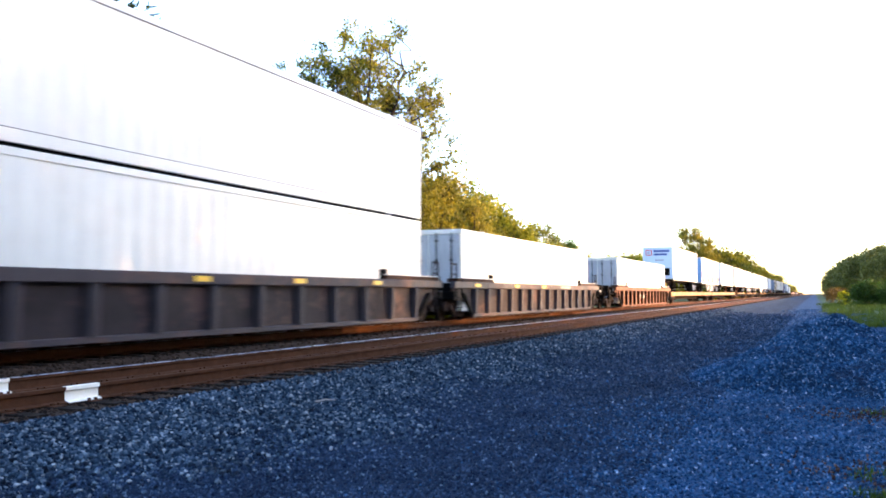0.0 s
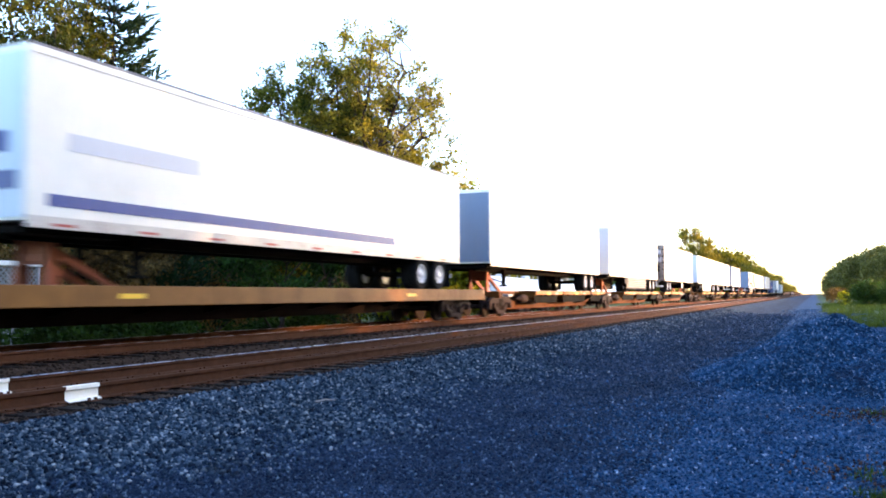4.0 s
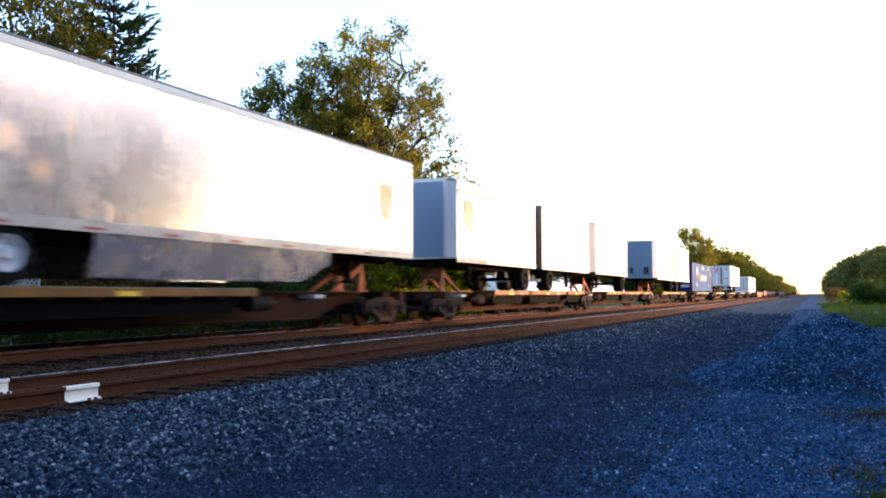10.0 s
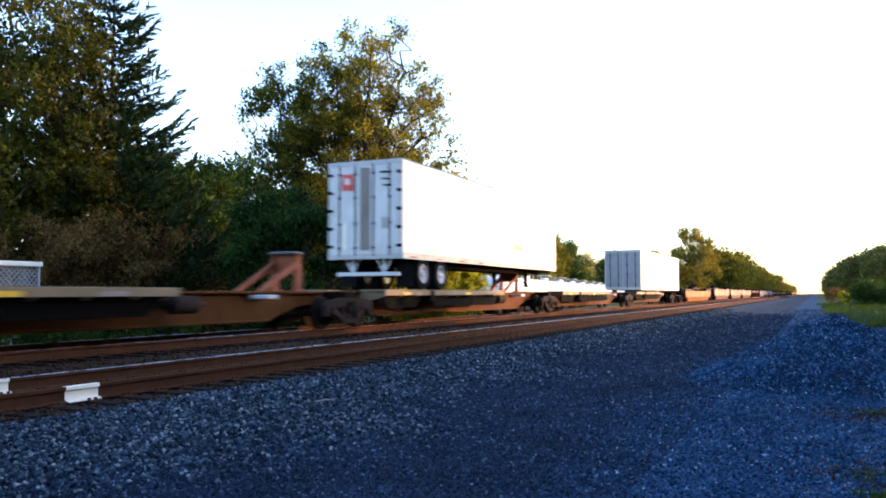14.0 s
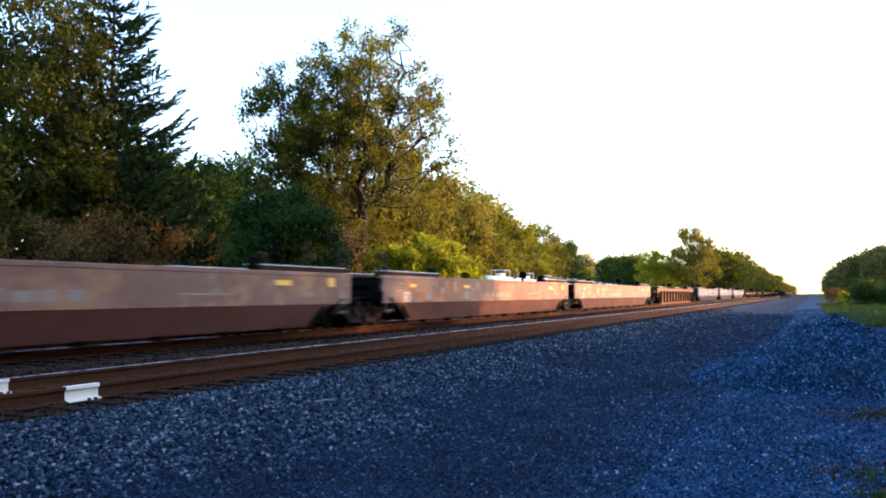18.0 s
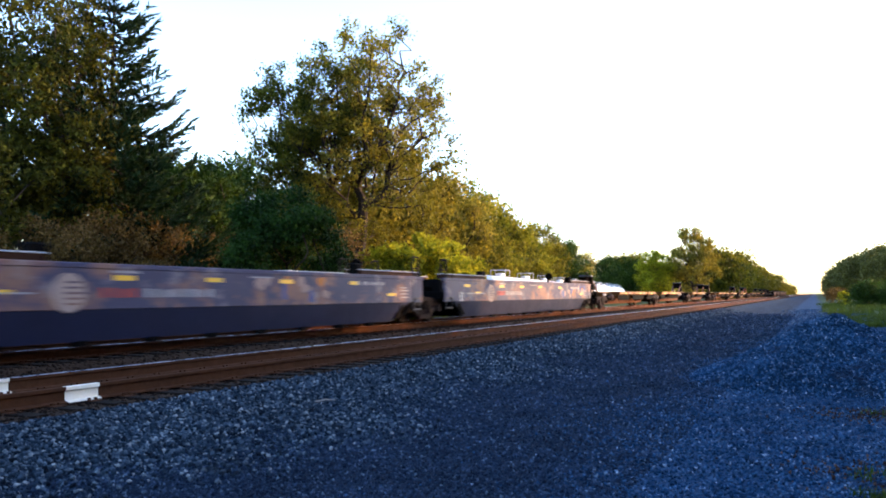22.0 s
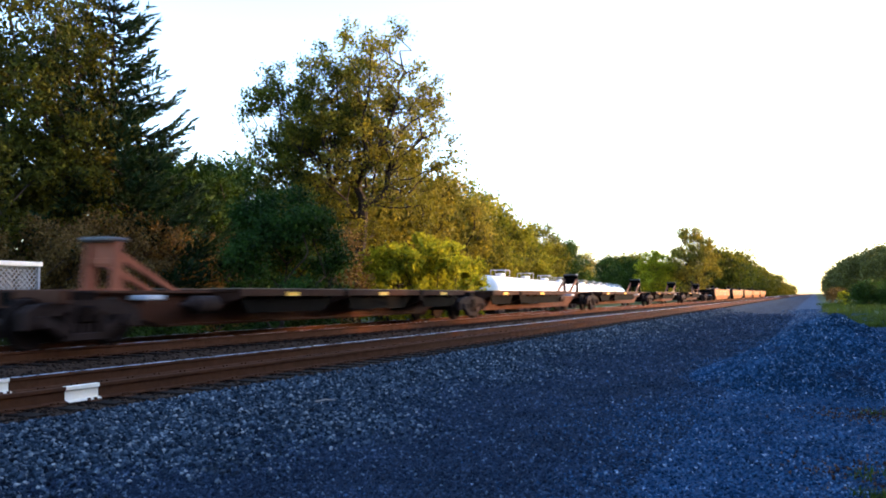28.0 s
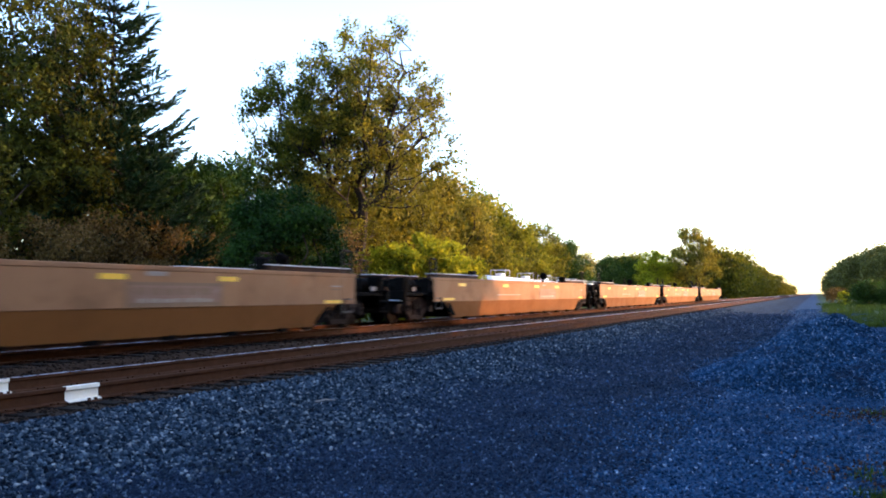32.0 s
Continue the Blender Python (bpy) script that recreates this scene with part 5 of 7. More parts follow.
def couplers(parent, L, both=(True, True), ext=(0.0, 0.0)):
    for on, y0, y1 in ((both[0], -0.75 - ext[0], 0.35), (both[1], L - 0.35, L + 0.75 + ext[1])):
        if on:
            part("coupler", Geo().box(-0.14, 0.14, y0, y1, 0.72, 0.98, 0.03), M["dark"], parent)
            ye = y0 + 0.6 if y0 < 0 else y1 - 0.6
            g = Geo()
            g.tube((-0.7, ye, 0.78), (-0.45, ye, 0.35), 0.03, None, 6).tube((-0.45, ye, 0.35), (-0.25, ye, 0.3), 0.03, None, 6)
            part("air_hose", g, M["tyre"], parent)


def well_ends(car, L, top, mats, trucks, low_deck, walk_rail, ext=(0.3, 0.3)):
    """Decks over the trucks, ladders, walkways and grab irons at both ends of a well car."""
    for e in (0, 1):
        f = (lambda a: a) if e == 0 else (lambda a: L - a)

        def sp(a, b):
            return (min(f(a), f(b)), max(f(a), f(b)))

        g = Geo().box(-0.35, 0.35, *sp(0.1, 3.0), 0.62, 1.0, 0.03)
        g.prism([(f(0.3), 1.0), (f(0.3), low_deck), (f(3.0), low_deck), (f(3.2), 1.0)], "x", -1.2, 1.2)
        part("end_deck", g, M["dark"], car)
        part("end_sill", Geo().box(-1.42, 1.42, *sp(0.12, 0.3), 0.72, 1.0, 0.02), M["dark"], car)
        g = Geo().prism([(f(2.6), top - 0.03), (f(2.7), top - 0.03), (f(3.35), 0.2), (f(3.2), 0.2)], "x", -1.28, 1.28)
        part("bulkhead", g, M["dark"], car)
        for s in (1, -1):
            part("bulkhead_post", Geo().box(s * 0.9 - 0.2, s * 0.9 + 0.2, *sp(0.75, 0.85), 0.95, top - 0.04), M["dark"], car)
        part("bulkhead_header", Geo().box(-0.7, 0.7, *sp(0.75, 0.82), top - 0.3, top - 0.04), M["dark"], car)
        if e == 1:
            g = Geo().box(-0.95, -0.85, *sp(0.3, 0.4), 0.95, top + 0.5, 0.01).tube((-0.9, f(0.2), top + 0.45), (-0.9, f(0.28), top + 0.4), 0.2, None, 14)
            part("handbrake", g, M["dark"], car)
        for s in (1, -1):
            g = Geo()
            for zz in np.arange(0.45, top - 0.1, 0.33):
                g.tube((s * 1.43, f(0.35), zz), (s * 1.43, f(0.8), zz), 0.02, None, 6)
            for yq in (0.35, 0.8):
                g.tube((s * 1.43, f(yq), 0.4), (s * 1.43, f(yq), top + 0.15), 0.02, None, 6)
            part("ladder", g, M[walk_rail], car)
        for s in (1, -1):
            g = Geo().box(s * 1.21 - 0.21, s * 1.21 + 0.21, *sp(0.5, 4.0), top - 0.02, top + 0.115, 0.01)
            w = part("walkway", g, M["deck_brown"], car, "brown raised walkway along the top")
            # pale strip paints the walkway's sunlit top edge
            part("tread", Geo().box(s * 1.21 - 0.22, s * 1.21 + 0.22, *sp(0.48, 4.02), top + 0.117, top + 0.14, 0.004), M["ghost"], w, "walkway top strip, pale for its lit edge")
        q = ext[e]
        if q > 0.5:
            part("end_platform", Geo().box(-1.3, 1.3, *sp(-q, 0.3), 0.86, 0.96, 0.015).box(-0.4, 0.4, *sp(-q, 0.3), 0.6, 0.88, 0.02), M["dark"], car)
            part("end_beam", Geo().box(-1.4, 1.4, *sp(-q - 0.02, -q + 0.14), 0.62, 1.02, 0.02), M["dark"], car)
            g = Geo().lathe([(f(-0.25), 0.03), (f(-0.3), 0.2), (f(-q + 0.3), 0.2), (f(-q + 0.25), 0.03)], 14, "y", (0.85, 0, 1.18))
            part("air_reservoir", g, M["dark"], car)
            part("valve_box", Geo().box(0.95, 1.28, *sp(-q + 0.12, -q + 0.5), 0.98, 1.42, 0.03), M["dark"], car)
            for s in (1, -1):
                g = Geo()
                for yq in (-q + 0.05, -0.12):
                    g.tube((s * 1.38, f(yq), 0.35), (s * 1.38, f(yq), top - 0.02), 0.028, None, 6)
                for zz in np.arange(0.42, top - 0.1, 0.3):
                    g.tube((s * 1.38, f(-q + 0.05), zz), (s * 1.38, f(-q + 0.5), zz), 0.02, None, 6)
                g.tube((s * 1.38, f(-q + 0.5), 0.35), (s * 1.38, f(-q + 0.5), 1.3), 0.02, None, 6)
                g.tube((s * 1.38, f(-q + 0.05), top - 0.04), (s * 1.38, f(0.1), top - 0.04), 0.025, None, 6)
                part("corner_ladder", g, M["dark"], car)
            part("placard", Geo().box(1.29, 1.31, *sp(-q + 0.62, -q + 0.9), 1.0, 1.12), M["tag_pale"], car, "small pale placard")
            part("uncoupling_lever", Geo().tube((-1.3, f(-q - 0.1), 0.78), (1.3, f(-q - 0.1), 0.72), 0.018, None, 6), M["ghost"], car)
        for s in (1, -1):
            part("bulkhead_leg", Geo().prism([(f(0.95), 0.95), (f(1.15), 0.95), (f(2.0), 0.2), (f(1.75), 0.2)], "x", s * 1.38 - 0.03, s * 1.38 + 0.03), M["dark"], car)
        for s in (1, -1):
            g = Geo()
            for yq in (0.2, 0.62):
                g.tube((s * 1.3, f(yq), 0.8), (s * 1.3, f(yq), top + 0.62), 0.028, None, 6)
            g.tube((s * 1.3, f(0.2), top + 0.6), (s * 1.3, f(0.62), top + 0.6), 0.028, None, 6)
            g.tube((s * 1.3, f(0.2), top + 0.25), (s * 1.3, f(0.62), top + 0.25), 0.022, None, 6)
            part("end_railing", g, M["truck_brown"], car, "grimy handrail at the car's end")
        g = Geo().box(1.1, 1.35, *sp(3.75, 4.15), top - 0.02, top + 0.3, 0.04)
        part("brake_stand", g, M["dark"], car)
    for y in trucks:
        truck(car, y)
    couplers(car, L, (True, True), ext)


def ribbed_well(u0, u1, label, paint, ribs=13, tags=(), group="ribbed well cars", ext=(0.3, 0.3)):
    """A container well car with outside posts under a heavy top chord."""
    L = u1 - u0
    car = rides(thing("well_car", label, "well car", group), u0)
    top = 1.34
    w0, w1 = 2.3, L - 2.3
    # rusty cars get ribs coloured as if in shadow
    rib = Geo().prism([(0, 0.14), (0.13, 0.2), (0.16, 1.1), (0, 1.1)], "y", -0.08, 0.08).mesh("rib", M["rib_shade" if paint == "well_rust" else paint])
    for s in (1, -1):
        part("top_chord", Geo().box(s * 1.36 - 0.09, s * 1.36 + 0.09, 0.15, L - 0.15, top - 0.23, top, 0.015), M[paint], car)
        poly = [(w0 - 0.4, 0.14), (w1 + 0.4, 0.14), (w1 + 0.9, 0.62), (L - 0.3, 0.72), (L - 0.3, top - 0.2), (0.3, top - 0.2), (0.3, 0.72), (w0 - 0.9, 0.62)]
        # grey cars' sheet is darker than the ribs, as if shadowed by them
        part("side_sheet", Geo().prism(poly, "x", s * 1.3 - 0.02, s * 1.3 + 0.02), M["well_rust" if paint == "well_rust" else "sheet_grey"], car)
        part("bottom_chord", Geo().box(s * 1.34 - 0.07, s * 1.34 + 0.07, w0 - 0.4, w1 + 0.4, 0.08, 0.2, 0.015), M[paint], car)
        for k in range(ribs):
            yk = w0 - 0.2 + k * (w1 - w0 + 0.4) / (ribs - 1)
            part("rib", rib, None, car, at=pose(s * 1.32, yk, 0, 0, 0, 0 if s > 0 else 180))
    beam = shared("floor_beam", lambda: Geo().box(-1.3, 1.3, -0.12, 0.12, 0.13, 0.25).mesh("floor_beam", M["dark"]))
    for k in range(9):
        part("floor_beam", beam, None, car, at=pose(0, w0 + k * (w1 - w0) / 8, 0))
    well_ends(car, L, top, (paint,), (-0.5 if ext[0] > 0.8 else 1.35, L - 0.5 if ext[1] > 0.8 else L - 1.35), 0.95, "dark", ext)
    for t in tags:
        mark(car, *t)
    return car


def smooth_well(u0, u1, label, upper, lower, trucks, tags=(), figures=None, group="smooth-sided well cars", top=1.45, fold=0.66, ext=(0.3, 0.3)):
    """A container well car with plain deep sides that fold inwards below."""
    L = u1 - u0
    car = rides(thing("well_car", label, "well car", group), u0)
    for s in (1, -1):
        part("upper_side", Geo().box(s * 1.41 - 0.03, s * 1.41 + 0.03, 0.2, L - 0.2, fold, top - 0.09, 0.008), M[upper], car)
        part("top_chord", Geo().box(s * 1.40 - 0.07, s * 1.40 + 0.055, 0.15, L - 0.15, top - 0.1, top, 0.015), M[upper], car)
        n0, n1 = 2.0, L - 2.0
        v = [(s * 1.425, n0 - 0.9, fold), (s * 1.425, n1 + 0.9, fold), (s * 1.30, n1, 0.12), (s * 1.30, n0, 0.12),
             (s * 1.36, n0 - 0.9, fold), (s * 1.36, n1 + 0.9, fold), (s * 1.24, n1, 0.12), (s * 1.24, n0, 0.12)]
        # below the fold the side has a darker colour than above
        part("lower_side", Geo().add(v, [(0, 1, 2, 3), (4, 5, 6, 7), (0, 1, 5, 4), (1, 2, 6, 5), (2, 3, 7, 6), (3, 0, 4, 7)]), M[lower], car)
        foot = shared("foot", lambda: Geo().box(-0.07, 0.07, -0.14, 0.14, 0.04, 0.13).mesh("bottom_foot", M["dark"]))
        for k in range(8):
            part("bottom_foot", foot, None, car, at=pose(s * 1.25, 3.2 + k * (L - 6.4) / 7, 0))
        for e in (0.32, L - 0.92):
            part("corner_plate", Geo().box(s * 1.44 - 0.012, s * 1.44 + 0.012, e, e + 0.6, 0.8, top - 0.12, 0.005), M[upper], car)
            g = Geo().tube((s * 1.43, e + 0.3 + (0.55 if e < 1 else -0.55) * 0, 0.8), (s * 1.43, e + (1.35 if e < 1 else -0.75), 0.2), 0.03, None, 6)
            part("end_brace", g, M["dark"], car)
    beam = shared("floor_beam", lambda: Geo().box(-1.3, 1.3, -0.12, 0.12, 0.13, 0.25).mesh("floor_beam", M["dark"]))
    for k in range(9):
        part("floor_beam", beam, None, car, at=pose(0, 2.2 + k * (L - 4.4) / 8, 0))
    well_ends(car, L, top, (upper,), trucks, 0.95, "walk_plate", ext)
    for t in tags:
        mark(car, *t)
    for f in figures or ():
        words(car, *f)
    return car


def spray(parent, seed, y0, y1, z0, z1, keys, n):
    """Worn sprayed shapes on a car's side, thin patches of paint with uneven outlines."""
    rng = random.Random(seed)
    for k in range(n):
        y = y0 + (y1 - y0) * (k + rng.random()) / n
        z, w, h = rng.uniform(z0, z1), rng.uniform(0.1, 0.34), rng.uniform(0.06, 0.3)
        pts = []
        for i in range(9):
            a = 2 * math.pi * i / 9
            r = rng.uniform(0.6, 1.1)
            pts.append((y + w * r * math.cos(a), min(z1 + 0.03, max(z0 - 0.03, z + h * r * math.sin(a)))))
        x = 1.44 if min(q for _, q in pts) > 0.68 else None
        if x:
            part("sprayed_patch", Geo().prism(pts, "x", x - 0.006, x + 0.0015 + 0.0008 * (k % 3)), M[keys[k % len(keys)]], parent)


def hitch(parent, y, toward, paint, top=2.02):
    """A trailer hitch: stand, plate and a diagonal strut that leans towards +y or -y."""
    g = Geo()
    for s in (1, -1):
        g.prism([(y - 0.17, 0.98), (y + 0.17, 0.98), (y + 0.08, top - 0.08), (y - 0.08, top - 0.08)], "x", s * 0.36 - 0.04, s * 0.36 + 0.04)
    g.box(-0.32, 0.32, y - 0.03, y + 0.03, 1.45, top - 0.1)
    g.box(-0.36, 0.36, y - 0.06, y + 0.06, 1.5, 1.62, 0.01)
    for s in (1, -1):
        g.box(s * 0.36 - 0.09, s * 0.36 + 0.09, y - 0.26, y + 0.26, 0.97, 1.03, 0.01)
    st = part("hitch", g, M[paint], parent, "steel trailer hitch stand")
    part("hitch_plate", Geo().box(-0.38, 0.38, y - 0.26, y + 0.26, top - 0.09, top, 0.03), M["plate_steel"], st, "worn grey coupler plate")
    g = Geo()
    e = y + toward * 1.7
    for s in (1, -1):
        g.prism([(y, top - 0.22), (y, top - 0.4), (e - toward * 0.24, 0.98), (e, 0.98)], "x", s * 0.34 - 0.045, s * 0.34 + 0.045)
    part("strut", g, M["rust_orange" if paint == "rust_orange" else "strut_brown"], st)


def spine_car(trucks, hitches, label, paint="spine_tan", platform="deck_yellow", hpaint="rust_orange", group="spine cars", extra=(), first=None):
    """An articulated spine car: a centre beam on trucks shared between units, side platforms and hitches."""
    u0 = trucks[0]
    car = rides(thing("spine_car", label, "spine car", group), u0)
    ts = [t - u0 for t in trucks]
    for a, b in zip(ts, ts[1:]):
        L = b - a
        poly = [(a + 0.1, 0.98), (b - 0.1, 0.98), (b - 0.1, 0.68), (b - 1.4, 0.6), (b - 2.6, 0.28), (a + 2.6, 0.28), (a + 1.4, 0.6), (a + 0.1, 0.68)]
        g = Geo().prism(poly, "x", -0.36, 0.36)
        g.box(-0.5, 0.5, a + 0.4, b - 0.4, 0.93, 0.99, 0.01).box(-0.44, 0.44, a + 2.6, b - 2.6, 0.25, 0.3, 0.01)
        beam = part("spine_beam", g, M[paint], car, "fish-bellied centre beam")
        back = any(a + u0 - 1.0 < t < a + u0 + 3.2 and d > 0 for t, d in hitches)
        deck = ((a + 3.9, a + 8.2), (a + 8.4, b - 4.9), (b - 4.65, b - 1.3)) if back else ((a + 1.5, a + 4.65), (a + 4.9, a + 11.6))
        for y0, y1 in deck:
            for s in (1, -1):
                x0, x1 = (0.55, 1.3) if s > 0 else (-1.3, -0.55)
                g = Geo().box(x0, x1, y0, y1, 0.99, 1.03, 0.01)
                g.box(s * 1.29 - 0.03, s * 1.29 + 0.03, y0, y1, 0.87, 1.035, 0.008)
                for k in range(int((y1 - y0) / 1.1) + 1):
                    yk = y0 + 0.15 + k * 1.1
                    if yk < y1:
                        g.prism([(s * 0.36, 0.98), (s * 1.27, 0.98), (s * 1.27, 0.84), (s * 0.36, 0.6)], "y", yk - 0.03, yk + 0.03)
                p = part("platform", g, M[platform], beam)
                if s > 0:
                    mark(p, 1.32, y0 + (y1 - y0) * 0.4, y0 + (y1 - y0) * 0.4 + 0.5, 0.88, 0.97, "yellow", "yellow reflector plate")
                    if len(ts) < 6 or platform == "deck_pale":
                        mark(p, 1.32, y0 + (y1 - y0) * 0.7, y0 + (y1 - y0) * 0.8, 0.88, 0.97, "tag_pale")
                # black panel added for the deep shade below the platform
                zl = 0.5
                part("platform_shade_panel", Geo().prism([(y0 + 0.1, 0.98), (y1 - 0.1, 0.98), (y1 - 0.7, zl), (y0 + 0.5, zl)], "x", s * 1.12 - 0.02, s * 1.12 + 0.02), M["dark"], beam)
                part("deck_plate", Geo().box(x0, x1 + 0.0 if s > 0 else x1, y0, y1, 1.034, 1.05), M["deck_wood"], p)
        ym = b - 4.78 if back else a + 4.78
        for s in (1, -1):
            g = Geo().prism([(s * 0.36, 0.98), (s * 1.34, 1.02), (s * 1.34, 0.72), (s * 0.7, 0.45), (s * 0.36, 0.4)], "y", ym - 0.14, ym + 0.14)
            part("cross_bearer", g, M["frame_brown"], beam)
        for s in (1, -1):
            yc, dr = (a + 3.7, -1) if back else (a + 11.8, 1)
            g = Geo().lathe([(yc, 0.03), (yc + dr * 0.05, 0.19), (yc + dr * 0.7, 0.19), (yc + dr * 0.8, 0.1), (yc + dr * 1.1, 0.03)], 14, "y", (s * 0.85, 0, 0.7))
            g.box(s * 0.6 - 0.25, s * 0.6 + 0.25, min(yc + dr * 0.2, yc + dr * 0.5), max(yc + dr * 0.2, yc + dr * 0.5), 0.62, 0.8, 0.02)
            part("brake_cylinder", g, M["truck_brown"], beam, "grimy steel brake cylinder")
            ys = a + 1.9 if back else b - 3.2
            part("side_step", Geo().box(s * 0.62 - 0.25, s * 0.62 + 0.25, ys - 0.25, ys + 0.25, 0.8, 0.9, 0.02), M["ghost"], beam, "small pale step")
    for t in ts:
        truck(car, t)
        part("bolster", Geo().box(-1.1, 1.1, t - 0.25, t + 0.25, 0.72, 0.98, 0.03), M["frame_brown"], car)
    for t, d in hitches:
        hitch(car, t - u0, d, first if first and t == hitches[0][0] else hpaint)
    for y0, y1 in extra:
        for s in (1, -1):
            part("container_pedestal", Geo().box(s * 1.15 - 0.14, s * 1.15 + 0.14, y0 - u0, y1 - u0, 1.04, 1.16, 0.02), M["frame_brown"], car)
    couplers(car, ts[-1], (True, True))
    for y in (0.0, ts[-1]):
        sg = -1 if y == 0 else 1
        g = Geo().box(-1.3, 1.3, min(y + sg * 0.5, y + sg * 0.7), max(y + sg * 0.5, y + sg * 0.7), 0.75, 1.0, 0.02).box(-0.35, 0.35, min(y, y + sg * 0.7), max(y, y + sg * 0.7), 0.68, 0.98, 0.02)
        part("end_sill", g, M[paint], car)
    return car


def flat_car(u0, u1, hitches, label, trucks):
    L = u1 - u0
    car = rides(thing("flat_car", label, "flat car", "long trailer flat cars"), u0)
    part("deck", Geo().box(-1.3, 1.3, 0, L, 0.98, 1.05, 0.01), M["deck_wood"], car)
    for s in (1, -1):
        g = Geo().box(s * 1.29 - 0.04, s * 1.29 + 0.04, 0, L, 0.70, 1.07, 0.012)
        part("side_sill", g, M["deck_yellow"], car)
        for k in range(8):
            yk = 1.5 + k * (L - 3) / 7.3
            if s > 0 and k % 3 == 0:
                mark(car, 1.334, yk, yk + 0.6, 0.84, 0.93, "yellow")
        for k in range(14):
            yk = 2.0 + k * (L - 4) / 13
            part("cross_bearer", Geo().prism([(s * 0.3, 0.98), (s * 1.25, 0.98), (s * 1.25, 0.74), (s * 0.3, 0.5)], "y", yk - 0.04, yk + 0.04), M["dark"], car)
    poly = [(0.2, 0.98), (L - 0.2, 0.98), (L - 0.2, 0.7), (L - 4, 0.62), (L - 6, 0.35), (6, 0.35), (4, 0.62), (0.2, 0.7)]
    part("centre_sill", Geo().prism(poly, "x", -0.33, 0.33), M["frame_brown"], car)
    for t in trucks:
        truck(car, t)
    for y, d in hitches:
        hitch(car, y - u0, d, "rust_orange")
    couplers(car, L)
    return car
# the order of the train, u in metres along the line at the start
DW = "door_white"


def build_train():
    # double stack in a grey ribbed well, then two single containers in wells
    ribbed_well(3.6, 24.8, "grey ribbed container well car with yellow reflectors", "well_grey", 12, [(1.46, a, a + 0.45, 1.17, 1.28, "yellow") for a in (9.2, 12.6, 16.4)], ext=(0.3, 0.2))
    steel_container(6.2, 23.3, 0.3, "white corrugated container in a grey well car", "white")
    steel_container(6.2, 23.3, 3.25, "white corrugated container stacked on another", "white")
    ribbed_well(25.5, 46.3, "grey-brown ribbed container well car", "well_grey", 14, [(1.46, a, a + 0.5, 1.17, 1.28, "yellow") for a in (2.0, 6.3, 10.0)] + [(1.46, 13, 14.6, 1.16, 1.28, "tag_pale")], ext=(0.2, 1.5))
    steel_container(26.6, 44.1, 0.3, "white container with doors in a grey well car", "white", True)
    ribbed_well(50.4, 71.7, "rusty brown ribbed container well car", "well_rust", 14, [(1.34, 8.4, 10.6, 0.6, 0.85, "tag_pale")], ext=(1.5, 0.2))
    steel_container(51.7, 69.4, 0.3, "white container with doors in a brown well car", "white", True)
    # long trailer flats
    flat_car(72.6, 102.9, [(75.3, 1), (95.4, 1)], "long ochre trailer flat car with worn deck", (2.2, 28.0))
    flat_car(103.6, 134.2, [(115.8, 1)], "long ochre trailer flat car with worn deck", (2.4, 28.4))
    box_trailer(74.0, 90.0, "white refrigerated trailer with dark lettering on its nose", "white", "pale_front", zt=5.05, zb=2.1, marks=[
        ("end", -0.02, -1.06, -0.5, 4.27, 4.76, "red"), ("end", -0.03, -0.98, -0.58, 4.35, 4.68, "pale_front"), ("end", -0.034, -0.88, -0.7, 4.42, 4.6, "sign_grey"), ("end", -0.02, -0.36, 1.0, 4.56, 4.76, "navy"),
        ("end", -0.02, -0.36, 0.8, 4.27, 4.45, "navy"), ("end", -0.02, -0.25, 0.5, 3.78, 3.92, "sign_grey"), ("end", -0.02, 0.0, 0.38, 3.0, 3.4, "sign_grey"),
        ("end", -0.02, 0.0, 0.4, 2.2, 2.72, "dark"), ("end", -0.02, 0.55, 1.0, 2.5, 3.15, "dark")])
    box_trailer(94.1, 111.3, "polished aluminium trailer with a blue nose", "silver", "blue_front", skirt=(4.2, 12.4, "silver"), rail="silver_dull", roof="silver_dull",
                marks=[("end", -0.02, -0.1, 0.3, 2.5, 2.75, "ghost"), ("end", -0.02, 0.5, 0.8, 2.45, 2.65, "dark")], zt=4.9)
    box_trailer(114.5, 131.8, "white trailer with a blue stripe along its side", "white", "pale_front", marks=[("side", 1.306, 0.4, 12.5, 2.35, 2.55, "navy"), ("side", 1.306, 0.8, 4.0, 3.3, 3.6, "ghost"),
                ("end", -0.02, -1.1, 1.1, 2.6, 2.9, "navy"), ("end", -0.02, -0.9, 0.9, 3.2, 3.55, "navy")], zt=4.95)
    # first spine car
    spine_car([136.5, 155.0, 173.4, 192.0], [(136.9, 1), (156.8, 1), (190.6, -1)], "articulated ochre spine car with trailers", "spine_tan", "deck_yellow")
    box_trailer(134.9, 152.2, "white trailer with upright side posts", "white", "slate_front", ribs=0.6)
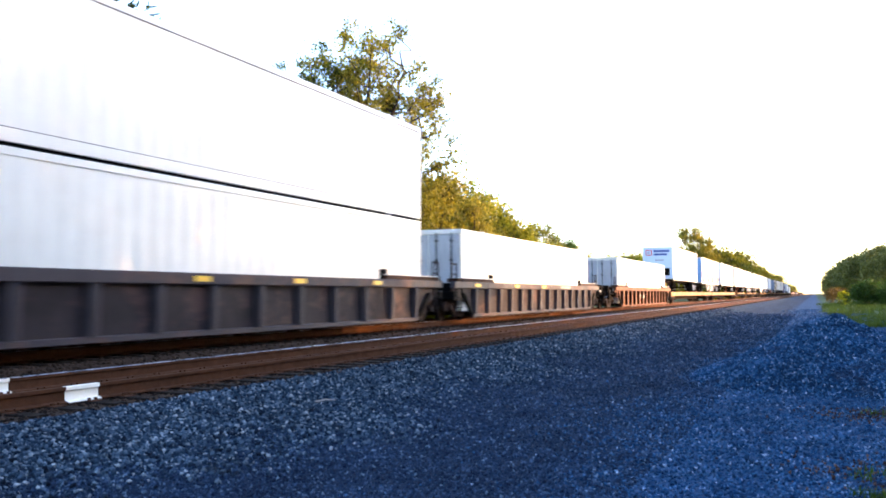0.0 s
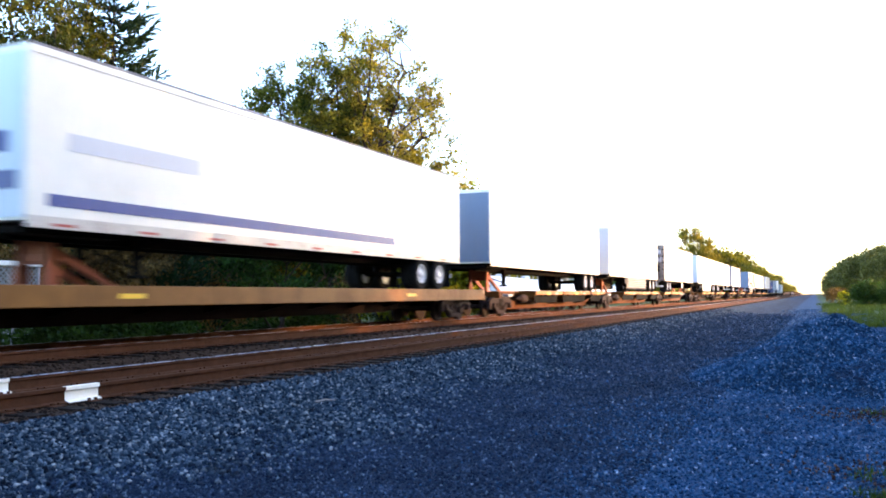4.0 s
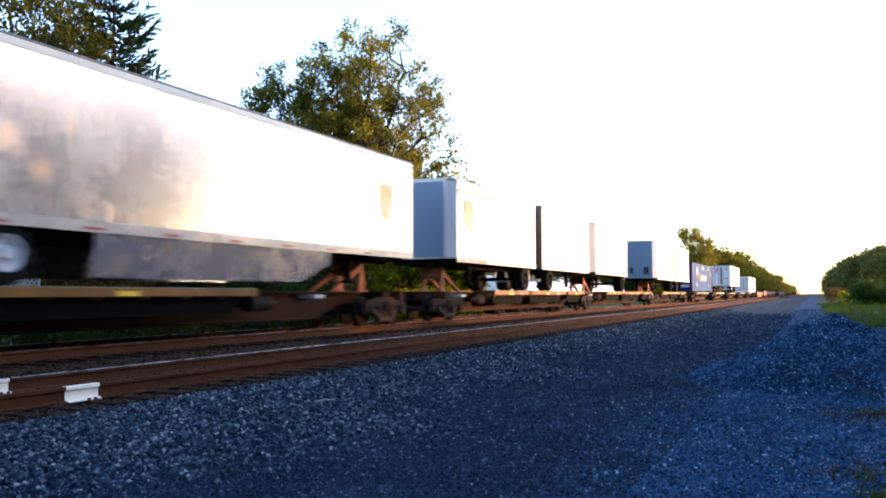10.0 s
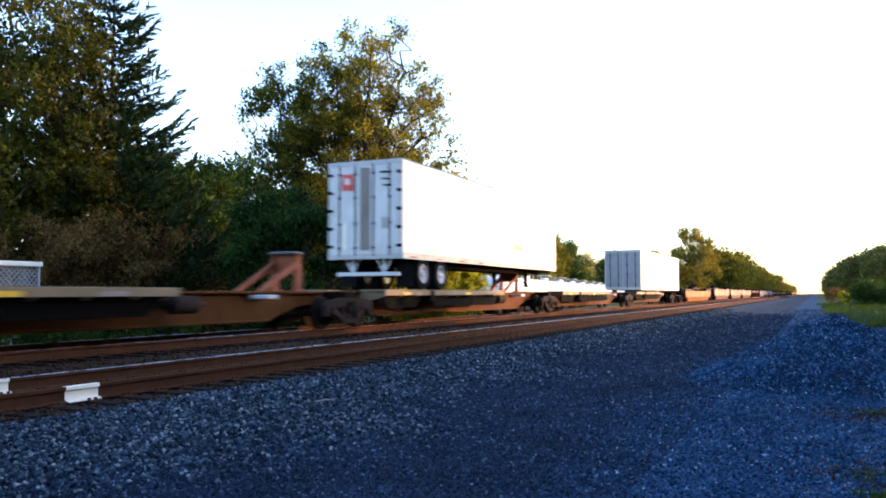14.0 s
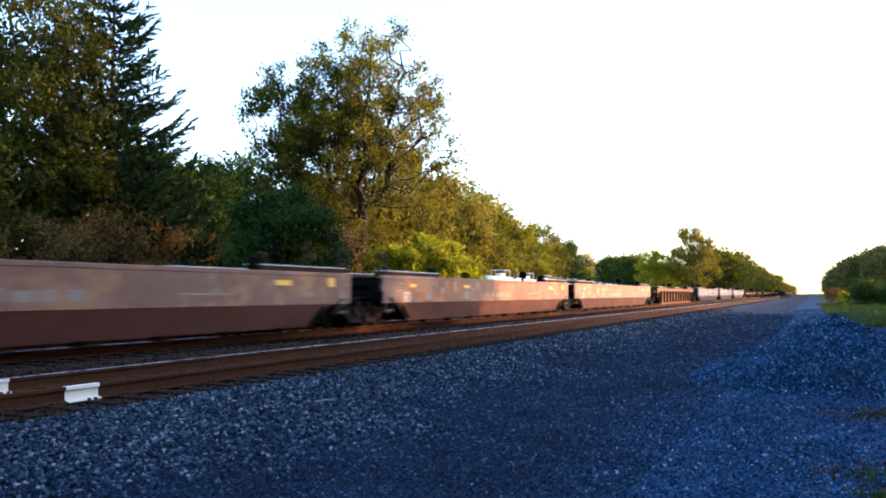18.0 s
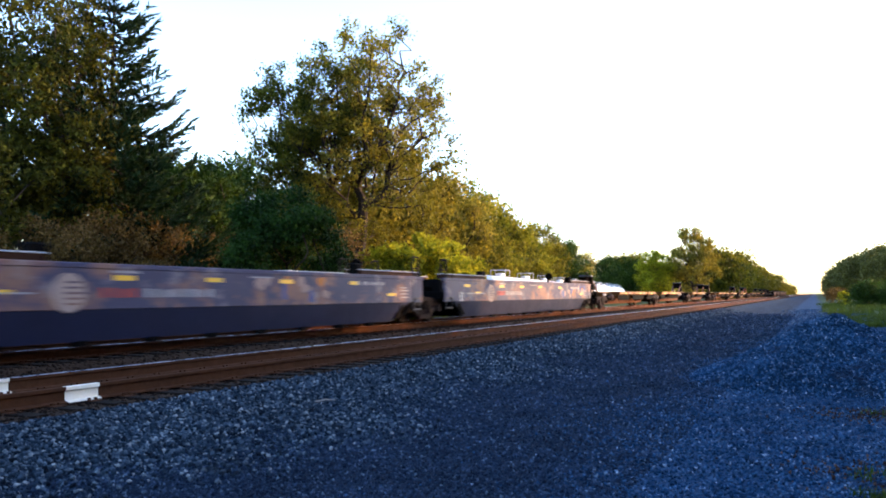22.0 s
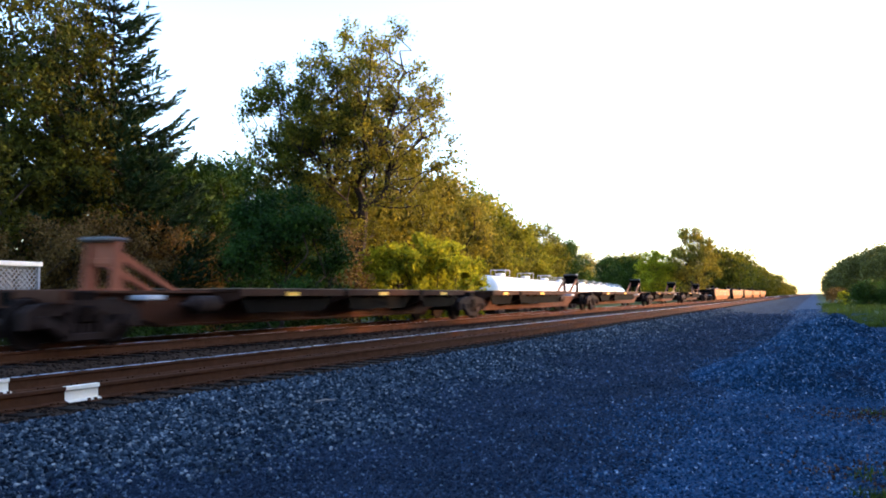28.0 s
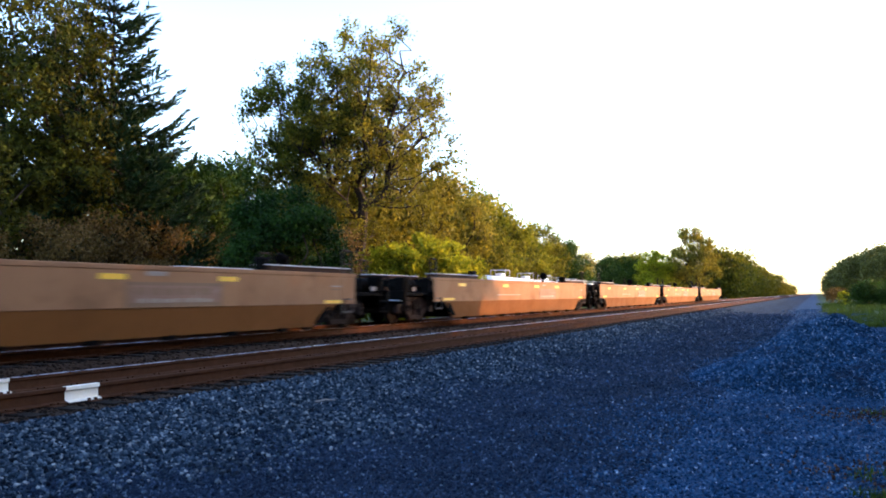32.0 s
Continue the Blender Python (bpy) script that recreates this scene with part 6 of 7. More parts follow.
    box_trailer(154.9, 171.4, "white trailer with worn grey markings on its side", "offwhite", "pale_front", lines=14, louvred=True, skirt=(4.5, 11.8, "louvre"), marks=[
        ("side", 1.306, 2.0, 4.6, 4.0, 4.5, "gold"), ("side", 1.308, 11.0, 14.5, 3.62, 3.66, "sign_grey"), ("side", 1.308, 11.2, 14.3, 3.74, 3.84, "ghost"), ("side", 1.308, 11.4, 13.6, 3.9, 3.93, "sign_grey"), ("side", 1.308, 1.0, 5.4, 2.95, 3.0, "ghost")]
                + [("side", 1.308, 9.6 + 0.5 * k, 9.6 + 0.5 * k + (0.38 if k % 3 else 0.25), 2.62, 2.72, "sign_grey") for k in range(12)] + [("side", 1.308, 9.6, 15.4, 2.5, 2.53, "ghost")])
    box_trailer(175.0, 191.8, "white trailer with weathered rear doors and a mudflap", "white", "pale_front", False, doors=True, back="worn_door", tank=True, marks=[("end", -0.035, -0.95, -0.4, 4.1, 4.55, "ghost"), ("end", -0.035, -0.9, -0.45, 2.95, 3.45, "dark"), ("end", -0.035, 0.35, 1.0, 4.15, 4.6, "ghost"), ("end", -0.035, 0.35, 1.05, 3.55, 3.95, "door_grey"), ("end", -0.035, 0.35, 0.85, 2.7, 3.3, "louvre"), ("end", -0.035, 0.3, 0.6, 2.55, 2.6, "white"), ("end", -0.03, -0.1, 0.16, 2.2, 4.8, "louvre"),("side", 1.308, 3.6, 5.6, 3.52, 3.56, "ghost"), ("side", 1.308, 3.8, 5.5, 3.62, 3.7, "ghost"), ("side", 1.308, 4.0, 5.2, 3.76, 3.79, "ghost")] + [("side", 1.308, 1.4 + 0.5 * k, 1.78 + 0.5 * k, 2.58, 2.67, "ghost") for k in range(11)])
    # five-unit spine car
    spine_car([195.8, 212.6, 230.8, 248.8, 267.0, 285.0], [(197.0, 1), (231.0, -1), (249.2, -1), (267.5, -1), (284.8, -1)], "articulated five-unit spine car with brown deck platforms", "spine_dark", "deck_yellow", first="frame_brown")
    box_trailer(195.9, 213.2, "plain white trailer with a small red sign on its nose", "white", "pale_front", skirt=(4.6, 12.6, "white"), marks=[("end", -0.02, -0.5 + 0.2 * k, -0.36 + 0.2 * k, 4.42, 4.62 if k in (0, 3) else 4.57, "red") for k in range(5)] + [("end", -0.02, -0.5, 0.5, 4.34, 4.37, "sign_grey"), ("end", -0.02, 0.3, 0.7, 2.45, 2.7, "dark")])
    box_trailer(214.0, 231.3, "white trailer with horizontal corrugation and dirty brown rear doors", "offwhite", "pale_front", False, doors=True, back="tan_front", lines=15, tank=True, marks=[
        ("end", -0.035, -1.0, -0.4, 3.9, 4.5, "worn_door"), ("end", -0.035, 0.3, 1.05, 3.4, 4.1, "worn_door"), ("end", -0.035, -0.12, 0.12, 2.2, 4.8, "dark"),
        ("side", 1.306, 14.0, 16.3, 4.0, 4.45, "gold"), ("side", 1.308, 14.0, 16.3, 4.0, 4.06, "navy"), ("side", 1.308, 14.0, 16.3, 4.18, 4.22, "brown_sign"), ("side", 1.308, 14.0, 16.3, 4.38, 4.45, "navy"), ("side", 1.308, 5.0, 6.9, 3.62, 3.67, "sign_grey"), ("side", 1.308, 5.2, 6.7, 3.76, 3.84, "sign_grey"), ("side", 1.308, 5.4, 6.5, 3.9, 3.93, "sign_grey"), ("side", 1.308, 13.2, 15.4, 2.45, 2.55, "tape")]
                + [("side", 1.308, 1.8 + 0.5 * k, 2.2 + 0.5 * k, 2.8, 2.92, "sign_grey") for k in range(13)] + [("side", 1.308, 1.8, 5.4, 2.62, 2.66, "sign_grey")])
    t = box_trailer(235.1, 250.0, "silver trailer with slate blue rear doors and a gold shield", "grey_side", "slate_front", False, back="slate_front", ribs=1.2, rail="silver_dull", roof="silver_dull", marks=[("side", 1.31, 0.2, 14.7, 4.62, 4.7, "white"), ("side", 1.31, 0.2, 14.7, 4.5, 4.55, "white")])
    shield(t, 13.4, 3.6, 0.68)
    t = box_trailer(269.5, 286.3, "aluminium trailer with slate blue rear doors and a small shield", "silver", "slate_front", False, back="slate_front", skirt=(4.6, 12.2, "silver"), rail="white", roof="silver_dull")
    shield(t, 15.1, 3.6, 0.58)
    # pups in pairs
    spine_car([289.5, 308.4, 328.0, 346.3], [(290.6, 1), (310.4, 1), (330.6, 1)], "articulated spine car with rusty hitch struts", "spine_dark", "deck_yellow")
    pups = ((289.5, 298.6, "slate_front"), (299.6, 308.1, "dark_front"), (309.3, 318.2, "slate_front"), (329.3, 337.9, "blue_grey_front"), (338.5, 347.5, "tan_front"))
    for k, (a, b, fr) in enumerate(pups):
        t = box_trailer(a, b, "short silver trailer with a gold band along its top", "silver_dull", fr, k not in (1, 4), single=True, back=fr if k in (1, 4) else None, chamfer=0.3 if k in (0, 2, 3) else 0.0, rail="white", group="short trailers in pairs",
                        marks=[("side", 1.306, 0.3, b - a - 1.6, 4.52, 4.58, "gold"), ("side", 1.306, 0.3, b - a - 1.6, 4.4, 4.43, "gold"), ("side", 1.306, 0.5, 0.85, 2.35, 2.42, "sign_grey")]
                        + ([("end", -0.03, -0.75, -0.5, 2.5, 2.95, "louvre"), ("end", -0.03, 0.3, 0.7, 2.45, 3.0, "louvre"), ("end", -0.03, -0.35, -0.2, 3.4, 3.75, "slate_front"), ("end", -0.03, 0.05, 0.2, 3.6, 3.78, "slate_front"), ("end", -0.03, -0.25, 0.3, 4.82, 4.9, "slate_front")] if k == 3 else []), zb=2.02, zt=5.13 if k > 2 else 4.95)
        shield(t, (1.4, 7.1, 1.6, 1.35, 7.7)[k], 3.75, 0.58)
    # container and trailers on the next spine car
    spine_car([351.8, 370.0, 388.4, 406.8, 425.2, 443.7], [(387.0, -1), (404.2, -1)], "articulated spine car with pale deck platforms, partly empty", "spine_tan", "deck_pale",
              extra=((352.0, 352.5), (364.3, 364.8), (430.5, 431.0), (443.0, 443.5)))
    blue_box()
    box_trailer(391.1, 407.2, "white trailer with barred grey rear doors", "white", "pale_front", False, doors=True, zt=5.02, marks=[("end", -0.05, -0.78, -0.38, 4.12, 4.62, "red"), ("end", -0.054, -0.68, -0.5, 4.3, 4.5, "door_white"), ("end", -0.035, -0.14, 0.2, 2.25, 4.8, "worn_door"), ("end", -0.04, 0.55, 0.95, 4.6, 4.66, "dark"), ("end", -0.04, 0.6, 0.9, 4.4, 4.45, "dark"), ("end", -0.04, 0.65, 0.95, 4.2, 4.25, "dark"), ("end", -0.04, 0.6, 0.85, 2.9, 3.25, "sign_grey"), ("end", -0.04, -0.75, -0.62, 2.3, 3.1, "white"), ("side", 1.306, 10.0, 11.2, 2.7, 2.95, "tag_pale")])
    steel_container(428.4, 446.3, 1.16, "white corrugated container on a spine car", "offwhite", True, frame="offwhite")
    # empty wells
    yl = "yellow"
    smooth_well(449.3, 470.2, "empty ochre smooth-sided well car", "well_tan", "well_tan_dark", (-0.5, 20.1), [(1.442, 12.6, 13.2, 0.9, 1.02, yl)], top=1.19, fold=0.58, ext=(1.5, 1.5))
    for k, (a, b) in enumerate(((474.0, 493.5), (494.9, 514.5), (515.3, 536.9))):
        q = b - a
        tags = [(1.442, 6.1, 6.6, 1.12, 1.22, yl), (1.442, q - 3.5, q - 2.9, 1.12, 1.24, yl), (1.442, q - 1.3, q - 1.0, 1.1, 1.32, yl), (1.442, 1.9, 2.3, 1.12, 1.22, yl),
                (1.442, 6.1, 6.5, 0.74, 0.98, "tag_pale"), (1.442, 1.0, 1.5, 1.2, 1.24, "tag_pale"), (1.442, 1.0, 1.4, 1.1, 1.14, "tag_pale"), (1.442, 1.0, 1.5, 1.0, 1.04, "tag_pale"),
                (1.442, q - 6.6, q - 5.0, 0.9, 0.94, "tag_pale")]
        car = smooth_well(a, b, "faded red-brown empty well car with sprayed lettering", "well_faded", "well_brown", (0.0, q + 0.7) if k == 1 else (-0.3, q + 0.7) if k == 0 else (q - 0.6,), tags,
                          [("53", 1.444, 1.5, 0.68, 0.42, "ghost")], "brown well cars", ext=((1.5, 0.4), (0.4, 0.2), (0.2, 1.0))[k])
        if k:
            spray(car, 7 + k, 0.9, 6.0, 0.75, 1.32, ("spray_rust", "tag_pale", "spray_rust"), 16)
        letters(car, 1.444, 8.2, 10.8, 0.8, 1.0 - 0.03 * k, "tag_pale", 5)
        letters(car, 1.444, q - 2.6, q - 1.8, 0.86, 0.96, "tag_pale", 4)
    car = ribbed_well(539.5, 560.4, "rusty orange-brown empty ribbed well car", "well_rust", 12, [(1.34, 8.6, 9.6, 0.6, 0.75, "tag_pale"), (1.34, 11.0, 11.8, 0.42, 0.5, "tag_pale")], ext=(1.0, 1.4))
    words(car, "53", 1.322, 4.1, 0.42, 0.62, "tag_pale")
    for k, (a, b) in enumerate(((563.9, 583.9), (585.3, 603.3), (604.6, 624.4))):
        q = b - a
        tags = [(1.442, c, c + 0.5, 1.16, 1.25, yl) for c in (1.9, 5.4, 7.8, 10.3, 13.4)] + [(1.442, q - 0.9, q - 0.6, 1.08, 1.3, yl), (1.442, 2.9, 3.4, 0.92, 0.99, yl), (1.442, q - 2.5, q - 2.0, 0.86, 0.94, yl),
                (1.442, 5.35, 6.0, 1.29, 1.33, "tag_cool"), (1.442, 2.0, 3.8, 0.92, 0.95, "tag_cool"), (1.442, 9.2, 10.0, 1.27, 1.30, "tag_cool"), (1.442, q - 1.7, q - 1.2, 0.8, 0.83, "tag_cool"),
                (1.442, q - 1.7, q - 1.3, 0.9, 0.93, "tag_cool"), (1.442, q - 1.7, q - 1.2, 1.0, 1.03, "tag_cool"), (1.442, q - 1.7, q - 1.3, 1.08, 1.11, "tag_cool")]
        car = smooth_well(a, b, "weathered blue-black empty well car with faded signs", "well_bluefade", "well_blue", (-0.3, q + 0.65) if k == 0 else (q + 0.65,) if k == 1 else (q - 0.7,), tags,
                          [("53", 1.444, 1.4, 0.68, 0.42, "ghost")], "blue well cars", ext=((1.4, 0.4), (0.4, 0.4), (0.4, 1.4))[k])
        spray(car, 20 + k, 13.6 if k == 2 else 9.5, 19.0 if k == 2 else 12.5, 0.4 if k == 2 else 0.75, 1.3, ("spray_pale", "spray_pale", "spray_blue", "spray_rust"), 26 if k == 2 else 9)
        em = part("emblem", Geo().lathe([(1.43, 0.33), (1.445, 0.33)], 22, "x", (0, 4.46, 0.94)), M["emblem_pale"], car, "faded round emblem")
        for j in range(5):
            w = 0.3 - 0.045 * abs(j - 2)
            mark(em, 1.447, 4.46 - w * 0.3, 4.46 + w, 0.74 + j * 0.09, 0.775 + j * 0.09, "well_bluefade")
        letters(car, 1.444, 5.1, 6.06, 0.86, 1.03, "faded_red", 4)
        letters(car, 1.444, 6.13, 8.1, 0.86, 1.02, "tag_cool", 8)
        letters(car, 1.444, q - 4.2, q - 2.6, 1.16, 1.25, "tag_cool", 5)
    # empty spine cars
    spine_car([628.2, 646.4, 664.7, 683.2], [(628.8, 1), (664.7, -1), (683.2, -1)], "empty articulated spine car with ochre beam", "spine_tan", "deck_yellow", "frame_brown")
    spine_car([687.3, 706.0, 725.0, 744.3], [(688.4, 1), (725.0, -1), (744.3, -1)], "empty articulated spine car with ochre beam", "spine_tan", "deck_yellow", "frame_brown")
    spine_car([748.6, 766.2, 784.1, 802.0, 819.6, 837.2], [(750.0, 1), (783.6, -1), (801.8, -1), (819.4, -1), (837.2, -1)], "empty articulated spine car with dark brown platforms", "frame_tan", "deck_brown", "dark", first="rust_orange")
    # last five ochre wells
    for k, (a, b) in enumerate(((843.4, 862.8), (867.4, 887.0), (889.8, 910.0), (911.4, 933.2), (935.0, 956.4))):
        tags = [(1.442, q, q + 0.6, 1.18, 1.28, yl) for q in (2.2, 6.6, 10.6, 13.7)] + [(1.442, 0.9, 1.8, 0.7, 0.78, yl), (1.442, b - a - 1.7, b - a - 0.9, 0.68, 0.76, yl),
               (1.442, 6.0, 8.6, 0.86, 0.9, "tag_pale"), (1.442, b - a - 1.4, b - a - 0.8, 1.1, 1.13, "tag_pale"), (1.442, b - a - 1.4, b - a - 1.0, 1.02, 1.05, "brown_sign"), (1.442, 11.7, 12.2, 1.26, 1.34, "tag_pale")]
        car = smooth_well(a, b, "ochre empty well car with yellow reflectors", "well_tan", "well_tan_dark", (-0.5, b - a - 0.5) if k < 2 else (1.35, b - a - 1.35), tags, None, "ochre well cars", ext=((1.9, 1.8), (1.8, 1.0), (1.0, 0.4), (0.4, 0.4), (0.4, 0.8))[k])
        panel = mark(car, 1.444, 11.2, 13.8, 0.68, 1.14, "brown_sign", "dark framed sign panel")
        mark(panel, 1.447, 11.32, 13.74, 0.76, 1.08, "well_faded")
        letters(car, 1.452, 11.5, 13.6, 0.76, 0.84, "tag_pale", 7)
        letters(car, 1.452, 11.45, 13.5, 0.9, 1.04, "brown_sign", 6)


def shield(t, y, z, k=1.0):
    """A two-coloured shield sign on a trailer's side."""
    poly = [(y - 0.75 * k, z + 0.75 * k), (y, z + 0.9 * k), (y + 0.75 * k, z + 0.75 * k), (y + 0.75 * k, z - 0.2 * k), (y + 0.4 * k, z - 0.8 * k), (y, z - 1.05 * k), (y - 0.4 * k, z - 0.8 * k), (y - 0.75 * k, z - 0.2 * k)]
    s = part("shield_sign", Geo().prism(poly, "x", 1.30, 1.312), M["gold"], t, "gold shield sign")
    q = [(y + (a - y) * 0.86, z + (b - z) * 0.86) for a, b in poly if b < z + 0.5 * k]
    q = [(y - 0.645 * k, z + 0.2 * k)] + [(y + 0.645 * k, z + 0.2 * k)] + q
    part("shield_field", Geo().prism(q, "x", 1.31, 1.316), M["shield_pale"], s)
    part("shield_band", Geo().prism([(y - 0.66 * k, z + 0.26 * k), (y + 0.66 * k, z + 0.26 * k), (y + 0.66 * k, z + 0.66 * k), (y, z + 0.78 * k), (y - 0.66 * k, z + 0.66 * k)], "x", 1.31, 1.316), M["shield_brown"], s)


def blue_box():
    c = steel_container(349.9, 366.9, 1.16, "blue corrugated container with orange and white lettering bars", "blue", False, frame="blue", depth=0.006)
    L = 17.0
    part("end_post", Geo().box(1.24, 1.31, L - 0.16, L + 0.004, 1.2, 4.04, 0.01), M["rust_orange"], c)
    part("end_post", Geo().box(1.24, 1.31, -0.004, 0.14, 1.2, 4.04, 0.01), M["rust_orange"], c)
    # round emblem with speed lines
    g = Geo().lathe([(1.3, 0.36), (1.312, 0.36)], 20, "x", (0, 3.72, 3.24))
    part("emblem", g, M["ghost"], c, "pale round emblem")
    for k in range(11):
        z = 2.84 + k * 0.078
        mark(c, 1.308, 3.85, 4.75 - 0.025 * abs(k - 5), z, z + 0.04, "white")
    # lettering as plain blocks: one large and several small in orange, then in white
    y = 5.77
    mark(c, 1.308, y, y + 0.46, 2.34, 3.0, "orange")
    for k in range(4):
        mark(c, 1.308, y + 0.55 + k * 0.4, y + 0.86 + k * 0.4, 2.34, 2.82, "orange")
    y = 7.94
    mark(c, 1.308, y, y + 0.45, 2.32, 3.0, "white")
    for k in range(8):
        mark(c, 1.308, y + 0.52 + k * 0.39, y + 0.83 + k * 0.39, 2.34, 2.84, "white")
    for a, b, z0, z1 in ((8.4, 8.97, 3.5, 3.88), (13.62, 14.4, 3.62, 3.74), (3.1, 3.4, 1.75, 2.0), (15.55, 15.85, 2.9, 3.4), (14.1, 14.35, 1.65, 1.9), (3.7, 4.05, 1.62, 1.68)):
        mark(c, 1.308, a, b, z0, z1, "ghost")
    for z0, z1, x0, x1 in ((3.4, 3.7, -0.9, -0.2), (2.9, 3.15, -0.9, -0.4), (2.2, 2.4, -0.9, 0.1), (1.55, 1.8, 0.2, 1.0)):
        mark_end(c, -0.01, x0, x1, z0, z1, "ghost")


build_train()
# ---------------------------------------------------------------- still things beyond the line


def tank_car(x, y, turn):
    t = thing("tank_car", "white tank car with top fittings standing on a spur", "tank car", "white tank cars on the spur", at=pose(x, y, -1.05, 0, 0, turn))
    R, L, zc = 1.45, 11.9, 2.33
    rings = [(0, 0.05), (0.05, 0.6), (0.16, 1.05), (0.33, 1.3), (0.6, R), (L / 2 - 0.06, R), (L / 2 - 0.06, R + 0.02), (L / 2 + 0.06, R + 0.02), (L / 2 + 0.06, R), (L - 0.6, R), (L - 0.33, 1.3), (L - 0.16, 1.05), (L - 0.05, 0.6), (L, 0.05)]
    part("tank", Geo().lathe(rings, 32, "y", (0, 0, zc)), M["tank"], t)
    for ys in (0.33 * L, 0.67 * L):
        part("band", Geo().lathe([(ys - 0.04, R + 0.015), (ys + 0.04, R + 0.015)], 32, "y", (0, 0, zc)), M["sign_grey"], t)
    part("dome", Geo().lathe([(zc + R - 0.1, 0.45), (zc + R + 0.25, 0.45), (zc + R + 0.32, 0.3)], 16, "z", (0, L / 2, 0)), M["tank"], t)
    g = Geo()
    for a in (-1, 1):
        for b in (-1, 1):
            g.tube((a * 0.7, L / 2 + b * 1.0, zc + R - 0.35), (a * 0.7, L / 2 + b * 1.0, zc + R + 0.6), 0.03, None, 6)
        g.tube((a * 0.7, L / 2 - 1, zc + R + 0.6), (a * 0.7, L / 2 + 1, zc + R + 0.6), 0.03, None, 6)
        g.tube((-0.7, L / 2 + a, zc + R + 0.6), (0.7, L / 2 + a, zc + R + 0.6), 0.03, None, 6)
    part("railing", g, M["ghost"], t)
    part("platform", Geo().box(-0.8, 0.8, L / 2 - 1.1, L / 2 + 1.1, zc + R - 0.08, zc + R - 0.03), M["ghost"], t)
    part("underframe", Geo().box(-0.4, 0.4, 0.0, L, 0.8, 1.05, 0.02).box(-1.1, 1.1, 1.0, 1.6, 0.8, 1.4, 0.03).box(-1.1, 1.1, L - 1.6, L - 1.0, 0.8, 1.4, 0.03), M["dark"], t)
    for q in (1.4, L - 1.4):
        truck(t, q)
    return t


def build_still():
    first = None
    dx, dy = -0.136, 0.9907
    turn = math.degrees(math.atan2(-dx, dy))
    for k in range(12):
        s = -3.4 + k * 12.75
        x, y = -26.9 + dx * s, 71.2 + dy * s
        if first is None:
            first = tank_car(x, y, turn)
        else:
            copy_thing(first, pose(x, y, -1.05, 0, 0, turn))
    g = Geo()
    for s in (-0.7535, 0.7535):
        g.prism([(s + a, b - 0.186) for a, b in RAIL], "y", -8, 170)
    solid("spur_rails", g, M["rail"], "rusty rails of the spur under the tank cars", "rail", kind="structure", at=pose(-26.9, 71.2, -1.05, 0, 0, turn))
    # pale lattice-sided box with a slab lid, in the grass beyond the line
    b = thing("lattice_box", "pale lattice-sided utility enclosure with a white lid", "enclosure", at=pose(-20.6, 14.9, -0.88))
    part("lid", Geo().box(-0.66, 0.66, -1.75, 1.75, 2.74, 2.88, 0.02), M["white"], b)
    for a in (-1, 1):
        for c in (-1, 1):
            part("post", Geo().box(a * 0.58 - 0.04, a * 0.58 + 0.04, c * 1.66 - 0.04, c * 1.66 + 0.04, 0, 2.74, 0.008), M["lattice"], b)
    for face in range(4):
        g = Geo()
        w = 1.1 if face % 2 == 0 else 3.25
        for k in range(-30, 31):
            a0 = k * 0.16
            for d in (1, -1):
                lo, hi = a0, a0 + d * 2.6
                p, q = (lo, 0.1), (hi, 2.72)
                cl = []
                for lim in (-w / 2, w / 2):
                    if (p[0] - lim) * (q[0] - lim) < 0:
                        f = (lim - p[0]) / (q[0] - p[0])
                        cl.append((lim, p[1] + f * (q[1] - p[1])))
                pts = [r for r in (p, q) if abs(r[0]) <= w / 2] + cl
                if len(pts) >= 2:
                    (xa, za), (xb, zb) = pts[:2]
                    o = 0.01 if d > 0 else 0.025
                    if face % 2 == 0:
                        yy = (1.64 + o) * (1 if face == 0 else -1)
                        g.tube((xa, yy, za), (xb, yy, zb), 0.017, None, 4)
                    else:
                        xx = (0.56 + o) * (1 if face == 1 else -1)
                        g.tube((xx, xa, za), (xx, xb, zb), 0.017, None, 4)
        part("lattice_panel", g, M["lattice"], b)



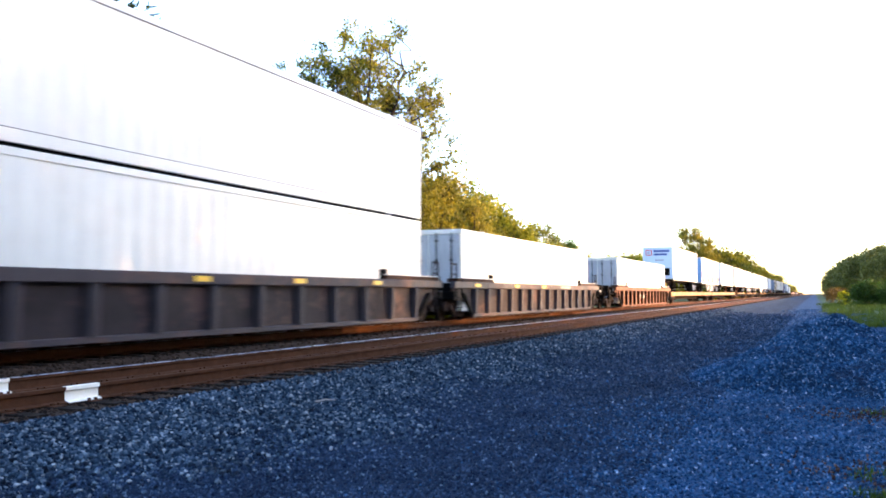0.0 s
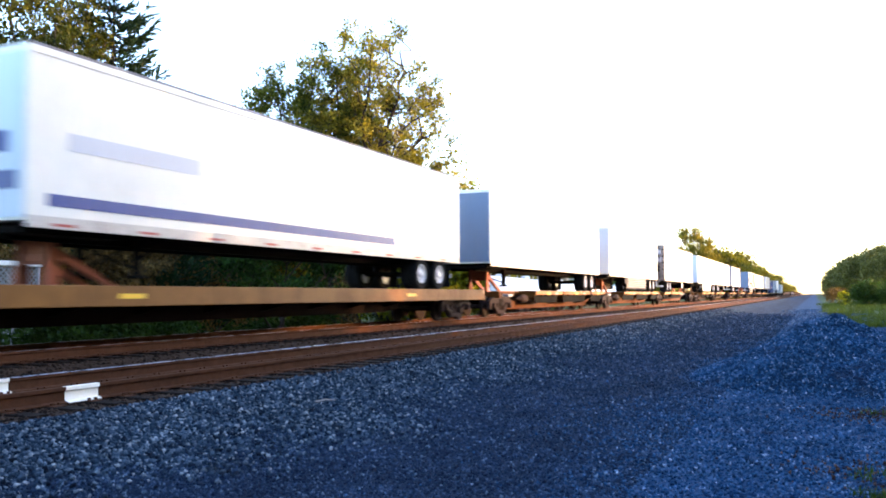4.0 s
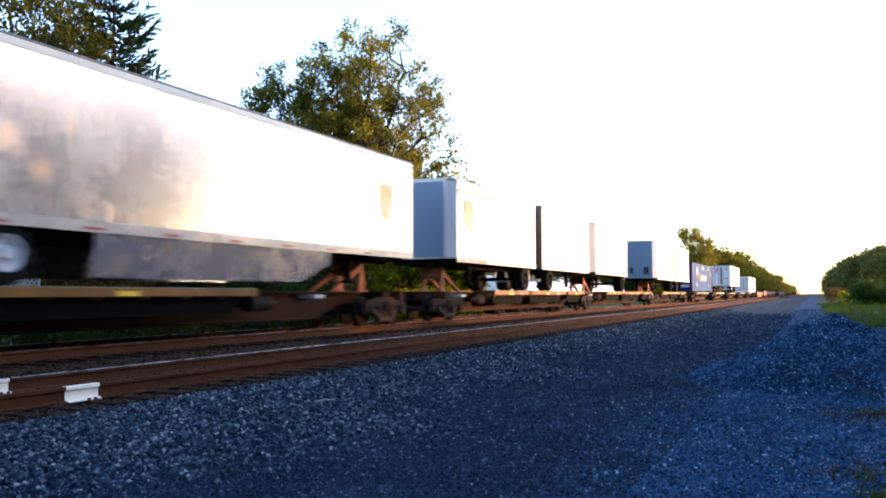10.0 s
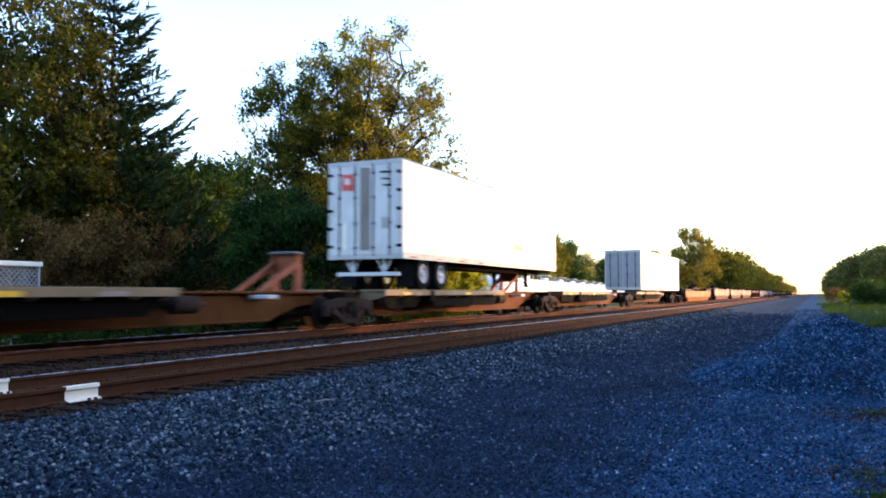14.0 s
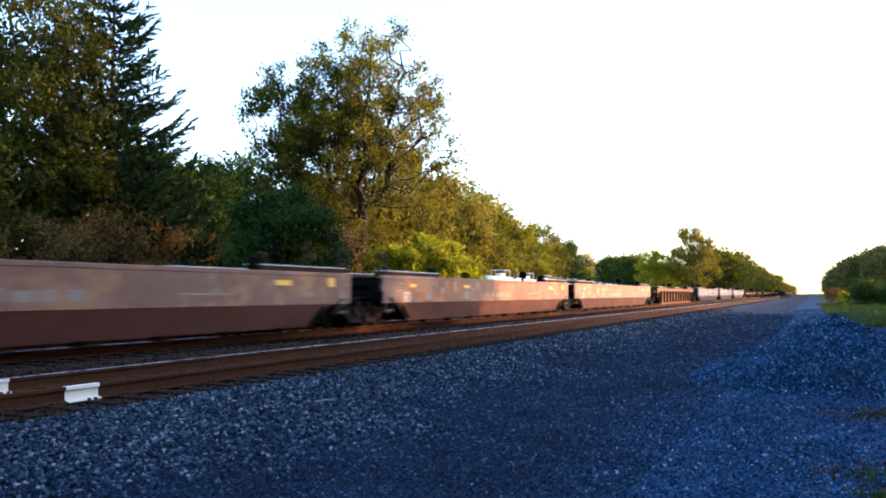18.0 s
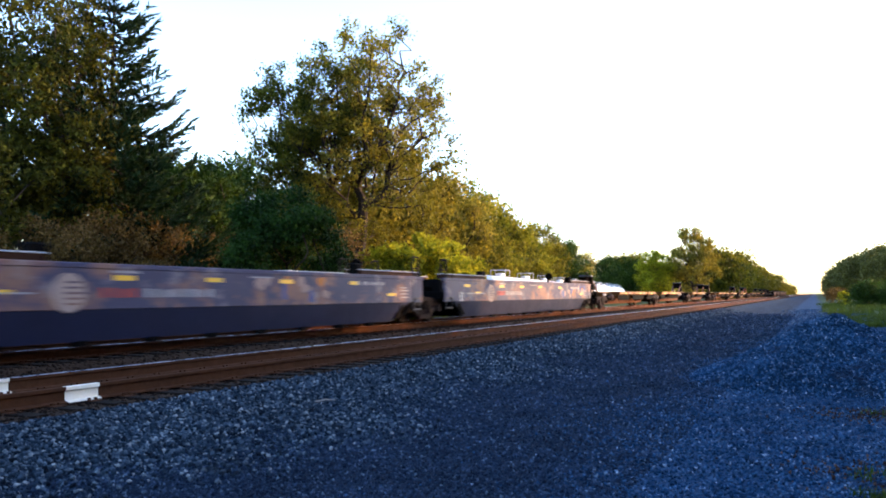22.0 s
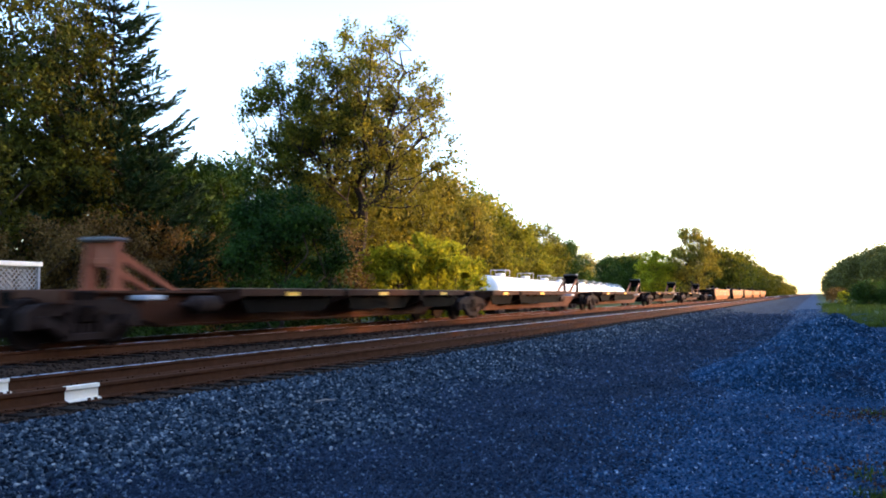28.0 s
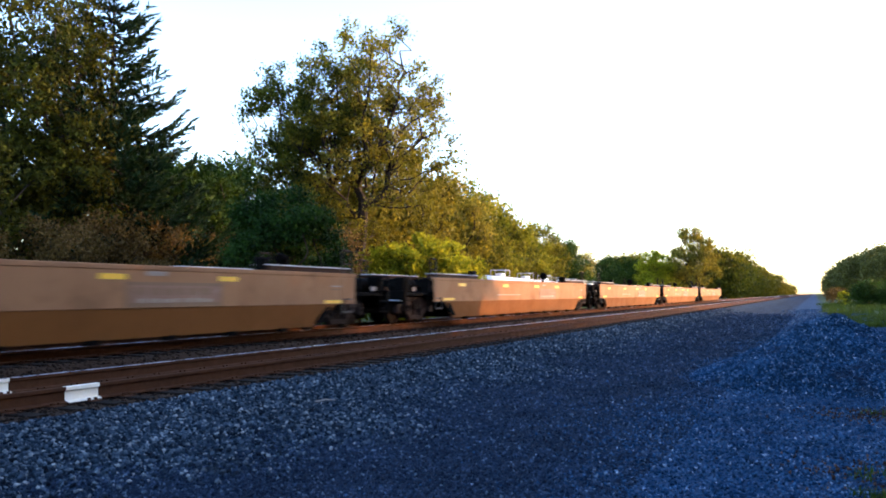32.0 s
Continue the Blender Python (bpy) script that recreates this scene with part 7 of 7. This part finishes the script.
def grass_tufts(name, spots, label):
    """Thin grass blades in tufts, in one mesh."""
    rng = np.random.default_rng(77)
    vs = []
    for x, y, r, n, hgt in spots:
        a = rng.uniform(0, 6.283, n)
        d = np.sqrt(rng.random(n)) * r
        px, py = x + d * np.cos(a), y + d * np.sin(a)
        pz = np.array([ground_z(q) for q in px]) - 0.02
        t = rng.uniform(0, 6.283, n)
        w = rng.uniform(0.003, 0.007, n) * (1 + y / 25)
        h = hgt * rng.uniform(0.5, 1.2, n)
        lx, ly = rng.normal(size=n) * h * 0.4, rng.normal(size=n) * h * 0.4
        b = np.stack([px, py, pz], 1)
        side = np.stack([np.cos(t) * w, np.sin(t) * w, t * 0], 1)
        mid = b + np.stack([lx * 0.35, ly * 0.35, h * 0.6], 1)
        tip = b + np.stack([lx, ly, h], 1)
        vs.append(np.stack([b - side, b + side, mid + side * 0.7, mid - side * 0.7, mid - side * 0.7, mid + side * 0.7, tip + side * 0.1, tip - side * 0.1], 1))
    v = np.concatenate(vs).reshape(-1, 3)
    q = np.arange(len(v)).reshape(-1, 4)
    tagged(new(name, fast_mesh(name, v, q, M["grass"])), label, "grass", kind="stuff")


def build_small():
    rng = random.Random(9)
    spots = [(rng.uniform(0.25, 1.4), rng.uniform(6.6, 9.2), rng.uniform(0.08, 0.2), 60, 0.09) for k in range(16)]
    spots += [(rng.uniform(0.6, 2.2), rng.uniform(11, 14.5), rng.uniform(0.1, 0.3), 60, 0.1) for k in range(12)]
    spots += [(rng.uniform(1.0, 9.0), rng.uniform(38, 130), rng.uniform(0.5, 1.4), 120, 0.3) for k in range(150)]
    spots += [(rng.uniform(-19.5, -16.2), rng.uniform(6, 60), rng.uniform(0.4, 1.0), 110, 0.35) for k in range(140)]
    grass_tufts("grass_tufts", spots, "sparse green grass tufts in the gravel and on the banks")
    g = Geo().tube((-0.14, 0, 0), (0.02, 0.02, 0.012), 0.014, 0.012, 6).tube((0.02, 0.02, 0.012), (0.15, -0.01, 0.0), 0.012, 0.006, 6)
    solid("stick", g, M["dead_wood"], "short pale dead stick lying on the ballast", "stick", at=pose(-6.05, 9.55, -0.36, 0, 0, 62))


build_still()
build_stones()
build_small()
build_pile()


def motions():
    """The train runs at an even pace; all of it keeps together."""
    for ob, u in MOVERS:
        walk(ob, [(t, pose(TRACK_X, u - SPEED * t, TRACK_Z)) for t in (0, 8, 16, 24, 32)])


motions()
